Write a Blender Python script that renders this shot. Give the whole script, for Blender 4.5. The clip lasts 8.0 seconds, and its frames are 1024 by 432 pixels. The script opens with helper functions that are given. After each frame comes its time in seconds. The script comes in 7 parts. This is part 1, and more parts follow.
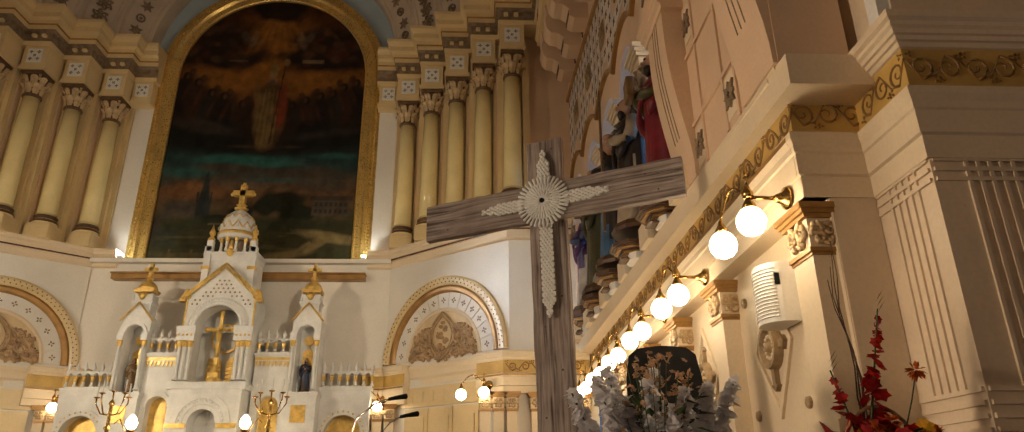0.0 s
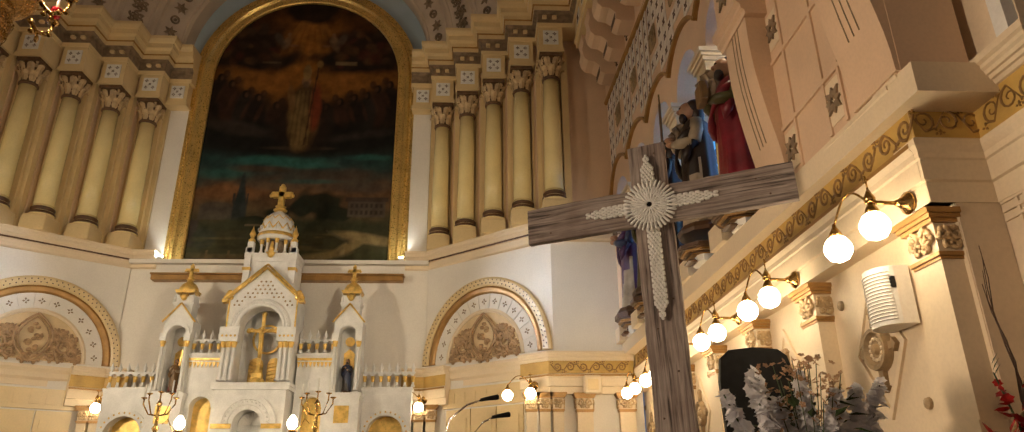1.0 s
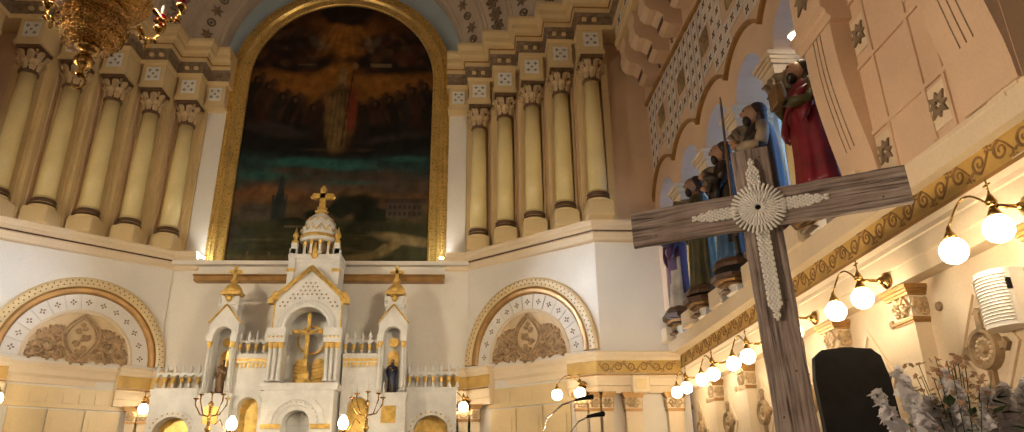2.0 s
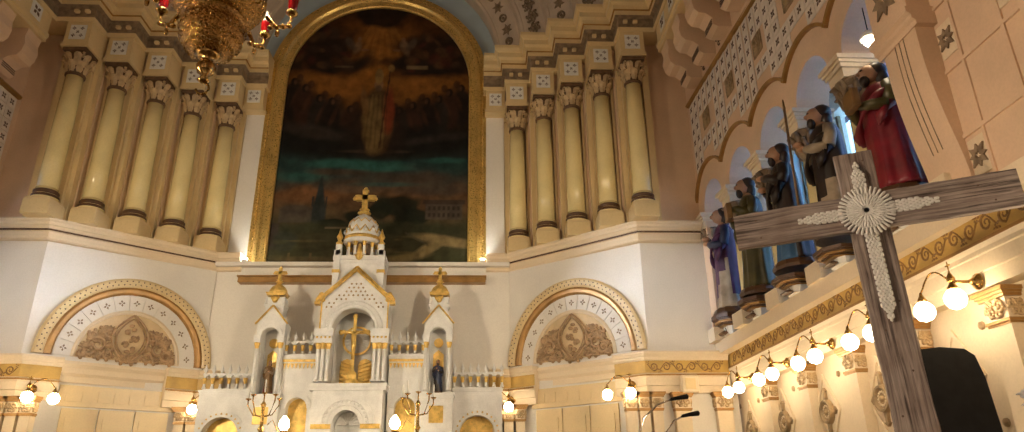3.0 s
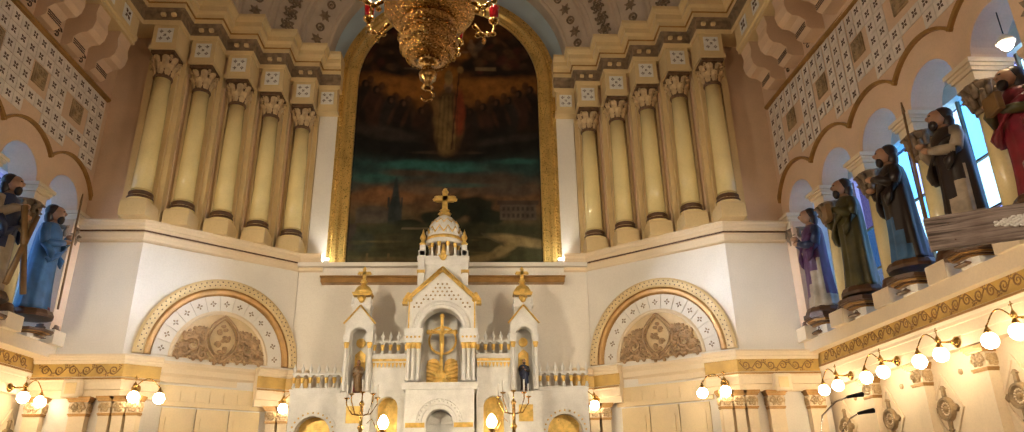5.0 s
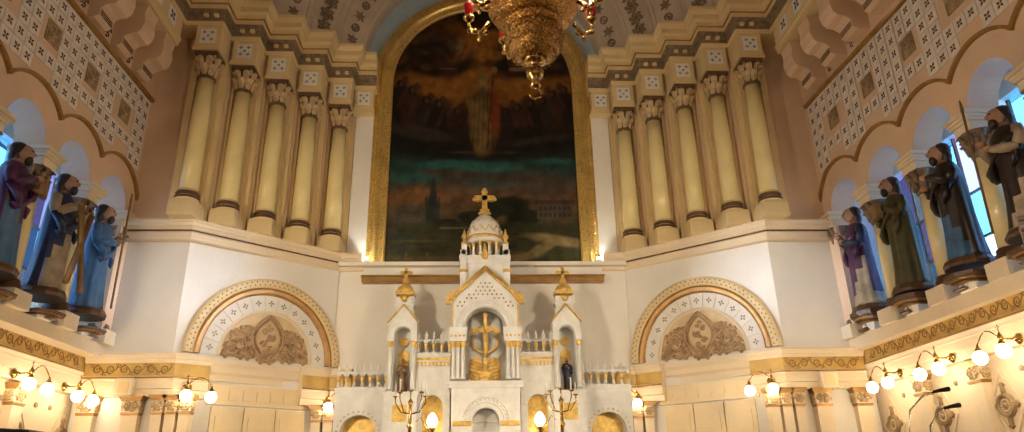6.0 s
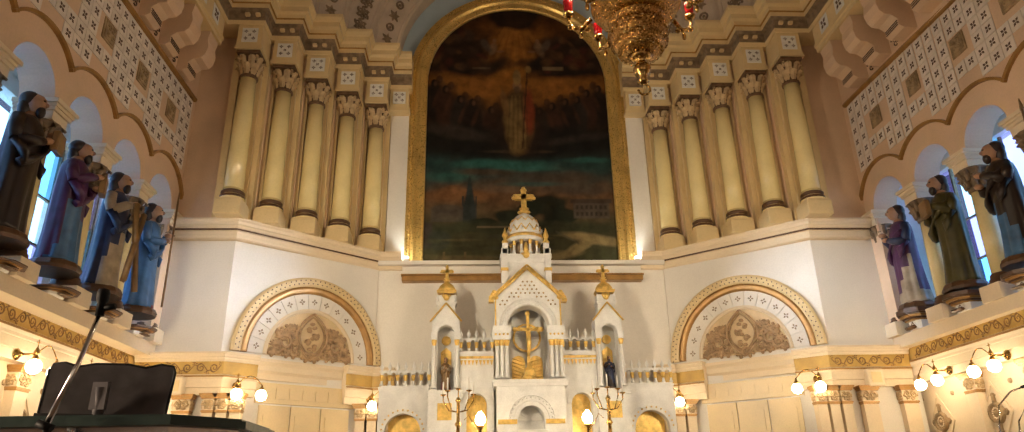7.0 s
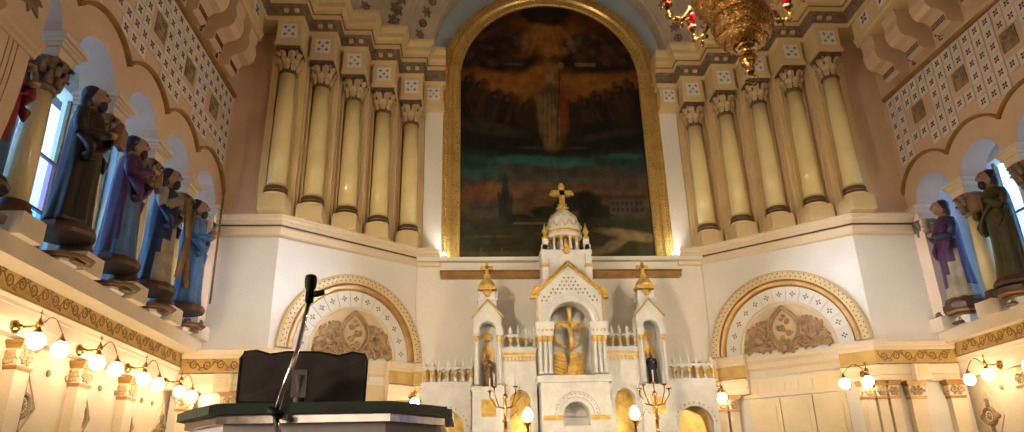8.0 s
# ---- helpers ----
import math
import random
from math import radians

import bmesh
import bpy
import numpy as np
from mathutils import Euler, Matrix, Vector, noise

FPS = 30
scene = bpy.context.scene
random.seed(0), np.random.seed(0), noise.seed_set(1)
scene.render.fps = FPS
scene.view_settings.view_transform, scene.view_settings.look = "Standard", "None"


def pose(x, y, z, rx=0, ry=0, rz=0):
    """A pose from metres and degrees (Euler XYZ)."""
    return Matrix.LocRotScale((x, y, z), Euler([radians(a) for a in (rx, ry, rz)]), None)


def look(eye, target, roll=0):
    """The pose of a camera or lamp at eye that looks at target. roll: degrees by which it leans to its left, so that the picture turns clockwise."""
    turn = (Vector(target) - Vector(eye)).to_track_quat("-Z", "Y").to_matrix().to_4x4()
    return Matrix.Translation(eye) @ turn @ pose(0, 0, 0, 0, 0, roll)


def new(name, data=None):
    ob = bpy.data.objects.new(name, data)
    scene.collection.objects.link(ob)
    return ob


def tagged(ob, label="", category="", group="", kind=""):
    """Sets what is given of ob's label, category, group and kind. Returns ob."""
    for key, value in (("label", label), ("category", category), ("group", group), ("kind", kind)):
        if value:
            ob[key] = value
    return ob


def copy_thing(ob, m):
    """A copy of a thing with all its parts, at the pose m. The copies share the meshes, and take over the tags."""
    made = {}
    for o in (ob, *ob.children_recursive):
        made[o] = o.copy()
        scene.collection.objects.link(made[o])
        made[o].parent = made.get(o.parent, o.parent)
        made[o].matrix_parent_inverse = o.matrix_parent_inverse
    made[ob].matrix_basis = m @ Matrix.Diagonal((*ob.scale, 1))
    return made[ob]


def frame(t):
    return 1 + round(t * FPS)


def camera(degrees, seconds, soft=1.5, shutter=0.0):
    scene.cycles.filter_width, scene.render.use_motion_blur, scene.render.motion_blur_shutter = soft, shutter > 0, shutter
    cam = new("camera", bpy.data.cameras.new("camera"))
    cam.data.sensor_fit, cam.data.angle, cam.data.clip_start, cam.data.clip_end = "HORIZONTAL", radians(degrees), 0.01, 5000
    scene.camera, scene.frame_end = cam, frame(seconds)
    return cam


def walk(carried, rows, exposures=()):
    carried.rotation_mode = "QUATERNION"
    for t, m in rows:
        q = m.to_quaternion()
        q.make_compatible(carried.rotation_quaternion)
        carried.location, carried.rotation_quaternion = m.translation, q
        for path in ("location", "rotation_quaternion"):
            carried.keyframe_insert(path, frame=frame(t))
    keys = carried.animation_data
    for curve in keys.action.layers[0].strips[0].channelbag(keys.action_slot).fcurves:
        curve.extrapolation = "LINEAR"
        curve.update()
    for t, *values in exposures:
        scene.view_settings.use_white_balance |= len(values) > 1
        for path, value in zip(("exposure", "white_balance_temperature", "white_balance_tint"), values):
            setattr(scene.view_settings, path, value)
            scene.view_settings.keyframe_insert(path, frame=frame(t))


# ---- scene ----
cam = camera(71.8, 8.0, soft=1.1)
PATH = [
    (0, (4.822, 0.726, 1.735), (4.907, 2.585, 2.468), -0.5),
    (0.5, (4.433, 0.716, 1.755), (4.521, 2.574, 2.489), -0.4),
    (1, (4.019, 0.682, 1.735), (4.11, 2.54, 2.469), -0.5),
    (1.5, (3.604, 0.654, 1.734), (3.697, 2.513, 2.467), -0.6),
    (3, (2.309, 0.565, 1.729), (2.407, 2.423, 2.462), -0.8),
    (3.5, (1.897, 0.562, 1.742), (1.994, 2.421, 2.474), -0.8),
    (4, (1.503, 0.513, 1.738), (1.599, 2.372, 2.469), -0.9),
    (5.5, (0.233, 0.499, 1.718), (0.337, 2.358, 2.448), -1.0),
    (6, (-0.173, 0.496, 1.689), (-0.07, 2.354, 2.422), -1.1),
    (6.5, (-0.598, 0.508, 1.669), (-0.493, 2.366, 2.402), -1.1),
    (7, (-1.02, 0.53, 1.659), (-0.912, 2.387, 2.394), -1.2),
    (7.5, (-1.416, 0.55, 1.653), (-1.307, 2.408, 2.385), -1.2),
    (8, (-1.852, 0.628, 1.637), (-1.738, 2.486, 2.369), -1.4),
]
walk(cam, [(t, look(eye, target, roll)) for t, eye, target, roll in PATH],
     exposures=[(0, -0.66), (1, -0.52), (1.5, -0.42), (3, -0.27), (4, -0.2), (5.5, -0.1), (8, -0.08)])

# ---- light ----
world = bpy.data.worlds.new("world")
scene.world = world
world.use_nodes = True
wbg = world.node_tree.nodes["Background"]
wbg.inputs["Color"].default_value = (0.45, 0.6, 1.0, 1)
wbg.inputs["Strength"].default_value = 0.3
GLOBE = 34.0
SKYGLOW = 3.0


def area(name, m, sx, sy, watts, colour):
    d = bpy.data.lights.new(name, "AREA")
    d.shape, d.size, d.size_y, d.energy, d.color = "RECTANGLE", sx, sy, watts, colour
    ob = new(name, d)
    ob.matrix_world = m
    return ob


# added warm fill lights, unseen behind and beside the camera, for the nave's light
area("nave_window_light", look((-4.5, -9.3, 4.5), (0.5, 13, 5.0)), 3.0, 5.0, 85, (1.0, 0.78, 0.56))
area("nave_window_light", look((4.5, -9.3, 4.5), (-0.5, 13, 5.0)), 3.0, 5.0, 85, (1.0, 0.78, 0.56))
# unseen fill from the west, narrowed onto the east pier and flowers
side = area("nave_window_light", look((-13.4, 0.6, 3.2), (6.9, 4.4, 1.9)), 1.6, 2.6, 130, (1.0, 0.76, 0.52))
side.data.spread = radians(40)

# added fill lights without fixtures, unseen, turned to the altar to brighten the apse
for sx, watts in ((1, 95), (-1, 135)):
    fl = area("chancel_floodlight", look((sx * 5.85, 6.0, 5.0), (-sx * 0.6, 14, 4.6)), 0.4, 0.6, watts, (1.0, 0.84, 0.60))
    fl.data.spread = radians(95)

# daylight in the gallery windows, falling across on the return walls
for sx in (1, -1):
    dl = area("gallery_window_daylight", look((sx * 7.08, 9.46, 6.72), (-sx * 5.9, 12.8, 5.1)), 0.3, 0.25, 11, (0.78, 0.87, 1.0))
    dl.data.spread = radians(15)


# ---- materials ----
def material(name, colour, rough=0.6, metal=0.0, vary=0.12, scale=3.0, fine=40.0, bump=0.02, coat=0.0, second=None, rand=0.0):
    """Painted or worn surface: large blotches, fine grain, slight relief."""
    m = bpy.data.materials.new(name)
    m.use_nodes = True
    n, l = m.node_tree.nodes, m.node_tree.links
    b = n["Principled BSDF"]
    co = n.new("ShaderNodeTexCoord")
    big = n.new("ShaderNodeTexNoise")
    big.inputs["Scale"].default_value, big.inputs["Detail"].default_value = scale, 5
    small = n.new("ShaderNodeTexNoise")
    small.inputs["Scale"].default_value, small.inputs["Detail"].default_value = fine, 4
    l.new(co.outputs["Object"], big.inputs["Vector"])
    l.new(co.outputs["Object"], small.inputs["Vector"])
    ramp = n.new("ShaderNodeValToRGB")
    dark = second or tuple(c * (1 - 2.2 * vary) for c in colour)
    ramp.color_ramp.elements[0].position, ramp.color_ramp.elements[1].position = 0.3, 0.62
    ramp.color_ramp.elements[0].color = (*dark, 1)
    ramp.color_ramp.elements[1].color = (*colour, 1)
    l.new(big.outputs["Fac"], ramp.inputs["Fac"])
    mix = n.new("ShaderNodeMix")
    mix.data_type, mix.blend_type = "RGBA", "MULTIPLY"
    mix.inputs["Factor"].default_value = 0.35
    grain = n.new("ShaderNodeValToRGB")
    grain.color_ramp.elements[0].position, grain.color_ramp.elements[1].position = 0.35, 0.6
    grain.color_ramp.elements[0].color, grain.color_ramp.elements[1].color = (0.84, 0.83, 0.82, 1), (1, 1, 1, 1)
    l.new(small.outputs["Fac"], grain.inputs["Fac"])
    l.new(ramp.outputs["Color"], mix.inputs["A"])
    l.new(grain.outputs["Color"], mix.inputs["B"])
    out = mix.outputs["Result"]
    if rand:
        info, hsv = n.new("ShaderNodeObjectInfo"), n.new("ShaderNodeHueSaturation")
        mr = n.new("ShaderNodeMapRange")
        mr.inputs["To Min"].default_value, mr.inputs["To Max"].default_value = 1 - rand, 1 + rand
        l.new(info.outputs["Random"], mr.inputs["Value"])
        l.new(mr.outputs["Result"], hsv.inputs["Value"])
        l.new(out, hsv.inputs["Color"])
        out = hsv.outputs["Color"]
    l.new(out, b.inputs["Base Color"])
    rr = n.new("ShaderNodeMapRange")
    rr.inputs["To Min"].default_value, rr.inputs["To Max"].default_value = max(0.03, rough - 0.12), min(1, rough + 0.12)
    l.new(small.outputs["Fac"], rr.inputs["Value"])
    l.new(rr.outputs["Result"], b.inputs["Roughness"])
    b.inputs["Metallic"].default_value = metal
    b.inputs["Coat Weight"].default_value = coat
    if bump:
        bp = n.new("ShaderNodeBump")
        bp.inputs["Strength"].default_value, bp.inputs["Distance"].default_value = bump * 4, 0.01
        l.new(small.outputs["Fac"], bp.inputs["Height"])
        l.new(bp.outputs["Normal"], b.inputs["Normal"])
    return m


def glow(name, colour, strength):
    m = bpy.data.materials.new(name)
    m.use_nodes = True
    b = m.node_tree.nodes["Principled BSDF"]
    b.inputs["Base Color"].default_value = (0.9, 0.88, 0.82, 1)
    b.inputs["Emission Color"].default_value = (*colour, 1)
    b.inputs["Emission Strength"].default_value = strength
    return m


CREAM = material("cream_paint", (0.80, 0.66, 0.47), 0.55, vary=0.05, scale=1.2)
PALE = material("pale_plaster", (0.80, 0.75, 0.68), 0.6, vary=0.05, scale=0.9)
PEACH = material("peach_paint", (0.74, 0.53, 0.36), 0.6, vary=0.06, scale=1.5)
IVORY = material("ivory_gloss_paint", (0.86, 0.71, 0.36), 0.16, vary=0.05, scale=2.0, bump=0.01, coat=0.4)
BUFF = material("buff_gloss_paint", (0.76, 0.58, 0.31), 0.32, vary=0.06, scale=2.0)
WHITE = material("white_paint", (0.82, 0.80, 0.76), 0.5, vary=0.05, scale=4.0)
MARBLE = material("white_altar_marble", (0.79, 0.78, 0.76), 0.35, vary=0.07, scale=5.0)
OCHRE = material("ochre_frieze", (0.62, 0.40, 0.11), 0.5, vary=0.12, scale=4.0)
BROWNGOLD = material("brown_gold_moulding", (0.42, 0.23, 0.07), 0.38, metal=0.35, vary=0.15, scale=5.0)
VINE = material("brown_stencil_paint", (0.29, 0.155, 0.045), 0.5, vary=0.2, scale=6.0)
DARKBROWN = material("dark_brown_paint", (0.11, 0.05, 0.02), 0.4, vary=0.2, scale=6.0)
GOLD = material("gilding", (0.90, 0.60, 0.17), 0.32, metal=0.45, vary=0.18, scale=9.0, bump=0.08)
FRAMEGOLD = material("gilt_frame", (0.78, 0.53, 0.17), 0.30, metal=0.65, vary=0.12, scale=3.0, bump=0.02)
RELIEF = material("stone_relief", (0.44, 0.31, 0.17), 0.6, vary=0.25, scale=9.0, bump=0.1)
CAPITAL = material("cream_leaf_carving", (0.62, 0.44, 0.24), 0.5, vary=0.16, scale=8.0, bump=0.06)
# capital core: brown neck ring, with the shade between leaves put into the colour
DARKCORE = material("brown_core_gap_shade", (0.16, 0.085, 0.04), 0.6, vary=0.2, scale=9.0)
TAUPE = material("taupe_ornament", (0.30, 0.21, 0.13), 0.55, vary=0.22, scale=9.0, bump=0.1)
MARK = material("dark_stencil", (0.13, 0.075, 0.05), 0.6, vary=0.1)
TILE = material("painted_tile", (0.80, 0.72, 0.64), 0.5, vary=0.07, scale=6.0, rand=0.06)
BLUE = material("pale_blue_plaster", (0.46, 0.57, 0.64), 0.6, vary=0.06, scale=1.5)
GREY = material("beige_pier_paint", (0.76, 0.62, 0.45), 0.55, vary=0.08, scale=1.5)
VAULT = material("vault_plaster", (0.62, 0.50, 0.38), 0.6, vary=0.10, scale=2.0)
BRASS = material("aged_brass", (0.66, 0.42, 0.14), 0.25, metal=1.0, vary=0.25, scale=14.0, bump=0.04)
FLOOR = material("dark_floor", (0.20, 0.13, 0.08), 0.4, vary=0.15, scale=2.0)
CEIL = material("ceiling_plaster", (0.62, 0.52, 0.40), 0.7, vary=0.08, scale=1.0)
BLACK = material("black_leatherette", (0.010, 0.010, 0.011), 0.6, vary=0.2, scale=12.0, bump=0.02)
BLACK.node_tree.nodes["Principled BSDF"].inputs["Specular IOR Level"].default_value = 0.15
PLASTICW = material("white_plastic", (0.80, 0.78, 0.74), 0.4, vary=0.03)
CHROME = material("chrome", (0.75, 0.75, 0.76), 0.15, metal=1.0, vary=0.08, scale=20.0, bump=0.0)
LAMPGLASS = glow("opal_lamp_glass", (1.0, 0.80, 0.52), GLOBE)
ADDED_BULB = glow("added_bulb_glow", (1.0, 0.78, 0.50), 230.0)
SKY = glow("bright_sky", (0.36, 0.70, 1.0), SKYGLOW)


# ---- mesh helpers ----
def part(name, bm, mats, parent=None, label=""):
    """Link a bmesh as one mesh object, under a thing or a part."""
    bmesh.ops.recalc_face_normals(bm, faces=bm.faces)
    me = bpy.data.meshes.new(name)
    bm.to_mesh(me)
    bm.free()
    for m in mats if isinstance(mats, (list, tuple)) else [mats]:
        me.materials.append(m)
    ob = new(name, me)
    if parent:
        ob.parent = parent
    if label:
        ob["label"] = label
    return ob


def thing(name, m, label, category, group="", kind=""):
    ob = new(name)
    ob.matrix_world = m
    return tagged(ob, label, category, group, kind)


def box(bm, x0, y0, z0, x1, y1, z1, mat=0, bev=0.0):
    vs = [bm.verts.new((x, y, z)) for z in (z0, z1) for x, y in ((x0, y0), (x1, y0), (x1, y1), (x0, y1))]
    fs = [bm.faces.new([vs[i] for i in q]) for q in ((3, 2, 1, 0), (4, 5, 6, 7), (0, 1, 5, 4), (1, 2, 6, 5), (2, 3, 7, 6), (3, 0, 4, 7))]
    for f in fs:
        f.material_index = mat
    if bev:
        es = {e for f in fs for e in f.edges}
        got = bmesh.ops.bevel(bm, geom=list(es), offset=bev, segments=1, affect="EDGES")
        for f in got["faces"]:
            f.material_index = mat
    return bm


def lathe(bm, prof, at=(0, 0, 0), seg=20, mat=0, m=None, smooth=True, squash=1.0):
    """Turn a profile of (radius, z) about the z axis."""
    rings = []
    for r, z in prof:
        ring = []
        for i in range(seg):
            a = 2 * math.pi * i / seg
            v = Vector((r * math.cos(a), r * math.sin(a) * squash, z))
            v = (m @ v) if m else v + Vector(at)
            ring.append(bm.verts.new(v))
        rings.append(ring)
    for a, b in zip(rings, rings[1:]):
        for i in range(seg):
            f = bm.faces.new((a[i], a[(i + 1) % seg], b[(i + 1) % seg], b[i]))
            f.smooth, f.material_index = smooth, mat
    for ring, rev in ((rings[0], True), (rings[-1], False)):
        f = bm.faces.new(ring[::-1] if rev else ring)
        f.material_index = mat
    return bm


def tube(bm, pts, r, seg=8, mat=0):
    """A round bar along a line of points; r a number or one for each point."""
    pts = [Vector(p) for p in pts]
    rings = []
    for i, p in enumerate(pts):
        d = (pts[min(i + 1, len(pts) - 1)] - pts[max(i - 1, 0)]).normalized()
        a = d.cross(Vector((0, 0, 1)) if abs(d.z) < 0.9 else Vector((1, 0, 0))).normalized()
        b = d.cross(a)
        rr = r[i] if isinstance(r, (list, tuple)) else r
        rings.append([bm.verts.new(p + rr * (math.cos(t) * a + math.sin(t) * b)) for t in (2 * math.pi * k / seg for k in range(seg))])
    for a, b in zip(rings, rings[1:]):
        for i in range(seg):
            f = bm.faces.new((a[i], a[(i + 1) % seg], b[(i + 1) % seg], b[i]))
            f.smooth, f.material_index = True, mat
    for ring in (rings[0], rings[-1]):
        bm.faces.new(ring).material_index = mat
    return bm


def prism(bm, pts, place, d0, d1, mat=0):
    """A flat outline of (u, v), given thickness d0..d1; place(u, v, d) lays it in space."""
    a = [bm.verts.new(place(u, v, d0)) for u, v in pts]
    b = [bm.verts.new(place(u, v, d1)) for u, v in pts]
    fs = [bm.faces.new(a), bm.faces.new(b[::-1])]
    for i in range(len(pts)):
        j = (i + 1) % len(pts)
        fs.append(bm.faces.new((a[i], a[j], b[j], b[i])))
    for f in fs:
        f.material_index = mat
    return bm


def sweep(bm, path, prof, s=1, mats=None, shut=True):
    """A moulding along a plan line: prof is (distance to the right of the line, z). s = -1 mirrors x."""
    rings = []
    n = len(path)
    for i, p in enumerate(path):
        p = Vector(p)
        d0 = (p - Vector(path[i - 1])).normalized() if i else None
        d1 = (Vector(path[i + 1]) - p).normalized() if i < n - 1 else None
        d0, d1 = d0 or d1, d1 or d0
        n0, n1 = Vector((d0.y, -d0.x)), Vector((d1.y, -d1.x))
        mi = (n0 + n1) / max(0.3, 1 + n0.dot(n1))
        rings.append([bm.verts.new((s * (p.x + mi.x * o), p.y + mi.y * o, z)) for o, z in prof])
    for a, b in zip(rings, rings[1:]):
        for i in range(len(prof) - 1):
            f = bm.faces.new((a[i], a[i + 1], b[i + 1], b[i]))
            f.material_index = mats[i] if mats else 0
        if shut:
            bm.faces.new((a[-1], a[0], b[0], b[-1]))
    if shut:
        bm.faces.new(rings[0])
        bm.faces.new(rings[-1])
    return bm


def arc_ring(bm, prof, place, a0=0.0, a1=180.0, seg=28, mat=0, mats=None):
    """A moulding bent round an arch: prof is (radius, depth); place(u, v, d)."""
    rings = []
    for i in range(seg + 1):
        a = radians(a0 + (a1 - a0) * i / seg)
        rings.append([bm.verts.new(place(r * math.cos(a), r * math.sin(a), d)) for r, d in prof])
    k = len(prof)
    for a, b in zip(rings, rings[1:]):
        for i in range(k):
            f = bm.faces.new((a[i], a[(i + 1) % k], b[(i + 1) % k], b[i]))
            f.material_index = mats[i] if mats else mat
    if abs(a1 - a0) < 359:
        for r in (rings[0], rings[-1]):
            bm.faces.new(r).material_index = mats[0] if mats else mat
    return bm


def spiral(bm, c, r, turns, place, th, mat=0, start=0.0, hand=1, w=0.02):
    """A scroll of leafwork: a thinning bar wound inwards."""
    pts, rad = [], []
    k = int(turns * 12)
    for i in range(k + 1):
        f = i / k
        a = start + hand * 2 * math.pi * turns * f
        rr = r * (1 - 0.85 * f)
        pts.append(place(c[0] + rr * math.cos(a), c[1] + rr * math.sin(a), th))
        rad.append(w * (1.15 - 0.6 * f))
    return tube(bm, pts, rad, 6, mat)


def blob(bm, c, r, mat=0, seg=8, rings=6, m=None):
    """A rounded lump with radii r = (x, y, z)."""
    prof = [(max(0.02, math.sin(math.pi * i / rings)), -math.cos(math.pi * i / rings)) for i in range(rings + 1)]
    mm = Matrix.Translation(c) @ (m or Matrix()) @ Matrix.Diagonal((*r, 1))
    return lathe(bm, prof, seg=seg, mat=mat, m=mm)


def flower(bm, place, u, v, r, d, mat=0, petals=4, turn=0.785):
    """A stencilled rosette of leaf-shaped petals."""
    for k in range(petals):
        a = turn + 2 * math.pi * k / petals
        c, s_ = math.cos(a), math.sin(a)
        q = [(0.12, 0), (0.55, 0.3), (1, 0), (0.55, -0.3)]
        prism(bm, [(u + r * (x * c - y * s_), v + r * (x * s_ + y * c)) for x, y in q], place, d, d + 0.006, mat)
    return bm


def unit(name, bm, mats, label, category, m=None, group="", kind=""):
    ob = part(name, bm, mats)
    if m is not None:
        ob.matrix_world = m
    return tagged(ob, label, category, group, kind)


B = bmesh.new

# ---- plan ----
BAY, Y0 = 1.258, 12.03   # arches of the side galleries


def half(s, y):
    """Arcade face from the middle line; the east wall opens slightly towards the nave."""
    return 6.50 + 0.11 * max(0.0, min(1.0, (12.2 - y) / 2.7)) if s > 0 else 6.41


STEP = Vector((0.551, -0.4975))
COL0 = Vector((3.18, 14.54))
COLS = [COL0 + STEP * k for k in range(5)]
P_A, P_B, P_C = Vector((2.98, 14.62)), Vector((5.31, 12.80)), Vector((6.80, 12.80))

# ---- floor, walls, ceiling ----
bm = B()
box(bm, -14, -10, -0.3, 14, 1.4, 0)
unit("floor", bm, FLOOR, "dark wooden church floor", "floor", kind="structure")
bm = B()
box(bm, -9, 2.6, -0.3, 9, 15.6, 0.85)
for i in range(4):
    box(bm, -9, 1.4 + 0.3 * i, -0.3, 9, 1.7 + 0.3 * i, 0.17 * (i + 1))
unit("floor_sanctuary", bm, FLOOR, "raised wooden floor of the sanctuary", "floor", kind="structure")
bm = B()
box(bm, -14, -10.3, 0, 14, -10, 16)
unit("wall_south", bm, PEACH, "plain painted wall closing the nave", "wall", kind="structure")
for s, nm in ((1, "east"), (-1, "west")):
    bm = B()
    x0, x1 = sorted((s * 13.7, s * 14.0))
    box(bm, x0, -10, 0, x1, 3.2, 16)
    unit("wall_nave_" + nm, bm, PEACH, "plain painted nave wall", "wall", kind="structure")
bm = B()
box(bm, -14, -10, 15.6, 14, 16.2, 16)
unit("ceiling", bm, CEIL, "plain plastered ceiling", "ceiling", kind="structure")


def side_lower(s):
    # wall under the gallery
    bm = B()
    prism(bm, [(6.855, 12.95), (6.855, 4.47), (7.10, 4.47), (7.10, 12.95)], lambda u, v, d: Vector((s * u, v, d)), 0, 4.1)
    return unit("wall_" + ("east" if s > 0 else "west") + "_lower", bm, CREAM, "cream painted lower sanctuary wall", "wall", kind="structure")


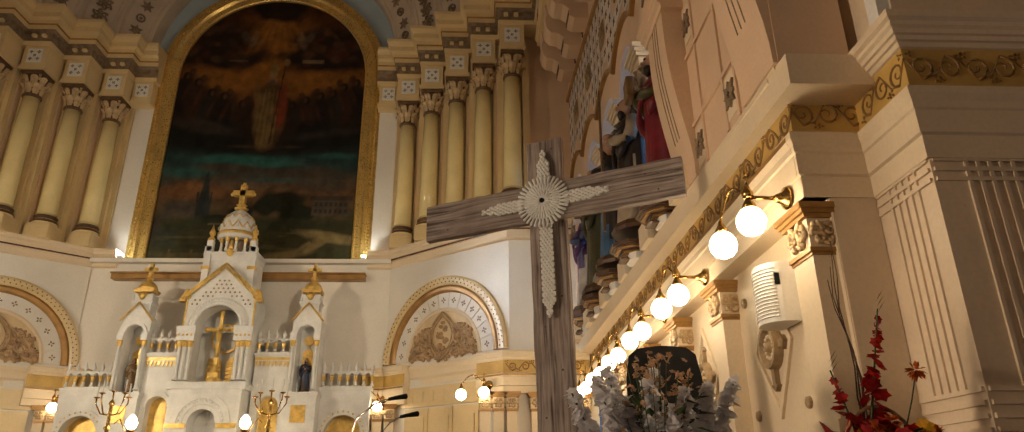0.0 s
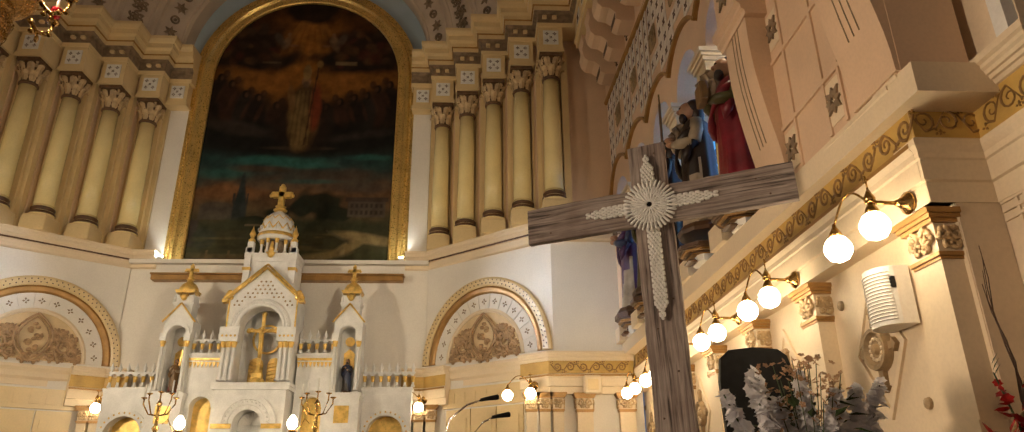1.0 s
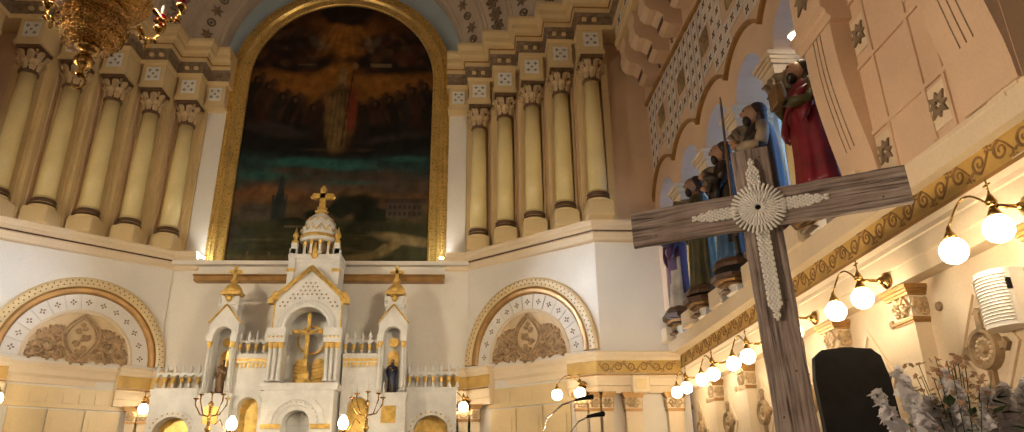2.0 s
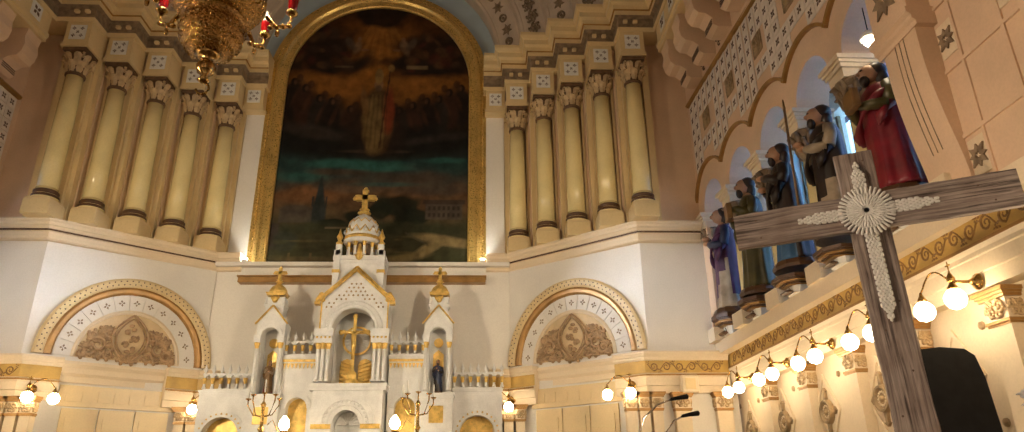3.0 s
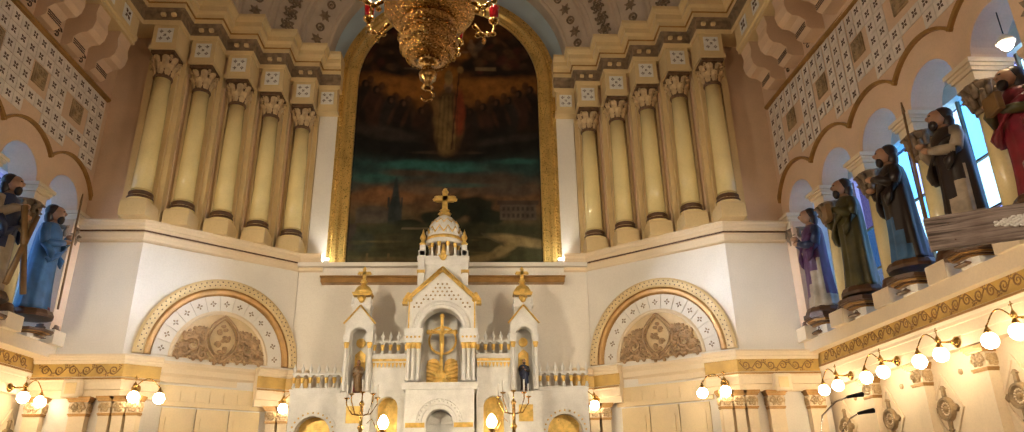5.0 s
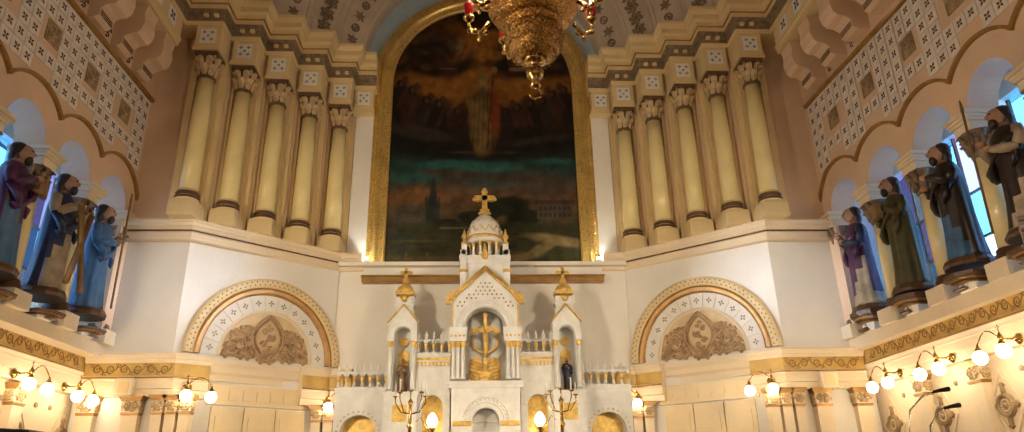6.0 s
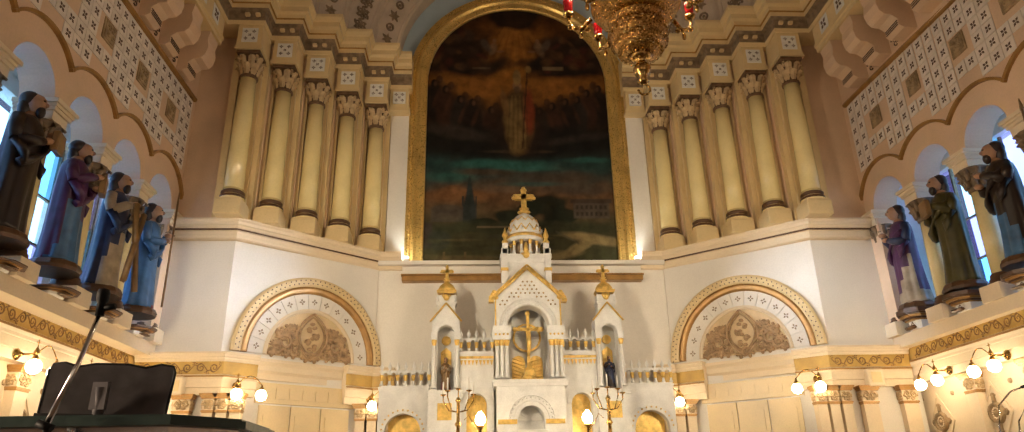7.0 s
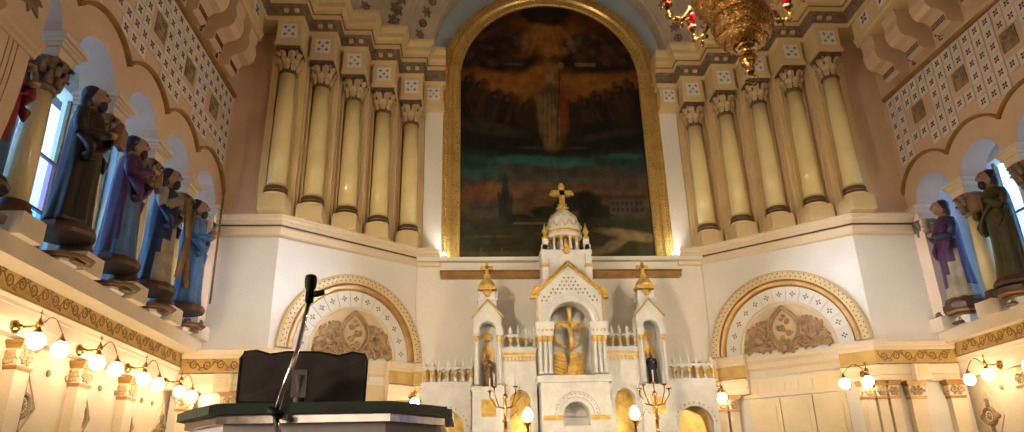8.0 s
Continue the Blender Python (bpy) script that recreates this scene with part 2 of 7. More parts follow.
def entab_lower(s):
    """Architrave, ochre frieze and cornice round the sanctuary at gallery level."""
    nm = "east" if s > 0 else "west"
    prof = [(-0.25, 3.34), (0.0, 3.34), (0.0, 3.47), (0.018, 3.48), (0.018, 3.61), (0.03, 3.62), (0.03, 3.66), (0.05, 3.70), (0.05, 3.73), (0.005, 3.75),
            (0.005, 3.97), (0.02, 3.975), (0.03, 4.00), (0.045, 4.005), (0.05, 4.03), (0.065, 4.035), (0.07, 4.06), (0.085, 4.075), (0.085, 4.10), (0.105, 4.115), (0.105, 4.15), (-0.25, 4.16)]
    mats = [0] * 21
    mats[9], mats[7] = 1, 2
    flat = [(-0.25, 3.30), (0.0, 3.30), (0.0, 3.42), (0.03, 3.43), (0.03, 3.56), (0.05, 3.59), (0.05, 3.62), (0.02, 3.64),
            (0.02, 3.85), (0.04, 3.855), (0.06, 3.89), (0.06, 3.91), (0.08, 3.93), (0.09, 3.96), (0.10, 3.97), (0.10, 4.005), (-0.25, 4.01)]
    fm = [0] * 16
    fm[7], fm[5] = 1, 2
    bm = sweep(B(), [(4.76, 13.10), (5.21, 12.72), (6.66, 12.72)], flat, s, fm)
    unit("cornice_" + nm + "_end", bm, [CREAM, OCHRE, BROWNGOLD], "flat cream cornice with an ochre frieze band", "cornice", kind="structure")
    bm = sweep(B(), [(6.70, 12.80), (6.70, 4.46)], prof, s, mats)
    e = unit("cornice_" + nm, bm, [CREAM, OCHRE, BROWNGOLD], "cream cornice with an ochre frieze band", "cornice", kind="structure")
    # short piece beside the altar
    bm = sweep(B(), [(2.55, 14.5), (2.98, 14.5), (3.42, 14.12)], flat, s, fm)
    unit("cornice_" + ("east" if s > 0 else "west") + "_inner", bm, [CREAM, OCHRE, BROWNGOLD], "cream cornice with an ochre frieze band", "cornice", kind="structure")
    # thin lintel over the panelled recess under the lunette
    bm = sweep(B(), [(3.40, 14.32), (4.86, 13.06)], [(-0.2, 3.62), (0.0, 3.62), (0.0, 3.72), (0.04, 3.77), (0.04, 3.86), (0.08, 3.92), (0.08, 3.97), (-0.2, 3.98)], s)
    unit("lintel_" + ("east" if s > 0 else "west"), bm, CREAM, "cream moulded lintel under the lunette", "lintel", kind="structure")
    # scroll stencils of the frieze: a running vine with curls and leaves
    for pl, u0, u1, zc in ((lambda u, v, d: Vector((s * (6.694 - d), u, v)), 4.52, 12.6, 3.86), (lambda u, v, d: Vector((s * u, 12.699 - d, v)), 5.35, 6.6, 3.745)):
        bm, u, k = B(), u0, 0
        while u < u1:
            h = 1 if k % 2 else -1
            tube(bm, [pl(u - 0.11, zc - 0.05 * h, 0), pl(u - 0.05, zc + 0.03 * h, 0), pl(u, zc + 0.075 * h, 0), pl(u + 0.07, zc + 0.04 * h, 0), pl(u + 0.11, zc + 0.05 * h, 0)], 0.009, 5)
            spiral(bm, (u, zc), 0.072, 1.4, pl, 0.0, start=1.57 * h, hand=-h, w=0.012)
            flower(bm, pl, u + 0.10, zc + 0.07 * h, 0.042, -0.003, 0, 3, k)
            flower(bm, pl, u - 0.09, zc - 0.075 * h, 0.034, -0.003, 0, 3, k + 1)
            u += 0.22
            k += 1
        part("scroll_stencil", bm, VINE, e)


def apse(s):
    nm = "east" if s > 0 else "west"
    pl = lambda u, v, d: Vector((s * u, v, d))
    bm = prism(B(), [tuple(P_A), tuple(P_B), tuple(P_C), (6.72, 15.3), (2.98, 15.3)], pl, 0, 6.1)
    unit("wall_apse_" + nm, bm, PALE, "pale plastered oblique wall of the apse", "wall", kind="structure")
    # cornice between the two storeys
    prof = [(-0.2, 6.03), (0.0, 6.03), (0.025, 6.05), (0.025, 6.075), (0.005, 6.085), (0.005, 6.18), (0.035, 6.19), (0.045, 6.22), (0.07, 6.225), (0.09, 6.26), (0.12, 6.28), (0.12, 6.33), (0.15, 6.36), (0.15, 6.39), (-0.2, 6.40)]
    mats = [0] * 14
    mats[6] = 1
    bm = sweep(B(), [(2.50, 14.62), (2.98, 14.62), (5.27, 12.70), (6.44, 12.70)], prof, s, mats)
    unit("cornice_apse_" + nm, bm, [CREAM, DARKBROWN], "cream string cornice with a thin brown line", "cornice", kind="structure")
    # upper wall behind the columns, in steps
    pts = [(2.45, 14.98), (2.86, 14.98)]
    for c in COLS:
        pts += [(c.x - 0.30, c.y + 0.40), (c.x + 0.251, c.y + 0.40)]
    pts += [(5.62, 12.78), (6.9, 12.78), (6.9, 15.6), (2.45, 15.6)]
    bm = prism(B(), pts, pl, 6.3, 11.2)
    unit("wall_apse_upper_" + nm, bm, PEACH, "peach plastered upper wall stepped behind the columns", "wall", kind="structure")
    # white strip beside the painting
    bm = box(B(), *sorted((s * 2.50, s * 2.90))[:1], 14.86, 6.38, max(s * 2.50, s * 2.90), 15.0, 10.0)
    unit("wall_strip_" + nm, bm, PALE, "white plastered strip beside the painting", "wall", kind="structure")
    bm = box(B(), *sorted((s * 2.50, s * 2.92))[:1], 14.62, 9.80, max(s * 2.50, s * 2.92), 15.0, 10.36)
    box(bm, min(s * 2.47, s * 2.94), 14.60, 9.79, max(s * 2.47, s * 2.94), 15.0, 9.88)
    pq = lambda u, v, d: Vector((s * 2.71 + u, 14.60 - d, 10.12 + v))
    prism(bm, [(-0.14, -0.15), (0.14, -0.15), (0.14, 0.15), (-0.14, 0.15)], pq, -0.05, 0.012, 1)
    for i in range(4):
        flower(bm, pq, 0.07 * (1 if i % 2 else -1), 0.075 * (1 if i > 1 else -1), 0.04, 0.013, 2, turn=0)
    flower(bm, pq, 0, 0, 0.035, 0.013, 2)
    unit("wall_block_" + nm, bm, [BUFF, WHITE, MARK], "cream block with a white rosette panel", "block", kind="structure")
    # stepped pilasters between the columns
    for k, c in enumerate(COLS):
        bm = B()
        for (w0, w1, dd) in ((-0.27, 0.27, 0.26), (-0.18, 0.18, 0.18)):
            prism(bm, [(c.x + w0, c.y + dd), (c.x + w1, c.y + dd), (c.x + w1, c.y + 0.44), (c.x + w0, c.y + 0.44)], pl, 6.36, 9.85)
        prism(bm, [(c.x + 0.20, c.y + 0.02), (c.x + 0.33, c.y + 0.02), (c.x + 0.33, c.y + 0.44), (c.x + 0.20, c.y + 0.44)], pl, 6.36, 9.9)
        unit("pilaster", bm, BUFF, "glossy buff stepped pilaster behind a column", "pilaster", group="apse pilasters")


def entab_upper(s):
    """Stepped entablature over the columns, returning along the side wall."""
    nm = "east" if s > 0 else "west"
    path = [(2.44, 14.62), (2.92, 14.62)]
    for c in COLS:
        path += [(c.x - 0.235, c.y - 0.24), (c.x + 0.235, c.y - 0.24)]
    path = [path[0], path[1]] + path[2:]
    q = [path[0]]
    for a, b in zip(path[1::2], path[2::2]):
        q += [(b[0], a[1]), b]
    q += [(5.86, q[-1][1]), (5.86, 3.5)]
    prof = [(-0.45, 10.36), (0.02, 10.36), (0.04, 10.44), (0.02, 10.46), (0.02, 10.66), (0.09, 10.70), (0.09, 10.80), (0.12, 10.82), (0.13, 10.90), (0.19, 10.94), (0.19, 11.05), (0.22, 11.07), (0.26, 11.14), (0.26, 11.21), (-0.45, 11.23)]
    mats = [0, 0, 2, 1, 1, 0, 2, 0, 0, 0, 0, 0, 0, 0]
    bm = sweep(B(), q, prof, s, mats)
    e = unit("entablature_" + nm, bm, [BUFF, TAUPE, BROWNGOLD], "cream stepped entablature over the columns", "entablature", kind="structure")
    # carved brackets in the dark frieze
    for c in COLS:
        for dx in (-0.12, 0.08):
            x0, x1 = sorted((s * (c.x + dx - 0.045), s * (c.x + dx + 0.045)))
            part("modillion", box(B(), x0, c.y - 0.33, 10.53, x1, c.y - 0.25, 10.60, bev=0.012), BUFF, e)
    # architrave along the side wall
    bm = sweep(B(), [(5.86, 12.2), (5.86, 3.5)], [(-0.5, 9.80), (0.0, 9.80), (0.0, 9.88), (0.03, 9.9), (0.03, 9.98), (0.0, 10.0), (0.0, 10.355), (-0.5, 10.355)], s)
    unit("beam_" + nm, bm, BUFF, "painted beam carried on scroll brackets", "beam", kind="structure")
    for k in range(12):
        y = 11.75 - 0.62 * k
        bm = prism(B(), [(-0.15, -0.15), (0.15, -0.15), (0.15, 0.15), (-0.15, 0.15)], lambda u, v, d: Vector((s * (5.86 - d), y + u, 10.18 + v)), -0.01, 0.012)
        flower(bm, lambda u, v, d: Vector((s * (5.86 - d), y + u, 10.18 + v)), 0, 0, 0.12, 0.014, 1)
        part("rosette_panel", bm, [WHITE, MARK], e)
    # scroll brackets under the beam
    for k in range(9):
        y = 11.95 - 0.78 * k
        out = [(6.66, 8.95), (6.30, 8.95), (6.22, 9.0), (6.22, 9.12), (6.12, 9.2), (6.0, 9.22), (5.93, 9.3), (5.90, 9.45), (5.93, 9.62), (5.90, 9.79), (6.66, 9.79)]
        bm = prism(B(), out, lambda u, v, d: Vector((s * u, y + d, v)), -0.2, 0.2)
        for j in range(3):
            prism(bm, [(6.216, 9.01 + 0.04 * j), (6.206, 9.01 + 0.04 * j), (6.206, 9.025 + 0.04 * j), (6.216, 9.025 + 0.04 * j)], lambda u, v, d: Vector((s * u, y + d, v)), -0.18, 0.18, 1)
        unit("scroll_bracket", bm, [PEACH, MARK], "peach painted scroll bracket under the beam", "bracket", group="gallery brackets")
        bm = B()
        pl = lambda u, v, d: Vector((s * (half(s, y) - 0.01 - d), y - 0.39 + u, 9.15 + v))
        for a in range(5):
            spiral(bm, (0.07 * math.cos(a * 1.256), 0.09 * math.sin(a * 1.256)), 0.06, 1.0, pl, 0.01, start=a, w=0.012)
        unit("leaf_stencil", bm, MARK, "dark leaf ornament between brackets", "ornament", group="gallery leaf ornaments")


def column():
    """One engaged column with its plinth, base, shaft and capital, and the block above."""
    col = thing("column", pose(0, 0, 0), "glossy ivory column with a brown ringed base and leaf capital", "column", "apse columns")
    bm = box(B(), -0.235, -0.235, 6.38, 0.235, 0.3, 6.66, bev=0.012)
    box(bm, -0.215, -0.215, 6.66, 0.215, 0.3, 6.70)
    part("plinth", bm, BUFF, col)
    bm = lathe(B(), [(0.20, 6.70), (0.225, 6.73), (0.225, 6.77), (0.20, 6.79), (0.19, 6.80), (0.21, 6.83), (0.21, 6.86), (0.185, 6.88), (0.18, 6.92)], seg=24, mat=0)
    for f in bm.faces:
        z = f.calc_center_median().z
        f.material_index = 1 if 6.72 < z < 6.78 or 6.81 < z < 6.87 else 0
    part("base", bm, [IVORY, DARKBROWN], col, "brown ringed moulded base")
    bm = lathe(B(), [(0.175, 6.90), (0.172, 7.6), (0.165, 8.5), (0.150, 9.25)], seg=28)
    part("shaft", bm, IVORY, col)
    bm = lathe(B(), [(0.15, 9.235), (0.175, 9.25), (0.18, 9.275), (0.17, 9.30), (0.15, 9.31), (0.15, 9.42), (0.165, 9.60), (0.21, 9.70), (0.21, 9.735)], seg=16)
    for row, (z, r, h, n, wd) in enumerate(((9.305, 0.152, 0.20, 8, 1.25), (9.42, 0.165, 0.25, 8, 1.35))):
        for k in range(n):
            a = 2 * math.pi * (k + 0.5 * row) / n
            d = Vector((math.cos(a), math.sin(a), 0))
            t = Vector((-d.y, d.x, 0))
            p = d * r + Vector((0, 0, z))
            q = [(0, 0, 0.030), (0.012, h * 0.35, 0.052), (0.03, h * 0.65, 0.044), (0.065, h * 0.9, 0.050), (0.10, h, 0.030), (0.115, h * 0.86, 0.016)]
            vs = [[bm.verts.new(p + d * (o + (0.022 if i == 1 else 0)) + t * w * wd * j + Vector((0, 0, hh))) for i, j in ((0, -1), (1, 0), (2, 1))] for o, hh, w in q]
            for A_, B_ in zip(vs, vs[1:]):
                for i in range(2):
                    f = bm.faces.new((A_[i], A_[i + 1], B_[i + 1], B_[i]))
                    f.material_index = 1
    for k in range(4):
        a = math.pi / 4 + k * math.pi / 2
        pl = lambda u, v, d: Vector((math.cos(a) * (0.23 + u), math.sin(a) * (0.23 + u), 9.66 + v))
        spiral(bm, (0, 0), 0.06, 1.3, pl, 0, 1, start=1.5, w=0.022)
    box(bm, -0.225, -0.225, 9.73, 0.225, 0.225, 9.80, 0, 0.01)
    part("capital", bm, [DARKCORE, CAPITAL], col, "carved leaf capital")
    bm = box(B(), -0.235, -0.235, 9.83, 0.235, 0.35, 10.36)
    box(bm, -0.26, -0.26, 9.80, 0.26, 0.35, 9.88)
    part("die", bm, BUFF, col)
    bm = box(B(), -0.15, -0.248, 9.96, 0.15, -0.20, 10.28)
    pl = lambda u, v, d: Vector((u, -0.250 - d, 10.12 + v))
    for k in range(4):
        flower(bm, pl, 0.075 * (1 if k % 2 else -1), 0.08 * (1 if k > 1 else -1), 0.04, 0, 1, turn=0)
    flower(bm, pl, 0, 0, 0.035, 0, 1)
    part("rosette_panel", bm, [WHITE, MARK], col, "white panel with dark stencilled rosettes")
    return col


def upper_side(s):
    """Arcaded gallery wall with tiles above, passage and windows behind."""
    nm = "east" if s > 0 else "west"
    pl = lambda u, v, d: Vector((s * (half(s, u) + d), u, v))
    R, ZS, ZT = 0.46, 6.50, 8.85
    ys = [Y0 - BAY * k for k in range(5)]
    bm = B()
    prism(bm, [(12.86, ZS), (12.86, ZT), (ys[0] + R, ZT), (ys[0] + R, ZS)], pl, 0, 0.45)
    for k, yc in enumerate(ys):
        n = 18
        for i in range(n):
            a0, a1 = math.pi * i / n, math.pi * (i + 1) / n
            q = [(yc + R * math.cos(a0), ZS + R * math.sin(a0)), (yc + R * math.cos(a0), ZT), (yc + R * math.cos(a1), ZT), (yc + R * math.cos(a1), ZS + R * math.sin(a1))]
            prism(bm, q, pl, 0, 0.45)
        e = yc - R
        f = yc - BAY + R if k < 4 else yc - BAY + 0.2
        prism(bm, [(e, ZS), (e, ZT), (f, ZT), (f, ZS)], pl, 0, 0.45)
    prism(bm, [(12.86, 4.15), (12.86, ZS), (12.48, ZS), (12.48, 4.15)], pl, 0, 0.45)
    prism(bm, [(12.86, 8.85), (12.86, 11.0), (3.5, 11.0), (3.5, 8.85)], pl, 0, 0.45)
    bmesh.ops.remove_doubles(bm, verts=bm.verts, dist=1e-4)
    wall = unit("wall_" + nm, bm, PEACH, "peach arcaded gallery wall with five round arches", "wall", kind="structure")
    # scalloped brown moulding over the arches
    bm = B()
    RS = 0.82
    lim = math.degrees(math.acos(BAY / 2 / RS))
    for k, yc in enumerate(ys):
        arc_ring(bm, [(RS, 0.0), (RS, -0.05), (RS + 0.045, -0.06), (RS + 0.045, 0.0)], lambda u, v, d: pl(yc + u, ZS + v, d), lim if k else 0, 180 - lim, 24)
    part("scallop_moulding", bm, BROWNGOLD, wall)
    # moulding along the top of the tiles
    bm = sweep(B(), [(half(s, 12.68), 12.68), (half(s, 9.5), 9.5), (half(s, 3.5), 3.5)], [(-0.02, 8.82), (0.05, 8.83), (0.07, 8.87), (0.05, 8.91), (-0.02, 8.92)], s)
    part("line_moulding", bm, BROWNGOLD, wall)
    # imposts
    for k in range(-1, 5):
        y = Y0 - BAY * (k + 0.5)
        col = thing("gallery_column", pose(0, 0, 0), "short cream gallery column with a leaf capital and brown base", "column", "gallery columns")
        bm = B()
        for (z0, z1, e_) in ((6.23, 6.35, 0.0), (6.35, 6.40, 0.03), (6.40, 6.44, 0.05), (6.44, 6.497, 0.08)):
            prism(bm, [(y - 0.165 - e_, z0), (y - 0.165 - e_, z1), (y + 0.165 + e_, z1), (y + 0.165 + e_, z0)], pl, -0.03 - e_, 0.47)
        part("impost", bm, [CREAM], col)
        cx = s * (half(s, y) + 0.17)
        bm = lathe(B(), [(0.125, 5.85), (0.15, 5.87), (0.15, 5.91), (0.13, 5.93), (0.15, 6.08), (0.20, 6.20), (0.22, 6.23)], at=(cx, y, 0), seg=14)
        for j in range(16):
            a = 2 * math.pi * (j + (0.5 if j > 7 else 0)) / 8
            z = 5.93 if j < 8 else 6.03
            d = Vector((math.cos(a), math.sin(a), 0))
            p = Vector((cx, y, z)) + d * (0.14 if j < 8 else 0.165)
            tube(bm, [p, p + d * 0.02 + Vector((0, 0, 0.1)), p + d * 0.07 + Vector((0, 0, 0.17)), p + d * 0.10 + Vector((0, 0, 0.14))], [0.04, 0.045, 0.035, 0.02], 6)
        part("capital", bm, TAUPE, col, "carved brown leaf capital")
        part("shaft", lathe(B(), [(0.14, 4.55), (0.135, 5.2), (0.12, 5.86)], at=(cx, y, 0), seg=20), IVORY, col)
        bm = lathe(B(), [(0.20, 4.38), (0.21, 4.42), (0.19, 4.45), (0.19, 4.48), (0.17, 4.50), (0.17, 4.54), (0.15, 4.56)], at=(cx, y, 0), seg=20)
        part("base", bm, DARKBROWN, col, "dark brown turned base")
        bm = B()
        prism(bm, [(y - 0.2, 4.15), (y - 0.2, 4.385), (y + 0.2, 4.385), (y + 0.2, 4.15)], pl, -0.1, 0.4)
        part("plinth", bm, CREAM, col)
    # passage behind
    bm = B()
    prism(bm, [(12.86, 3.95), (12.86, 4.155), (4.2, 4.155), (4.2, 3.95)], pl, 0.0, 1.6)
    unit("floor_gallery_" + nm, bm, CREAM, "cream ledge floor of the gallery", "floor", kind="structure")
    bm = B()
    prism(bm, [(12.86, 7.4), (12.86, 7.55), (3.95, 7.55), (3.95, 7.4)], pl, 0.452, 1.6)
    unit("ceiling_gallery_" + nm, bm, WHITE, "white gallery ceiling", "ceiling", kind="structure")
    for yy, q in ((12.8, "a"), (3.95, "b")):
        bm = B()
        prism(bm, [(yy, 4.19), (yy, 7.4), (yy + 0.1, 7.4), (yy + 0.1, 4.19)], pl, 0.452, 1.6)
        unit("wall_gallery_end_" + nm + "_" + q, bm, WHITE, "white end wall of the gallery", "wall", kind="structure")
    bm = B()
    W0, H0, H1 = 0.52, 4.4, 7.15
    prev = 12.85
    for yc in ys:
        prism(bm, [(prev, 4.19), (prev, 7.4), (yc + W0, 7.4), (yc + W0, 4.19)], pl, 1.2, 1.45)
        prism(bm, [(yc + W0, 4.19), (yc + W0, H0), (yc - W0, H0), (yc - W0, 4.19)], pl, 1.2, 1.45)
        prism(bm, [(yc + W0, H1), (yc + W0, 7.4), (yc - W0, 7.4), (yc - W0, H1)], pl, 1.2, 1.45)
        prev = yc - W0
    prism(bm, [(prev, 4.19), (prev, 7.4), (4.0, 7.4), (4.0, 4.19)], pl, 1.2, 1.45)
    unit("wall_gallery_" + nm, bm, WHITE, "white outer wall of the gallery", "wall", kind="structure")
    for k, yc in enumerate(ys):
        w = thing("window_%d" % (k + 1 if s > 0 else k + 6), pose(0, 0, 0), "leaded window with pale blue and rose glass in daylight", "window", kind="structure")
        bm = B()
        for u0, u1, v0, v1 in ((-W0, -W0 + 0.05, H0, H1), (W0 - 0.05, W0, H0, H1), (-0.02, 0.02, H0, H1), (-W0 + 0.05, W0 - 0.05, 5.35, 5.38), (-W0 + 0.05, W0 - 0.05, 6.1, 6.13)):
            prism(bm, [(yc + u0, v0), (yc + u0, v1), (yc + u1, v1), (yc + u1, v0)], pl, 1.30, 1.35)
        part("window_frame", bm, TAUPE, w)
        for j, (v0, v1) in enumerate(((H0, 5.35), (5.38, 6.1), (6.13, H1))):
            for i, (u0, u1) in enumerate(((-W0 + 0.05, -0.02), (0.02, W0 - 0.05))):
                bm = prism(B(), [(yc + u0, v0), (yc + u0, v1), (yc + u1, v1), (yc + u1, v0)], pl, 1.32, 1.326)
                part("pane", bm, PANES[(i + 2 * j + k) % 3], w)
    bm = B()
    prism(bm, [(12.6, 4.2), (12.6, 7.4), (4.2, 7.4), (4.2, 4.2)], pl, 1.9, 1.92)
    unit("backdrop_sky_" + nm, bm, SKY, "bright daylight sky outside the windows", "sky", kind="structure")
    return wall


def pane_glass(name, colour):
    m = bpy.data.materials.new(name)
    m.use_nodes = True
    n, l = m.node_tree.nodes, m.node_tree.links
    n.remove(n["Principled BSDF"])
    tr, gl, mx = n.new("ShaderNodeBsdfTransparent"), n.new("ShaderNodeBsdfGlossy"), n.new("ShaderNodeMixShader")
    tr.inputs["Color"].default_value = (*colour, 1)
    gl.inputs["Roughness"].default_value = 0.1
    mx.inputs["Fac"].default_value = 0.06
    l.new(tr.outputs[0], mx.inputs[1])
    l.new(gl.outputs[0], mx.inputs[2])
    l.new(mx.outputs[0], n["Material Output"].inputs["Surface"])
    return m


PANES = [pane_glass("blue_glass", (0.55, 0.8, 1.0)), pane_glass("clear_glass", (0.95, 0.97, 1.0)), pane_glass("rose_glass", (0.85, 0.72, 0.95))]

for s in (1, -1):
    side_lower(s)
    entab_lower(s)
    apse(s)
    entab_upper(s)
    upper_side(s)
col = column()
col.matrix_basis = pose(COLS[0].x, COLS[0].y, 0)
for s in (1, -1):
    for k, c in enumerate(COLS):
        if s == 1 and k == 0:
            continue
        copy_thing(col, pose(s * c.x, c.y, 0))

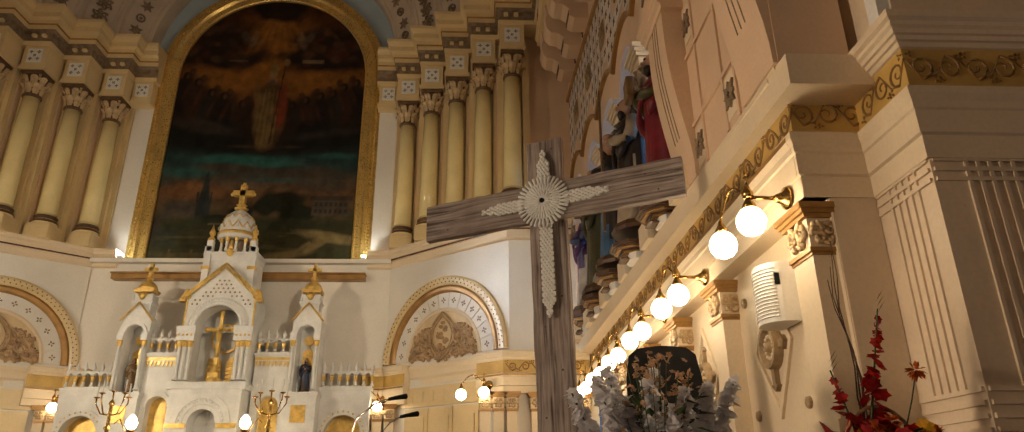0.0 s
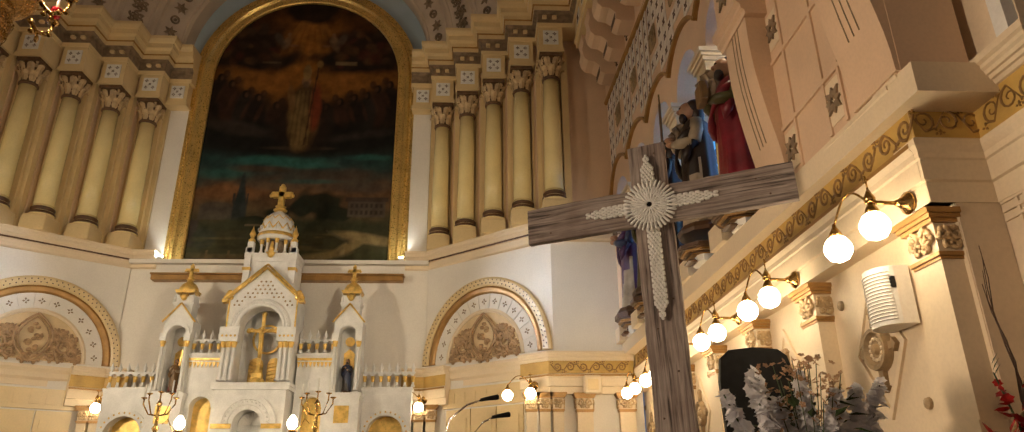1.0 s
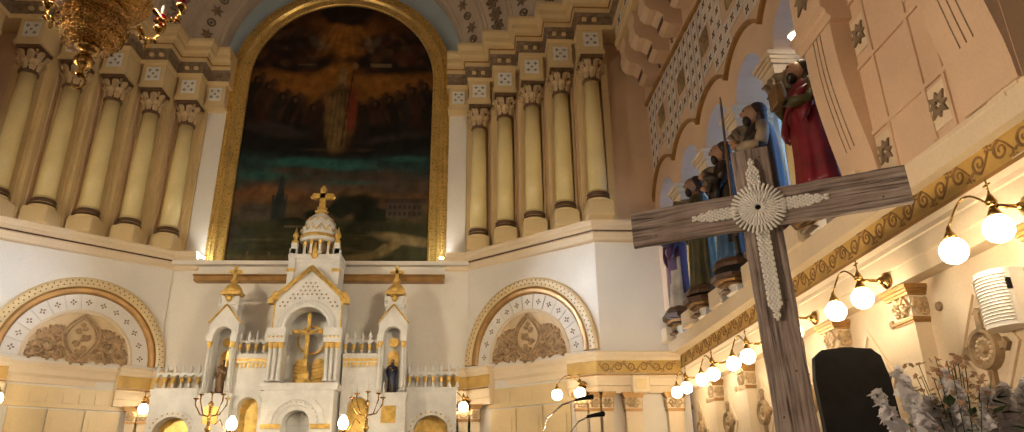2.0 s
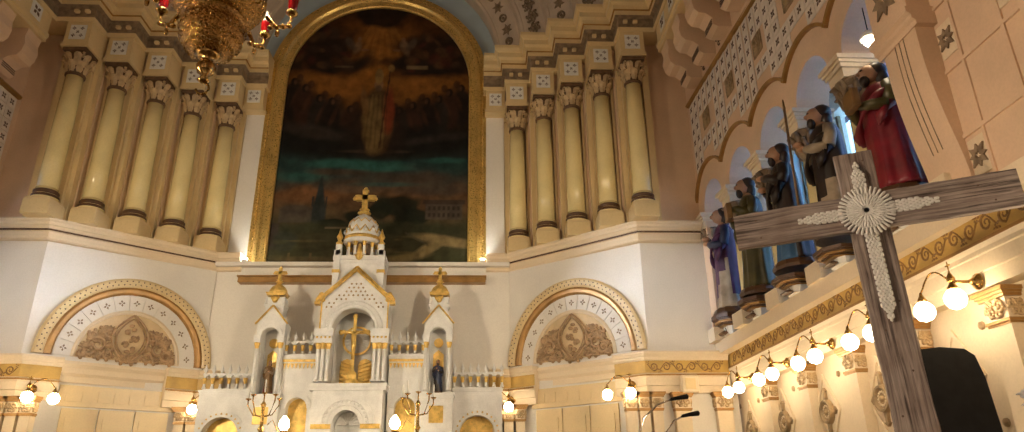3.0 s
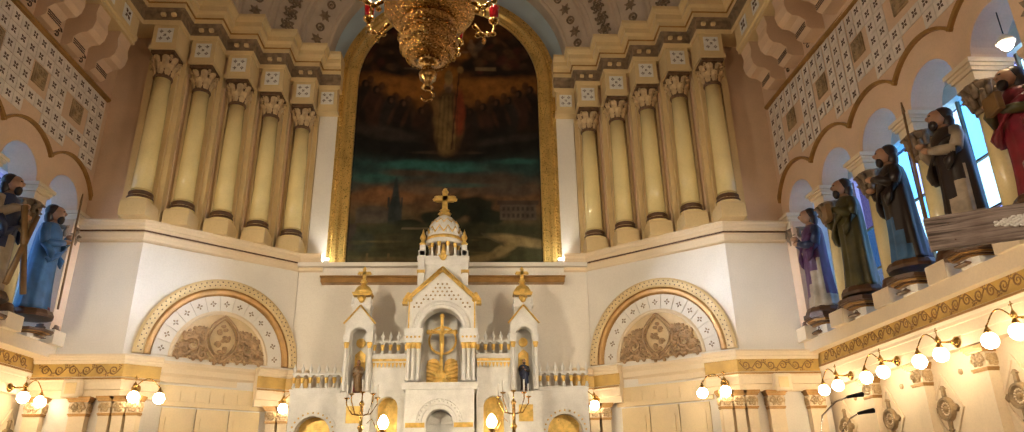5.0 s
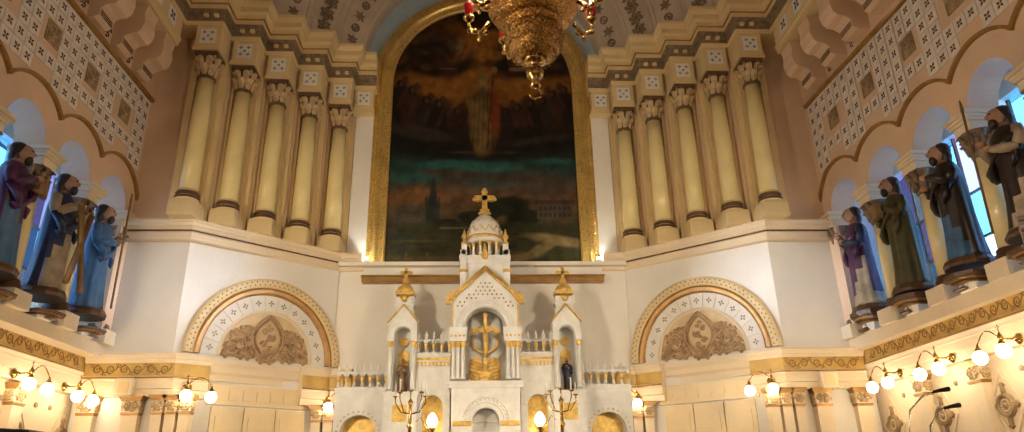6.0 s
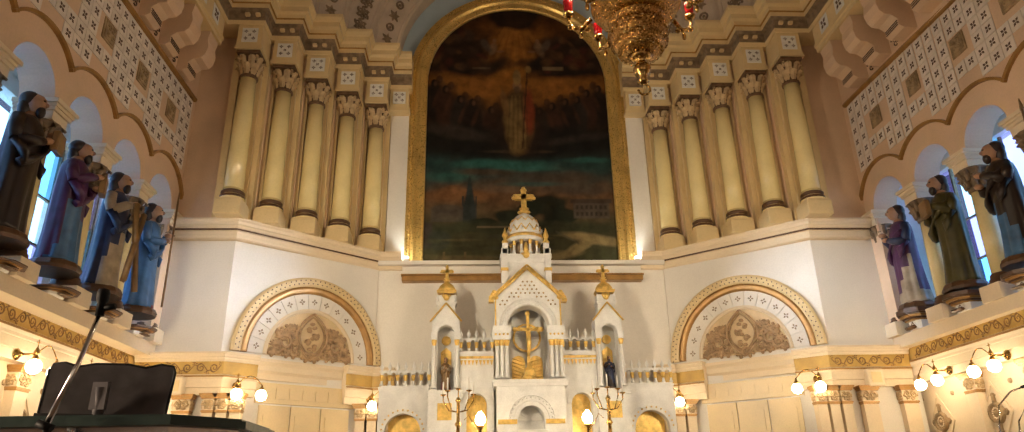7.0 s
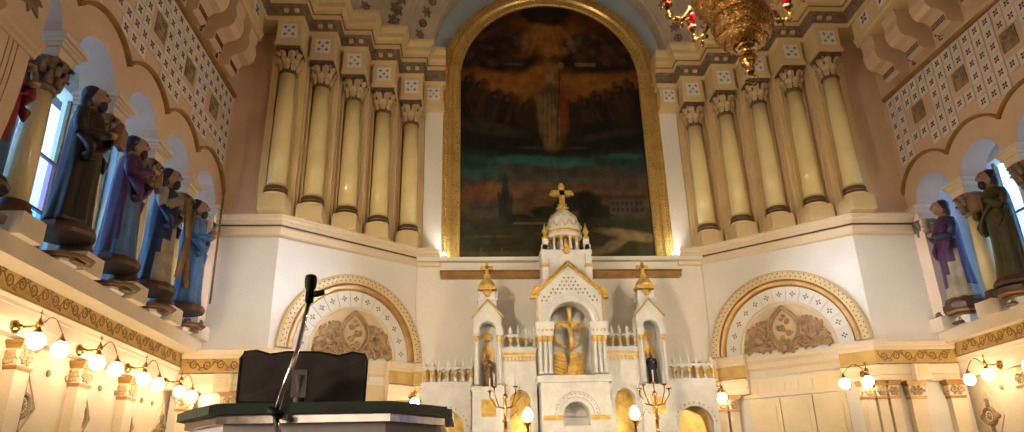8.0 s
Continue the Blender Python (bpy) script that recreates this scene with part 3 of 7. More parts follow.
# back wall
bm = B()
box(bm, -2.98, 14.66, 0, 2.98, 15.3, 6.12)
box(bm, -2.98, 14.5, 6.12, 2.98, 15.3, 6.20)
unit("wall_north", bm, PALE, "pale plastered wall behind the altar", "wall", kind="structure")
bm = B()
box(bm, -3.2, 15.05, 6.1, 3.2, 15.5, 15.5)
unit("wall_north_upper", bm, BLUE, "pale blue plastered wall round the painting", "wall", kind="structure")

# ---- vault of the apse ----
VZ = 11.25
bm = B()
prof, orn = [(2.78, 15.06)], []
for k in range(5):
    r, y = 2.78 + 0.551 * k, 14.62 - 0.4975 * k
    prof += [(r, y + 0.06), (r + 0.04, y), (r + 0.07, y), (r + 0.09, y - 0.03), (r + 0.47, y - 0.36), (r + 0.49, y - 0.43), (r + 0.551, y - 0.44)]
    orn.append((r + 0.28, y - 0.195))
prof += [(5.75, 12.1), (5.75, 11.6), (6.9, 11.6), (6.9, 15.06)]
arc_ring(bm, prof, lambda u, v, d: Vector((u, d, VZ + v)), 0, 180, 48)
vault = unit("ceiling_vault", bm, VAULT, "plastered stepped arch vault over the apse", "vault", kind="structure")


def rosette(bm, m, r, kind):
    pl = lambda u, v, d: m @ Vector((u, v, d))
    if kind == "star":
        pts = [((r if i % 2 == 0 else r * 0.5) * math.cos(i * math.pi / 6), (r if i % 2 == 0 else r * 0.5) * math.sin(i * math.pi / 6)) for i in range(12)]
        prism(bm, pts, pl, -0.01, 0.03)
        arc_ring(bm, [(r * 0.2, 0.03), (r * 0.3, 0.05), (r * 0.38, 0.03)], pl, 0, 360, 10)
    elif kind == "disc":
        arc_ring(bm, [(r * 0.5, -0.01), (r * 0.55, 0.04), (r * 0.75, 0.05), (r * 0.8, -0.01)], pl, 0, 360, 14)
        arc_ring(bm, [(0.005, -0.01), (0.005, 0.05), (r * 0.25, 0.03), (r * 0.3, -0.01)], pl, 0, 360, 10)
    else:
        for a in range(6):
            spiral(bm, (r * 0.55 * math.cos(a * 1.047), r * 0.55 * math.sin(a * 1.047)), r * 0.4, 1.2, pl, 0.03, start=a * 1.047, w=r * 0.13)
        arc_ring(bm, [(0.005, -0.01), (0.005, 0.09), (r * 0.22, 0.07), (r * 0.28, -0.01)], pl, 0, 360, 10)


for k, (r, y) in enumerate(orn[:4]):
    step = 0.33
    n = int(math.pi * r / step)
    for i in range(1, n):
        a = math.pi * i / n
        tang = Vector((-math.sin(a), 0, math.cos(a)))
        nor = Vector((-0.655 * math.cos(a), -0.755, -0.655 * math.sin(a)))
        bi = nor.cross(tang)
        m = Matrix.Translation((r * math.cos(a), y, VZ + r * math.sin(a))) @ Matrix((tang, bi, nor)).transposed().to_4x4()
        bm = B()
        kd = ("star", "disc")[i % 2] if k % 2 == 0 else "leaf"
        rosette(bm, m, 0.15 if kd == "star" else 0.13 if kd == "disc" else 0.17, kd)
        part(kd + "_boss", bm, TAUPE, vault)

# ---- painting ----
PZ, PR, PB = 10.72, 2.12, 6.26


def canvas_material():
    m = bpy.data.materials.new("painted_canvas")
    m.use_nodes = True
    n, l = m.node_tree.nodes, m.node_tree.links
    b = n["Principled BSDF"]
    co, pg = n.new("ShaderNodeTexCoord"), n.new("ShaderNodeAttribute")
    pg.attribute_name = "pigment"
    nz, fine = n.new("ShaderNodeTexNoise"), n.new("ShaderNodeTexNoise")
    nz.inputs["Scale"].default_value, nz.inputs["Detail"].default_value = 5.0, 8
    fine.inputs["Scale"].default_value, fine.inputs["Detail"].default_value = 24, 6
    ramp, mix = n.new("ShaderNodeValToRGB"), n.new("ShaderNodeMix")
    ramp.color_ramp.elements[0].position, ramp.color_ramp.elements[0].color = 0.3, (0.55, 0.52, 0.5, 1)
    ramp.color_ramp.elements[1].position, ramp.color_ramp.elements[1].color = 0.68, (1.25, 1.22, 1.18, 1)
    mix.data_type, mix.blend_type = "RGBA", "MULTIPLY"
    mix.inputs["Factor"].default_value = 0.8
    for t in (nz, fine):
        l.new(co.outputs["Object"], t.inputs["Vector"])
    l.new(nz.outputs["Fac"], ramp.inputs["Fac"])
    l.new(pg.outputs["Color"], mix.inputs["A"])
    l.new(ramp.outputs["Color"], mix.inputs["B"])
    l.new(mix.outputs["Result"], b.inputs["Base Color"])
    b.inputs["Roughness"].default_value = 0.42
    b.inputs["Specular IOR Level"].default_value = 0.16
    bp = n.new("ShaderNodeBump")
    bp.inputs["Strength"].default_value, bp.inputs["Distance"].default_value = 0.4, 0.01
    l.new(fine.outputs["Fac"], bp.inputs["Height"])
    l.new(bp.outputs["Normal"], b.inputs["Normal"])
    return m


def pigment(X, Z):
    """Colour of the oil painting at each point: dabs with soft edges, laid from back to front."""
    rng = np.random.default_rng(5)
    wob = np.zeros_like(X)
    for _ in range(14):
        kx, kz, ph, f = rng.uniform(-1, 1), rng.uniform(-1, 1), rng.uniform(0, 6.28), rng.uniform(3, 16)
        wob += np.sin(f * (kx * X + kz * Z) + ph) / 14
    C = np.zeros(X.shape + (3,))

    def wash(mask, col, k=1.0):
        m = np.clip(mask, 0, 1)[..., None] * k
        C[...] = C * (1 - m) + np.array(col) * m

    def dab(x, z, rx, rz, col, k=1.0, soft=0.35, rag=0.5, turn=0.0):
        c, q = math.cos(turn), math.sin(turn)
        u, v = (X - x) * c + (Z - z) * q, (Z - z) * c - (X - x) * q
        r = np.sqrt((u / rx) ** 2 + (v / rz) ** 2) + rag * wob
        wash((1 + soft / 2 - r) / soft, col, k)

    def bar(x0, z0, x1, z1, w, col, k=1.0):
        L = math.hypot(x1 - x0, z1 - z0)
        dx, dz = (x1 - x0) / L, (z1 - z0) / L
        t = (X - x0) * dx + (Z - z0) * dz
        d = np.abs((X - x0) * dz - (Z - z0) * dx)
        wash(((w - d) / (0.4 * w) + 0.5) * ((t > 0) & (t < L)), col, k)

    def slab(x0, x1, z0, z1, col, k=1.0):
        e = 0.03
        wash(np.minimum(np.minimum(X - x0, x1 - X), np.minimum(Z - z0, z1 - Z)) / e + 0.5, col, k)

    # sky, from the ground up
    zw = Z + 0.35 * wob
    stops = [(6.2, (0.05, 0.05, 0.02)), (7.1, (0.055, 0.05, 0.025)), (7.5, (0.10, 0.062, 0.03)), (7.9, (0.13, 0.065, 0.03)), (8.2, (0.045, 0.05, 0.042)), (8.6, (0.022, 0.05, 0.047)),
             (8.95, (0.018, 0.022, 0.02)), (9.4, (0.012, 0.010, 0.008)), (10.0, (0.06, 0.028, 0.010)), (10.8, (0.15, 0.062, 0.013)), (11.8, (0.12, 0.045, 0.010)), (12.8, (0.05, 0.018, 0.007))]
    for i in range(3):
        C[..., i] = np.interp(zw, [p for p, _ in stops], [c[i] for _, c in stops])
    dab(0.0, 11.3, 0.75, 1.3, (0.32, 0.125, 0.019), 0.7, 1.3, 0.3)
    for a in range(-3, 4):
        bar(0.05 * a, 12.5, 0.30 * a, 11.0, 0.05, (0.42, 0.19, 0.04), 0.25)
    # cloud masses above, with dim clustered shapes in them
    dab(0.0, 12.62, 0.75, 0.33, (0.014, 0.008, 0.006), 0.95, 0.4, 0.6)
    for q in (1, -1):
        dab(q * 1.45, 11.55, 1.02, 0.72, (0.020, 0.011, 0.008), 0.95, 0.5, 0.9)
        dab(q * 1.0, 11.12, 0.72, 0.20, (0.016, 0.010, 0.008), 0.9, 0.6, 0.7, -q * 0.25)
        for i in range(34):
            x, z = q * rng.uniform(0.65, 2.0), rng.uniform(11.1, 12.2)
            col = ((0.085, 0.035, 0.014), (0.05, 0.03, 0.018), (0.10, 0.05, 0.02), (0.07, 0.018, 0.012))[i % 4]
            dab(x, z, rng.uniform(0.05, 0.14), rng.uniform(0.05, 0.16), col, 0.65, 0.9, 0.9, rng.uniform(-1, 1))
        dab(q * 0.56, 11.70, 0.10, 0.20, (0.19, 0.115, 0.06), 0.8, 0.5, 0.6, q * 0.3)
        dab(q * 0.52, 11.93, 0.05, 0.06, (0.22, 0.12, 0.06), 0.8, 0.5, 0.2)
        dab(q * 0.72, 11.78, 0.09, 0.20, (0.09, 0.065, 0.045), 0.7, 0.5, 0.5, -q * 0.5)
        dab(q * 0.38, 11.62, 0.10, 0.035, (0.20, 0.10, 0.05), 0.7, 0.6, 0.2)
    slab(0.62, 1.12, 11.10, 11.20, (0.20, 0.14, 0.07), 0.7)
    slab(-1.05, -0.62, 11.12, 11.17, (0.16, 0.11, 0.06), 0.5)
    for q in (1, -1):
        dab(q * 1.05, 10.62, 1.15, 0.26, (0.25, 0.10, 0.019), 0.9, 0.7, 0.5, q * 0.12)
    # gathered shapes on both sides of the middle
    for q, row in ((-1, ((1.95, 10.72), (1.68, 10.55), (1.34, 10.28), (1.05, 10.20), (0.62, 10.00))), (1, ((1.93, 10.60), (1.65, 10.48), (1.42, 10.30), (1.14, 10.24), (0.82, 10.12), (0.52, 9.98)))):
        for i, (x, z) in enumerate(row):
            for dx, dz, k in ((0.12, 0.10, 0.6), (0.0, 0.0, 1.0)):
                dab(q * (x - dx), z - 0.52 + dz, 0.21, 0.52, ((0.016, 0.010, 0.008), (0.035, 0.016, 0.010), (0.022, 0.017, 0.014))[(i + int(dx * 20)) % 3], 0.95 * k, 0.35, 0.4)
                dab(q * (x - dx), z + dz, 0.075, 0.105, (0.014, 0.008, 0.006), k, 0.3, 0.1)
                dab(q * (x - dx) - q * 0.03, z - 0.01 + dz, 0.04, 0.07, (0.10, 0.05, 0.026), 0.75 * k, 0.6, 0.1)
            dab(q * x - q * 0.06, z - 0.40, 0.05, 0.22, (0.065, 0.028, 0.014), 0.6, 0.8, 0.5, q * 0.3)
    dab(0.0, 9.15, 2.4, 0.42, (0.010, 0.009, 0.008), 0.97, 0.5, 0.35)
    dab(-1.45, 9.42, 0.8, 0.13, (0.042, 0.033, 0.026), 0.8, 0.9, 0.6, -0.18)
    dab(1.5, 9.30, 0.8, 0.10, (0.036, 0.028, 0.023), 0.7, 0.9, 0.6, 0.15)
    dab(0.0, 8.93, 0.75, 0.045, (0.055, 0.040, 0.024), 0.8, 0.6, 0.2)
    # the standing middle shape in gold and red, with a staff
    dab(0.0, 9.6, 0.62, 0.80, (0.022, 0.012, 0.008), 0.9, 0.6, 0.4)
    dab(0.02, 9.72, 0.36, 0.86, (0.07, 0.04, 0.016), 1.0, 0.22, 0.15)
    dab(-0.05, 9.62, 0.24, 0.74, (0.15, 0.095, 0.034), 0.9, 0.5, 0.5)
    dab(0.26, 9.98, 0.13, 0.52, (0.18, 0.035, 0.014), 0.85, 0.5, 0.4)
    dab(-0.30, 10.2, 0.08, 0.40, (0.16, 0.085, 0.03), 0.8, 0.5, 0.4, 0.15)
    for i in range(9):
        bar(-0.25 + 0.06 * i, 9.0, -0.17 + 0.045 * i, 10.4, 0.014, ((0.03, 0.018, 0.008), (0.19, 0.12, 0.045))[i % 2], 0.35)
    dab(0.0, 10.66, 0.10, 0.14, (0.20, 0.11, 0.05), 1.0, 0.3, 0.1)
    dab(0.0, 10.56, 0.075, 0.09, (0.09, 0.055, 0.03), 0.9, 0.4, 0.1)
    dab(0.0, 10.90, 0.095, 0.20, (0.24, 0.15, 0.05), 1.0, 0.3, 0.1)
    bar(0.09, 9.0, 0.25, 11.05, 0.016, (0.045, 0.022, 0.010), 0.95)
    dab(0.27, 11.12, 0.07, 0.09, (0.22, 0.13, 0.04), 0.8, 0.5, 0.2)
    # evening sky over the town
    for x, z, rx, rz, col in ((-0.55, 8.62, 0.95, 0.10, (0.028, 0.115, 0.10)), (0.1, 8.50, 0.6, 0.07, (0.03, 0.12, 0.105)), (1.55, 8.72, 0.5, 0.07, (0.025, 0.095, 0.085)), (-1.6, 8.30, 0.5, 0.13, (0.028, 0.10, 0.088)),
                              (0.9, 8.30, 0.9, 0.12, (0.065, 0.042, 0.028)), (-0.8, 8.42, 0.55, 0.07, (0.07, 0.042, 0.026)), (-1.4, 7.85, 0.65, 0.14, (0.20, 0.09, 0.035)), (-0.35, 8.02, 0.6, 0.09, (0.11, 0.075, 0.05)), (0.3, 8.12, 0.6, 0.05, (0.028, 0.075, 0.07)), (1.4, 7.98, 0.6, 0.12, (0.06, 0.05, 0.04))):
        dab(x, z, rx, rz, col, 0.75, 0.9, 0.8)
    # town, trees, road
    slab(-1.95, -1.25, 7.22, 7.50, (0.075, 0.062, 0.05), 0.8)
    dab(-1.6, 7.52, 0.35, 0.10, (0.06, 0.05, 0.04), 0.8, 0.4, 0.3)
    slab(-1.26, -0.96, 7.18, 7.62, (0.030, 0.036, 0.034))
    for i in range(14):
        z = 7.60 + 0.05 * i
        w = 0.11 * (1 - i / 14) + 0.008
        slab(-1.11 - w, -1.11 + w, z, z + 0.065, (0.026, 0.034, 0.033))
    for x in (-1.26, -0.97):
        bar(x, 7.6, x, 7.82, 0.02, (0.026, 0.034, 0.033))
    for x, z, rx, rz in ((0.62, 7.58, 0.50, 0.36), (0.22, 7.45, 0.25, 0.22), (-0.32, 7.33, 0.28, 0.17), (1.0, 7.40, 0.3, 0.2), (-0.7, 7.22, 0.3, 0.09)):
        dab(x, z, rx, rz, (0.014, 0.017, 0.010), 0.95, 0.3, 1.1)
    slab(1.18, 1.98, 7.30, 7.68, (0.085, 0.066, 0.05), 0.9)
    slab(1.12, 2.04, 7.66, 7.76, (0.05, 0.036, 0.028), 0.9)
    for i in range(7):
        for j in range(2):
            slab(1.24 + 0.105 * i, 1.29 + 0.105 * i, 7.36 + 0.16 * j, 7.45 + 0.16 * j, (0.03, 0.024, 0.02))
    dab(0.0, 7.08, 2.3, 0.15, (0.036, 0.040, 0.020), 0.9, 0.6, 0.6)
    bar(-0.95, 7.10, -0.15, 7.10, 0.018, (0.19, 0.14, 0.08), 0.8)
    slab(-2.12, -1.92, 6.6, 7.2, (0.05, 0.036, 0.03), 0.9)
    dab(-1.75, 6.78, 0.22, 0.22, (0.035, 0.04, 0.028), 0.9, 0.4, 1.0)
    for i in range(40):
        dab(rng.uniform(-2, 1.2), rng.uniform(6.3, 7.0), rng.uniform(0.1, 0.4), rng.uniform(0.015, 0.05), ((0.07, 0.062, 0.026), (0.035, 0.036, 0.016), (0.12, 0.088, 0.035), (0.05, 0.05, 0.03))[i % 4], 0.7, 0.9, 0.6)
    dab(1.70, 6.80, 0.75, 0.12, (0.26, 0.19, 0.085), 0.9, 0.5, 0.4, -0.18)
    dab(1.25, 6.62, 0.40, 0.11, (0.28, 0.21, 0.09), 0.9, 0.5, 0.4, 0.5)
    dab(0.75, 6.42, 0.55, 0.10, (0.24, 0.175, 0.075), 0.85, 0.6, 0.4, 0.15)
    dab(-1.3, 6.38, 0.7, 0.07, (0.14, 0.10, 0.042), 0.7, 0.7, 0.5)
    bar(0.75, 7.0, 1.25, 6.72, 0.02, (0.10, 0.085, 0.05), 0.8)
    for x in (-1.65, -1.2):
        bar(x, 6.32, x, 6.52, 0.022, (0.13, 0.085, 0.035))
    return C * 0.8


painting = thing("painting", pose(0, 0, 0), "tall round-topped dark oil painting in a gilt frame", "painting")
pl = lambda u, v, d: Vector((u, 14.94 - d, v))
outline = [(-PR, PB), (PR, PB)] + [(PR * math.cos(math.pi * i / 32), PZ + PR * math.sin(math.pi * i / 32)) for i in range(33)]
part("stretcher", prism(B(), outline, pl, 0, 0.015), DARKBROWN, painting)
NU, NV = 170, 280
ZV = np.repeat(np.linspace(PB, PZ + PR - 0.003, NV), NU)
XV = np.tile(np.linspace(-1, 1, NU), NV) * np.sqrt(np.clip(PR ** 2 - np.clip(ZV - PZ, 0, None) ** 2, 0, None))
me = bpy.data.meshes.new("canvas")
me.from_pydata([(x, 14.92, z) for x, z in zip(XV, ZV)], [], [(j * NU + i, j * NU + i + 1, (j + 1) * NU + i + 1, (j + 1) * NU + i) for j in range(NV - 1) for i in range(NU - 1)])
me.color_attributes.new("pigment", "FLOAT_COLOR", "POINT").data.foreach_set("color", np.concatenate([pigment(XV, ZV), np.ones((len(XV), 1))], axis=1).ravel())
me.materials.append(canvas_material())
new("canvas", me).parent = painting
bm = B()
fp = [(0.0, 0.0), (0.0, 0.05), (0.03, 0.07), (0.06, 0.05), (0.15, 0.07), (0.20, 0.12), (0.26, 0.12), (0.30, 0.08), (0.40, 0.06), (0.46, 0.05), (0.47, 0.0)]
arc_ring(bm, [(PR - 0.02 + a, d) for a, d in fp], lambda u, v, d: pl(u, PZ + v, d + 0.02), 0, 180, 40)
for sx in (1, -1):
    ring = [[bm.verts.new(pl(sx * (PR - 0.02 + a), z, d + 0.02)) for a, d in fp] for z in (PB - 0.04, PZ)]
    for i in range(len(fp)):
        j = (i + 1) % len(fp)
        bm.faces.new((ring[0][i], ring[0][j], ring[1][j], ring[1][i]))
    bm.faces.new(ring[0])
fr = part("frame", bm, FRAMEGOLD, painting, "gilt moulded frame with beading")
bm = B()
for sx in (1, -1):
    for i in range(60):
        z = PB + 0.04 + (PZ - PB) * i / 60
        blob(bm, pl(sx * (PR + 0.31), z, 0.10), (0.03, 0.025, 0.03), seg=6, rings=4)
for i in range(88):
    a = math.pi * i / 87
    blob(bm, pl((PR + 0.31) * math.cos(a), PZ + (PR + 0.31) * math.sin(a), 0.10), (0.03, 0.025, 0.03), seg=6, rings=4)
part("beading", bm, FRAMEGOLD, fr)


# picture ledge and beam under the painting
bm = box(B(), -2.485, 14.46, 5.76, 2.485, 14.665, 5.87, bev=0.01)
box(bm, -2.50, 14.44, 5.87, 2.50, 14.665, 5.90)
unit("wooden_rail", bm, BROWNGOLD, "long brown wooden rail fixed on the wall behind the altar", "rail")
for sx in (1, -1):
    fl = thing("floodlight", pose(sx * 2.42, 14.56, 6.20), "small white floodlight on the ledge under the painting", "floodlight", "painting floodlights")
    part("housing", box(B(), -0.05, -0.05, 0, 0.05, 0.05, 0.07, bev=0.008), WHITE, fl)
    part("lens", box(B(), -0.04, -0.035, 0.072, 0.04, 0.045, 0.085), glow("flood_lens", (0.95, 1.0, 0.92), 280), fl)


# ---- lunettes on the oblique walls ----
TYMP = material("warm_buff_plaster", (0.72, 0.54, 0.31), 0.55, vary=0.08, scale=4.0)
LUNREL = material("tan_stone_carving", (0.52, 0.34, 0.19), 0.6, vary=0.2, scale=10.0, bump=0.08)


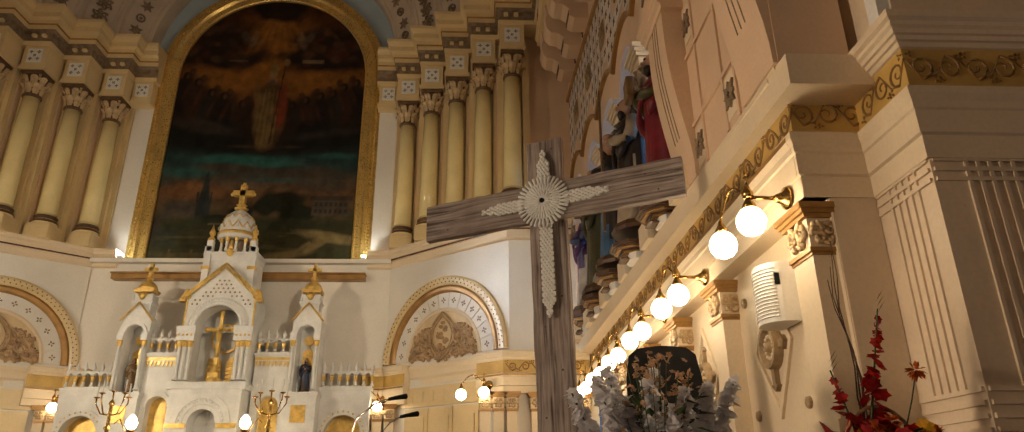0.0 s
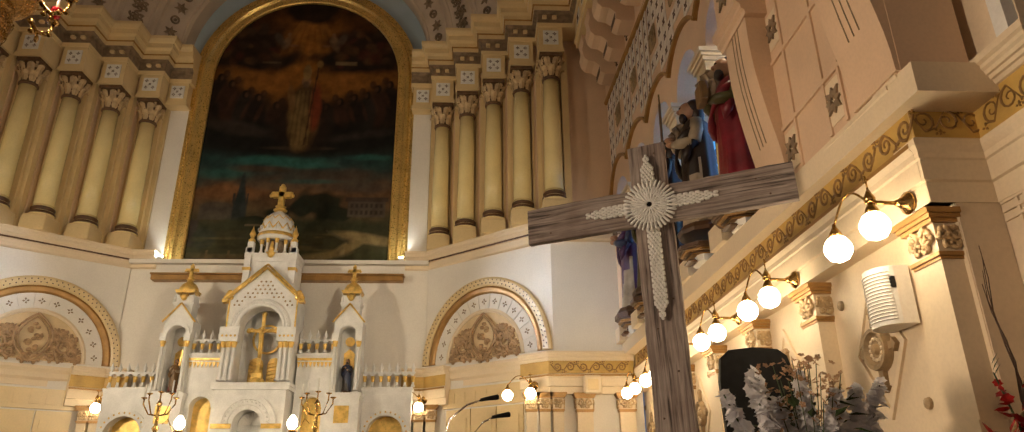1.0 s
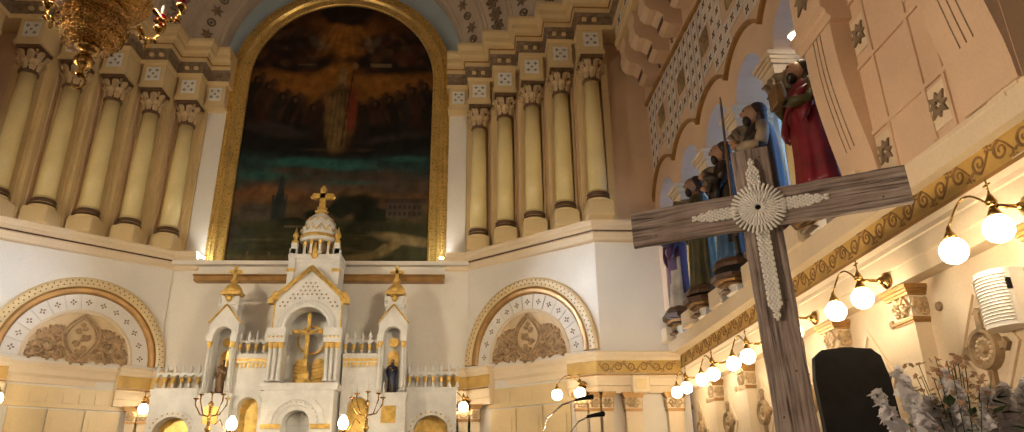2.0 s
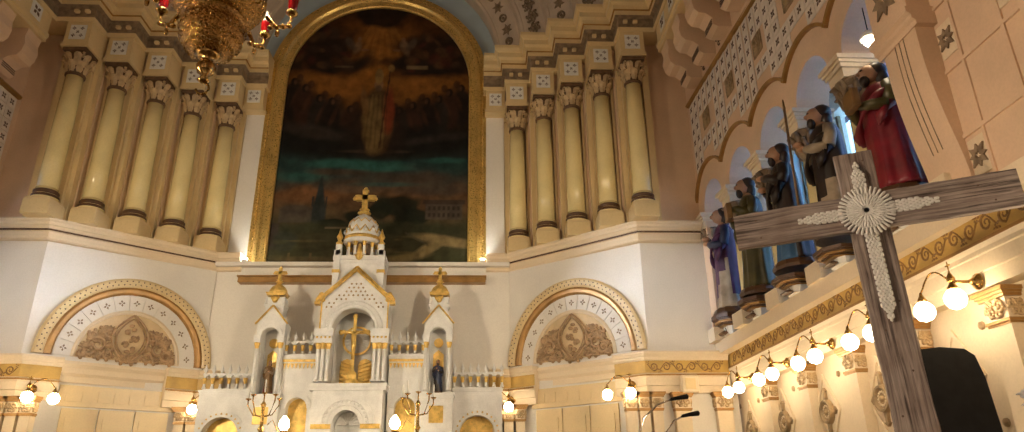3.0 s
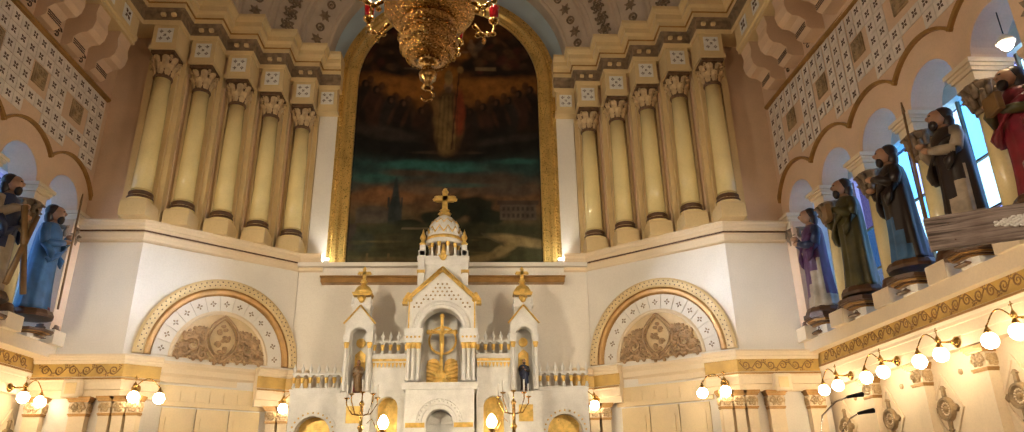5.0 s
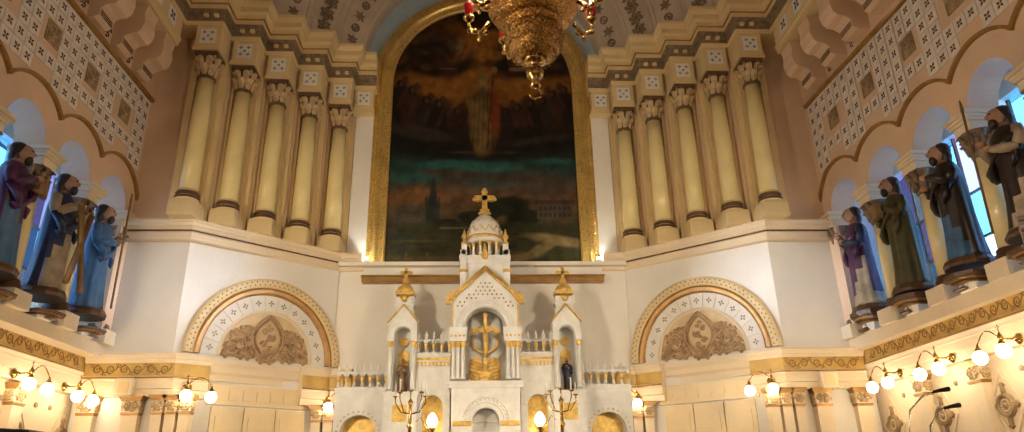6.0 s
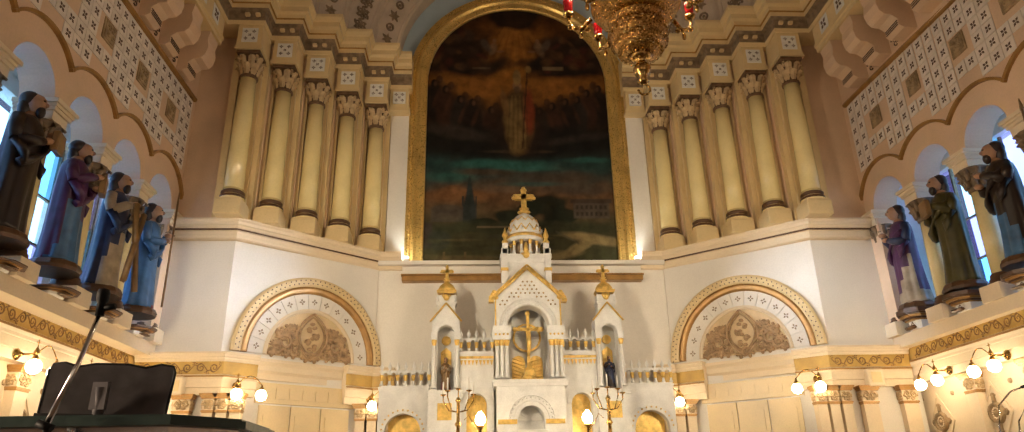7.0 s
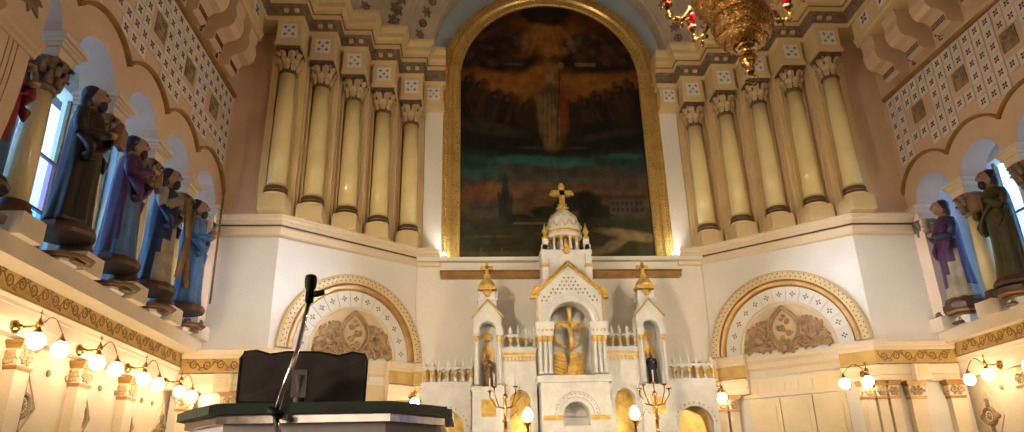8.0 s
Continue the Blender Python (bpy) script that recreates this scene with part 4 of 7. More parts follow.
def lunette(s):
    o, dr = P_A + (P_B - P_A) * 0.5, (P_B - P_A).normalized()
    nr, sh = Vector((dr.y, -dr.x)), -0.02 if s > 0 else -0.13
    pl = lambda u, v, d: Vector((s * (o.x + dr.x * (u + sh) + nr.x * d), o.y + dr.y * (u + sh) + nr.y * d, 4.07 + v * 1.03))
    lun = thing("lunette", pose(0, 0, 0), "round-arched lunette with gilt mouldings and carved scroll relief", "lunette", "apse lunettes")
    bm = arc_ring(B(), [(1.31, 0), (1.31, 0.07), (1.34, 0.09), (1.44, 0.09), (1.48, 0.06), (1.48, 0)], pl, 0, 180, 40)
    for i in range(45):
        a = math.pi * (i + 0.5) / 45
        for rr, q in ((1.36, 0), (1.42, 0.5)):
            a2 = a + q * math.pi / 45
            blob(bm, pl(rr * math.cos(a2), rr * math.sin(a2), 0.095), (0.014, 0.014, 0.014), 1, seg=5, rings=3)
    part("outer_moulding", bm, [BUFF, MARK], lun)
    part("gilt_moulding", arc_ring(B(), [(1.18, 0), (1.18, 0.03), (1.21, 0.065), (1.27, 0.07), (1.31, 0.05), (1.31, 0)], pl, 0, 180, 40), BROWNGOLD, lun, "brown gilt roll moulding")
    for i in range(13):
        a0, a1 = 180 * i / 13 + 0.4, 180 * (i + 1) / 13 - 0.4
        bm = arc_ring(B(), [(0.90, 0), (0.90, 0.018), (1.175, 0.018), (1.175, 0)], pl, a0, a1, 4)
        am = radians((a0 + a1) / 2)
        flower(bm, pl, 1.035 * math.cos(am), 1.035 * math.sin(am), 0.06, 0.019, 1, turn=am)
        part("voussoir_panel", bm, [PALE, TAUPE], lun)
    part("inner_moulding", arc_ring(B(), [(0.83, 0), (0.83, 0.03), (0.86, 0.05), (0.90, 0.03), (0.90, 0)], pl, 0, 180, 32), CREAM, lun)
    pts = [(0.83 * math.cos(math.pi * i / 24), 0.83 * math.sin(math.pi * i / 24)) for i in range(25)]
    part("tympanum", prism(B(), pts, pl, -0.02, 0.008), TYMP, lun)
    bm = B()
    for q in (1, -1):
        arc = []
        for i in range(13):
            t = -1 + 2 * i / 12
            arc.append(pl(q * 0.30 * (1 - t * t), 0.385 + 0.425 * t, 0.05))
        tube(bm, arc, 0.022, 6)
        arc = [pl(q * 0.235 * (1 - (-1 + i / 6) ** 2), 0.385 + 0.36 * (-1 + i / 6), 0.04) for i in range(13)]
        tube(bm, arc, 0.012, 6)
        for (cx, cy, r, st, hd) in ((0.47, 0.22, 0.13, 0, 1), (0.33, 0.40, 0.075, 2, -1), (0.60, 0.13, 0.09, 3, 1), (0.30, 0.08, 0.08, 1, -1), (0.56, 0.36, 0.07, 0.5, -1), (0.44, 0.05, 0.05, 2, 1), (0.43, 0.45, 0.05, 2, 1), (0.68, 0.05, 0.05, 1, -1), (0.08, 0.02, 0.06, 1, 1)):
            spiral(bm, (q * cx * 1.08, cy * 1.1), r * 1.12, 1.6, pl, 0.035, start=st if q > 0 else math.pi - st, hand=hd * q, w=0.030)
            for j in range(5):
                a = st + j * 1.25
                blob(bm, pl(q * 1.08 * (cx + r * 1.1 * math.cos(a)), 1.1 * (cy + r * 1.1 * math.sin(a)), 0.02), (0.036, 0.036, 0.036), seg=6, rings=4)
    for q in (1, -1):
        # leaf fronds fanning out on both sides of the oval
        for cx, cy, n, r in ((0.36, 0.50, 7, 0.15), (0.52, 0.36, 7, 0.17), (0.66, 0.20, 6, 0.14), (0.30, 0.24, 5, 0.11)):
            for j in range(n):
                a = math.pi / 2 - q * (j - (n - 1) / 2) * 0.36 - q * 0.35
                p0, p1, p2 = (q * cx, cy - r * 0.5), (q * cx + r * 0.7 * math.cos(a), cy - r * 0.4 + r * 0.8 * math.sin(a)), (q * cx + r * 1.15 * math.cos(a), cy - r * 0.45 + r * 1.05 * math.sin(a))
                tube(bm, [pl(*p0, 0.012), pl(*p1, 0.04), pl(*p2, 0.022)], [0.012, 0.026, 0.008], 6)
    for i in range(9):
        blob(bm, pl(0.09 * math.sin(i * 2.4) * (1 - abs(i - 4) / 6), 0.10 + 0.065 * i, 0.03), (0.05, 0.03, 0.035), seg=7, rings=5)
    for cx, cy, r, st in ((0.07, 0.28, 0.06, 0), (-0.08, 0.40, 0.06, 2), (0.06, 0.52, 0.05, 4), (-0.05, 0.18, 0.045, 1)):
        spiral(bm, (cx, cy), r, 1.5, pl, 0.03, start=st, w=0.02)
    part("relief", bm, LUNREL, lun, "carved stone-coloured scroll relief with a pointed oval")
    # panelled recess below
    bm = B()
    box_pl = lambda u0, v0, u1, v1, d0, d1, mt=0: prism(bm, [(u0, v0), (u1, v0), (u1, v1), (u0, v1)], pl, d0, d1, mt)
    for u0, u1 in ((-0.86, -0.30), (-0.28, 0.28), (0.30, 0.86)):
        box_pl(u0, -3.3, u1, -0.85, 0.0, 0.03)
        box_pl(u0 + 0.08, -3.2, u1 - 0.08, -1.0, 0.03, 0.045)
    box_pl(-0.95, -0.82, 0.95, -0.48, 0.0, 0.04)
    for i in range(7):
        box_pl(-0.85 + i * 0.25, -0.74, -0.66 + i * 0.25, -0.56, 0.04, 0.05)
    unit("door_panel", bm, BUFF, "cream panelled double door below the lunette", "door", group="apse doors")


for s in (1, -1):
    lunette(s)


# ---- pilasters, medallions and lamps of the lower walls ----
def pilaster(m, w=0.26, n=1):
    """Built against the plane y = 0, standing out towards -y, centred on x."""
    p = thing("wall_pilaster", m, "cream wall pilaster with a gilt carved capital", "pilaster", "wall pilasters")
    for k in range(n):
        x = (k - (n - 1) / 2) * (w + 0.05)
        bm = box(B(), x - w / 2, -0.135, 0.85, x + w / 2, 0.02, 3.0)
        box(bm, x - w / 2 - 0.03, -0.165, 2.02, x + w / 2 + 0.03, 0.018, 2.09)
        box(bm, x - w / 2 - 0.05, -0.185, 0.87, x + w / 2 + 0.05, 0.016, 2.02)
        part("shaft", bm, CREAM, p)
        bm = B()
        box(bm, x - w / 2 - 0.008, -0.143, 3.0, x + w / 2 + 0.008, 0.02, 3.02, 1)
        box(bm, x - w / 2 - 0.018, -0.153, 3.02, x + w / 2 + 0.018, 0.019, 3.045, 1)
        box(bm, x - w / 2 - 0.004, -0.139, 3.045, x + w / 2 + 0.004, 0.018, 3.225, 0)
        box(bm, x - w / 2 - 0.03, -0.165, 3.225, x + w / 2 + 0.03, 0.017, 3.25, 1)
        box(bm, x - w / 2 - 0.045, -0.18, 3.25, x + w / 2 + 0.045, 0.016, 3.275, 1)
        box(bm, x - w / 2 - 0.06, -0.195, 3.275, x + w / 2 + 0.06, 0.015, 3.31, 1)
        for pl, c0, ww in ((lambda u, v, d: Vector((x + u, -0.141 - d, 3.135 + v)), 0.0, w), (lambda u, v, d: Vector((x - w / 2 - 0.006 - d, u, 3.135 + v)), -0.06, 0.15), (lambda u, v, d: Vector((x + w / 2 + 0.006 + d, u, 3.135 + v)), -0.06, 0.15)):
            for q in (1, -1):
                spiral(bm, (c0 + q * ww * 0.27, 0.02), min(0.062, ww * 0.25), 1.5, pl, 0.012, 2, start=1.5, hand=q, w=0.016)
                spiral(bm, (c0 + q * ww * 0.12, -0.04), 0.036, 1.2, pl, 0.012, 2, start=0.5, hand=-q, w=0.013)
                for j in range(5):
                    blob(bm, pl(c0 + q * ww * (0.06 + 0.09 * j), 0.055 * math.sin(j * 2.1 + 1), 0.008), (0.018, 0.018, 0.024), 2, 6, 4)
        part("capital", bm, [CREAM, BROWNGOLD, CAPITAL], p, "capital with carved scrolls between brown fillets")
    return p


def medallion(m):
    """A lozenge panel with a turned rosette, against y = 0."""
    d_ = thing("medallion", m, "brown turned rosette in a pale lozenge panel", "medallion", "wall medallions")
    pl = lambda u, v, d: Vector((u, -d, v))
    bm = B()
    o = [(0, 0.48), (0.33, 0), (0, -0.48), (-0.33, 0)]
    i_ = [(u * 0.86, v * 0.86) for u, v in o]
    for k in range(4):
        j = (k + 1) % 4
        prism(bm, [o[k], o[j], i_[j], i_[k]], pl, -0.01, 0.02)
    part("lozenge", bm, CREAM, d_)
    bm = arc_ring(B(), [(0.004, 0), (0.004, 0.07), (0.03, 0.06), (0.04, 0.03), (0.10, 0.03), (0.12, 0.06), (0.145, 0.06), (0.16, 0.0)], pl, 0, 360, 24)
    for k in range(14):
        a = 2 * math.pi * k / 14
        blob(bm, pl(0.075 * math.cos(a), 0.075 * math.sin(a), 0.035), (0.014, 0.014, 0.014), 1, seg=5, rings=4)
    for k in range(4):
        a = math.pi / 2 * k
        c, s_ = math.cos(a), math.sin(a)
        L = 0.30 if k % 2 else 0.24
        q = [(0.14, 0.03), (L - 0.05, 0.022), (L - 0.04, 0.05), (L, 0.0), (L - 0.04, -0.05), (L - 0.05, -0.022), (0.14, -0.03)]
        prism(bm, [(x * c - y * s_, x * s_ + y * c) for x, y in q], pl, 0, 0.035)
    part("rosette", bm, [RELIEF, CREAM], d_, "brown rosette with four leaf arms")
    for k, (u, v) in enumerate(((0.42, 0.42), (-0.42, 0.42), (0.42, -0.42), (-0.42, -0.42))):
        bm = arc_ring(B(), [(0.004, 0), (0.004, 0.03), (0.035, 0.02), (0.04, 0)], lambda a, b, d: pl(u + a, v + b, d), 0, 360, 10)
        part("button", bm, RELIEF, d_)
    return d_


def wall_lamp(m, q=1):
    """A brass bracket lamp against y = 0 with two opal globes: one on the stem, one on a gooseneck to the side."""
    lp = thing("wall_lamp", m, "brass bracket lamp with two lit white globes on the wall", "wall lamp", "wall lamps")
    rot = Matrix.Rotation(radians(90), 4, "X")
    part("backplate", lathe(B(), [(0.075, 0), (0.07, 0.012), (0.04, 0.03), (0.028, 0.06), (0.016, 0.08)], seg=16, m=rot), BRASS, lp)
    bm = tube(B(), [(0, -0.06, 0), (0, -0.12, 0.0), (0, -0.24, 0)], 0.014)
    tube(bm, [(0, -0.24, 0.10), (0, -0.24, -0.03)], [0.006, 0.022])
    lathe(bm, [(0.012, 0), (0.034, 0.012), (0.036, 0.04), (0.02, 0.07), (0.012, 0.09)], at=(0, -0.24, -0.01), seg=14)
    tube(bm, [(0, -0.24, 0.07), (0, -0.24, 0.18)], 0.006)
    tube(bm, [(-0.03, -0.24, 0.145), (0.03, -0.24, 0.145)], 0.007)
    pts = [(q * (0.02 + 0.36 * t), -0.25 - 0.04 * t, 0.02 + 0.13 * math.sin(math.pi * min(1, t * 1.02)) - 0.03 * t) for t in [i / 12 for i in range(13)]]
    tube(bm, pts, 0.008)
    part("arm", bm, BRASS, lp)
    for x, y, z in ((0, -0.24, 0.0), (q * 0.38, -0.29, -0.02)):
        part("holder", lathe(B(), [(0.034, -0.075), (0.044, -0.07), (0.038, -0.045), (0.018, -0.01), (0.01, 0.02)], at=(x, y, z), seg=14), BRASS, lp)
        g = lathe(B(), [(0.036, 0.085), (0.062, 0.066), (0.084, 0.03), (0.09, 0.0), (0.083, -0.036), (0.058, -0.072), (0.018, -0.09)], at=(x, y, z - 0.155), seg=18)
        part("globe", g, LAMPGLASS, lp, "lit opal glass globe")
    return lp


def wall_m(s, y, z, x=6.68):
    """Pose on the side wall: local -y points into the room."""
    return pose(s * x, y, z, 0, 0, -90 * s)


PIL = {1: (11.41, 10.10, 8.81, 7.53, 6.25, 4.635), -1: (11.25, 9.95, 8.65, 7.35, 6.05, 4.635)}
MED = {1: (12.47, 11.12, 9.775, 8.425, 7.06, 5.543), -1: (12.7, 11.48, 10.19, 8.94, 7.6, 5.543)}
LAMPS = {1: [11.75 - 1.345 * k for k in range(4)] + [6.33, 4.64], -1: [12.25 - 1.315 * k for k in range(6)]}
p0 = m0 = None
kept = {}
for s in (1, -1):
    for k, y in enumerate(PIL[s]):
        mm = wall_m(s, y, 0, 6.855)
        p0 = copy_thing(p0, mm) if p0 else pilaster(mm)
        mm = wall_m(s, LAMPS[s][k], 3.41, 6.685)
        kept[s] = copy_thing(kept[s], mm) if s in kept else wall_lamp(mm, -s)
        mm = wall_m(s, MED[s][k], 2.67, 6.854)
        m0 = copy_thing(m0, mm) if m0 else medallion(mm)
# on the return and oblique walls
for s in (1, -1):
    for x, y, n, turn in ((5.12, 12.76, 3, 0), (2.92, 14.44, 3, 0)):
        mm = pose(s * x, y - 0.02, 0, 0, 0, turn)
        pilaster(mm, 0.17, n)
    copy_thing(p0, pose(s * 5.79, 12.80, 0))
    copy_thing(p0, pose(s * 6.50, 12.80, 0))
    copy_thing(kept[s], pose(s * 4.96, 12.74, 3.44, 0, 0, -20 * s))
    copy_thing(kept[s], pose(s * 3.0, 14.46, 3.42, 0, 0, -20 * s))

# ---- tiles of the side walls ----
def tile_mesh():
    bm = B()
    pl = lambda u, v, d: Vector((-d, u, v))
    prism(bm, [(-0.115, -0.115), (0.115, -0.115), (0.115, 0.115), (-0.115, 0.115)], pl, 0, 0.012, 0)
    flower(bm, pl, 0, 0, 0.07, 0.0125, 1)
    bmesh.ops.recalc_face_normals(bm, faces=bm.faces)
    me = bpy.data.meshes.new("tile")
    bm.to_mesh(me)
    bm.free()
    me.materials.append(TILE)
    me.materials.append(MARK)
    return me


def square_mesh():
    bm = B()
    pl = lambda u, v, d: Vector((-d, u, v))
    for a, d in ((0.17, 0.02), (0.14, 0.035)):
        prism(bm, [(-a, -a), (a, -a), (a, a), (-a, a)], pl, 0, d, 0)
    for k in range(4):
        spiral(bm, (0.07 * math.cos(k * 1.571 + 0.785), 0.07 * math.sin(k * 1.571 + 0.785)), 0.05, 1.2, pl, 0.04, 0, start=k, w=0.014)
    bmesh.ops.recalc_face_normals(bm, faces=bm.faces)
    me = bpy.data.meshes.new("carved_panel")
    bm.to_mesh(me)
    bm.free()
    me.materials.append(RELIEF)
    return me


TM, SM = tile_mesh(), square_mesh()
for s in (1, -1):
    wall = bpy.data.objects["wall_east" if s > 0 else "wall_west"]
    squares = [(11.82 - 1.14 * k, 8.13) for k in range(6)]
    for y, z in squares:
        if y > 5.6:
            ob = new("carved_panel", SM)
            ob.matrix_world = pose(s * (half(s, y) - 0.001), y, z, 0, 0, (-2.3 if y > 9.5 else 0) if s > 0 else 180)
            ob.parent = wall
    rows = int((8.80 - 6.7) / 0.242)
    for r in range(rows + 1):
        z = 8.69 - 0.242 * r
        for k in range(29):
            y = 12.52 - 0.242 * k
            if y < 5.7 or any(abs(y - a) < 0.27 and abs(z - b) < 0.27 for a, b in squares):
                continue
            clear = min((y - (Y0 - BAY * i)) ** 2 + (z - 6.50) ** 2 for i in range(6))
            if clear < (0.82 + 0.19) ** 2:
                continue
            ob = new("tile", TM)
            ob.matrix_world = pose(s * (half(s, y) - 0.001), y, z, 0, 0, (-2.3 if y > 9.5 else 0) if s > 0 else 180)
            ob.parent = wall


# ---- statues on their pedestals ----
def cloth(name, c, trim=None):
    return material(name, c, 0.42, vary=0.2, scale=6.0, fine=30, bump=0.05, second=trim)


SKIN = cloth("painted_skin", (0.50, 0.27, 0.15))
HAIR = cloth("painted_hair", (0.03, 0.015, 0.010))
DK = cloth("dark_brown_cloth", (0.022, 0.011, 0.007))
GRN = cloth("olive_cloth", (0.075, 0.062, 0.014))
PUR = cloth("purple_cloth", (0.075, 0.016, 0.075))
NAVY = cloth("navy_cloth", (0.02, 0.03, 0.08))
SKYB = cloth("light_blue_cloth", (0.045, 0.13, 0.27))
CRM = cloth("cream_cloth", (0.42, 0.33, 0.23))
RED = cloth("crimson_cloth", (0.22, 0.010, 0.022))
TAN = cloth("brown_gold_cloth", (0.22, 0.12, 0.04))


def statue(m, mats, label, seed, beard=True, staff=False, cross=False, book=True):
    """One carved figure: folded robe, mantle, arms, head; mats: under-robe, mantle, sleeve."""
    random.seed(seed)
    bm = B()
    seg, H = 40, 1.66
    ph = [random.uniform(0, 6.28) for _ in range(6)]
    rings = []
    lv = [(0.0, 0.24, 0.20), (0.06, 0.235, 0.195), (0.2, 0.22, 0.185), (0.4, 0.21, 0.175), (0.6, 0.205, 0.17), (0.8, 0.205, 0.168), (0.95, 0.21, 0.165), (1.08, 0.22, 0.16), (1.2, 0.232, 0.152), (1.30, 0.225, 0.135), (1.36, 0.17, 0.105), (1.40, 0.085, 0.075), (1.45, 0.06, 0.06)]
    for z, rx, ry in lv:
        ring = []
        for i in range(seg):
            a = 2 * math.pi * i / seg
            fold = (0.075 * math.sin(7 * a + ph[0] + z * 1.2) + 0.05 * math.sin(11 * a + ph[1] - z * 2) + 0.03 * math.sin(17 * a + ph[2])) * max(0.12, 1 - z / 1.45)
            sway = 0.03 * math.sin(z * 2.2 + ph[3])
            ring.append(bm.verts.new(((rx * (1 + fold)) * math.cos(a) + sway, (ry * (1 + fold)) * math.sin(a), z * H / 1.70)))
        rings.append(ring)
    for j, (a, b) in enumerate(zip(rings, rings[1:])):
        zc = (lv[j][0] + lv[j + 1][0]) / 2
        for i in range(seg):
            f = bm.faces.new((a[i], a[(i + 1) % seg], b[(i + 1) % seg], b[i]))
            f.smooth = True
            ang = 2 * math.pi * i / seg
            lim = 0.16 + 0.42 * math.sin(ang + ph[4]) + (0.2 if math.sin(ang) < 0 else -0.3)
            f.material_index = 4 if zc > 1.38 else 1 if zc > lim else 0
    bm.faces.new(rings[0][::-1]).material_index = 0
    bm.faces.new(rings[-1]).material_index = 4
    k = H / 1.70
    # draped fold across the front
    pts = [(0.22 * math.cos(t), -0.19 * math.sin(t) - 0.02, (1.22 - 0.55 * t / 3.1) * k) for t in [0.2 + 0.28 * i for i in range(10)]]
    tube(bm, pts, [0.035 + 0.02 * math.sin(i) for i in range(10)], 8, 1)
    # arms bent forward
    for q in (1, -1):
        hi = 0.12 if q * math.sin(ph[5]) > 0 else 0.0
        el = (q * 0.235, -0.05, (1.0 + hi * 0.3) * k)
        tube(bm, [(q * 0.19, 0.0, 1.30 * k), (q * 0.23, -0.01, 1.16 * k), el], [0.065, 0.068, 0.066], 10, 2)
        tube(bm, [el, (q * 0.16, -0.18, (1.03 + hi) * k), (q * 0.07, -0.22, (1.07 + hi) * k)], [0.066, 0.06, 0.045], 10, 2)
        tube(bm, [el, (q * 0.22, -0.14, 0.86 * k), (q * 0.2, -0.16, 0.74 * k)], [0.06, 0.055, 0.01], 8, 1)
        blob(bm, (q * 0.05, -0.25, (1.09 + hi) * k), (0.045, 0.06, 0.04), 4)
    # neck, head, hair, beard
    blob(bm, (0, -0.045, 1.565 * k), (0.080, 0.098, 0.118), 4, 14, 10)
    blob(bm, (0, 0.022, 1.605 * k), (0.096, 0.100, 0.108), 3, 14, 10)
    blob(bm, (0, 0.045, 1.50 * k), (0.092, 0.07, 0.13), 3, 12, 8)
    blob(bm, (0, -0.142, 1.56 * k), (0.016, 0.024, 0.03), 4)
    for q in (1, -1):
        blob(bm, (q * 0.034, -0.128, 1.592 * k), (0.022, 0.012, 0.009), 3, 7, 5)
    if beard:
        blob(bm, (0, -0.10, 1.468 * k), (0.056, 0.045, 0.075), 3, 12, 8)
    if book:
        box(bm, -0.02, -0.33, 1.02 * k, 0.18, -0.26, 1.26 * k, 5, 0.01)
    if staff:
        tube(bm, [(-0.12, -0.34, 0.02), (-0.10, -0.33, 1.0), (-0.08, -0.32, 1.72)], 0.014, 8, 5)
        prism(bm, [(-0.03, 0), (0.03, 0), (0.0, 0.16)], lambda u, v, d: Vector((-0.08 + u, -0.32 + d, 1.70 + v)), -0.008, 0.008, 5)
    if cross:
        for x0, x1 in ((-0.25, 0.2), (0.25, -0.2)):
            tube(bm, [(x0, -0.33, 0.05), (x1, -0.30, 1.15)], 0.04, 4, 5)
    # rocky base
    lathe(bm, [(0.27, -0.10), (0.28, -0.06), (0.25, 0.0), (0.22, 0.02)], seg=12, mat=6, smooth=False)
    return unit("statue", bm, [mats[0], mats[1], mats[2], HAIR, SKIN, TAN, DARKBROWN], label, "statue", m, "apostle statues")


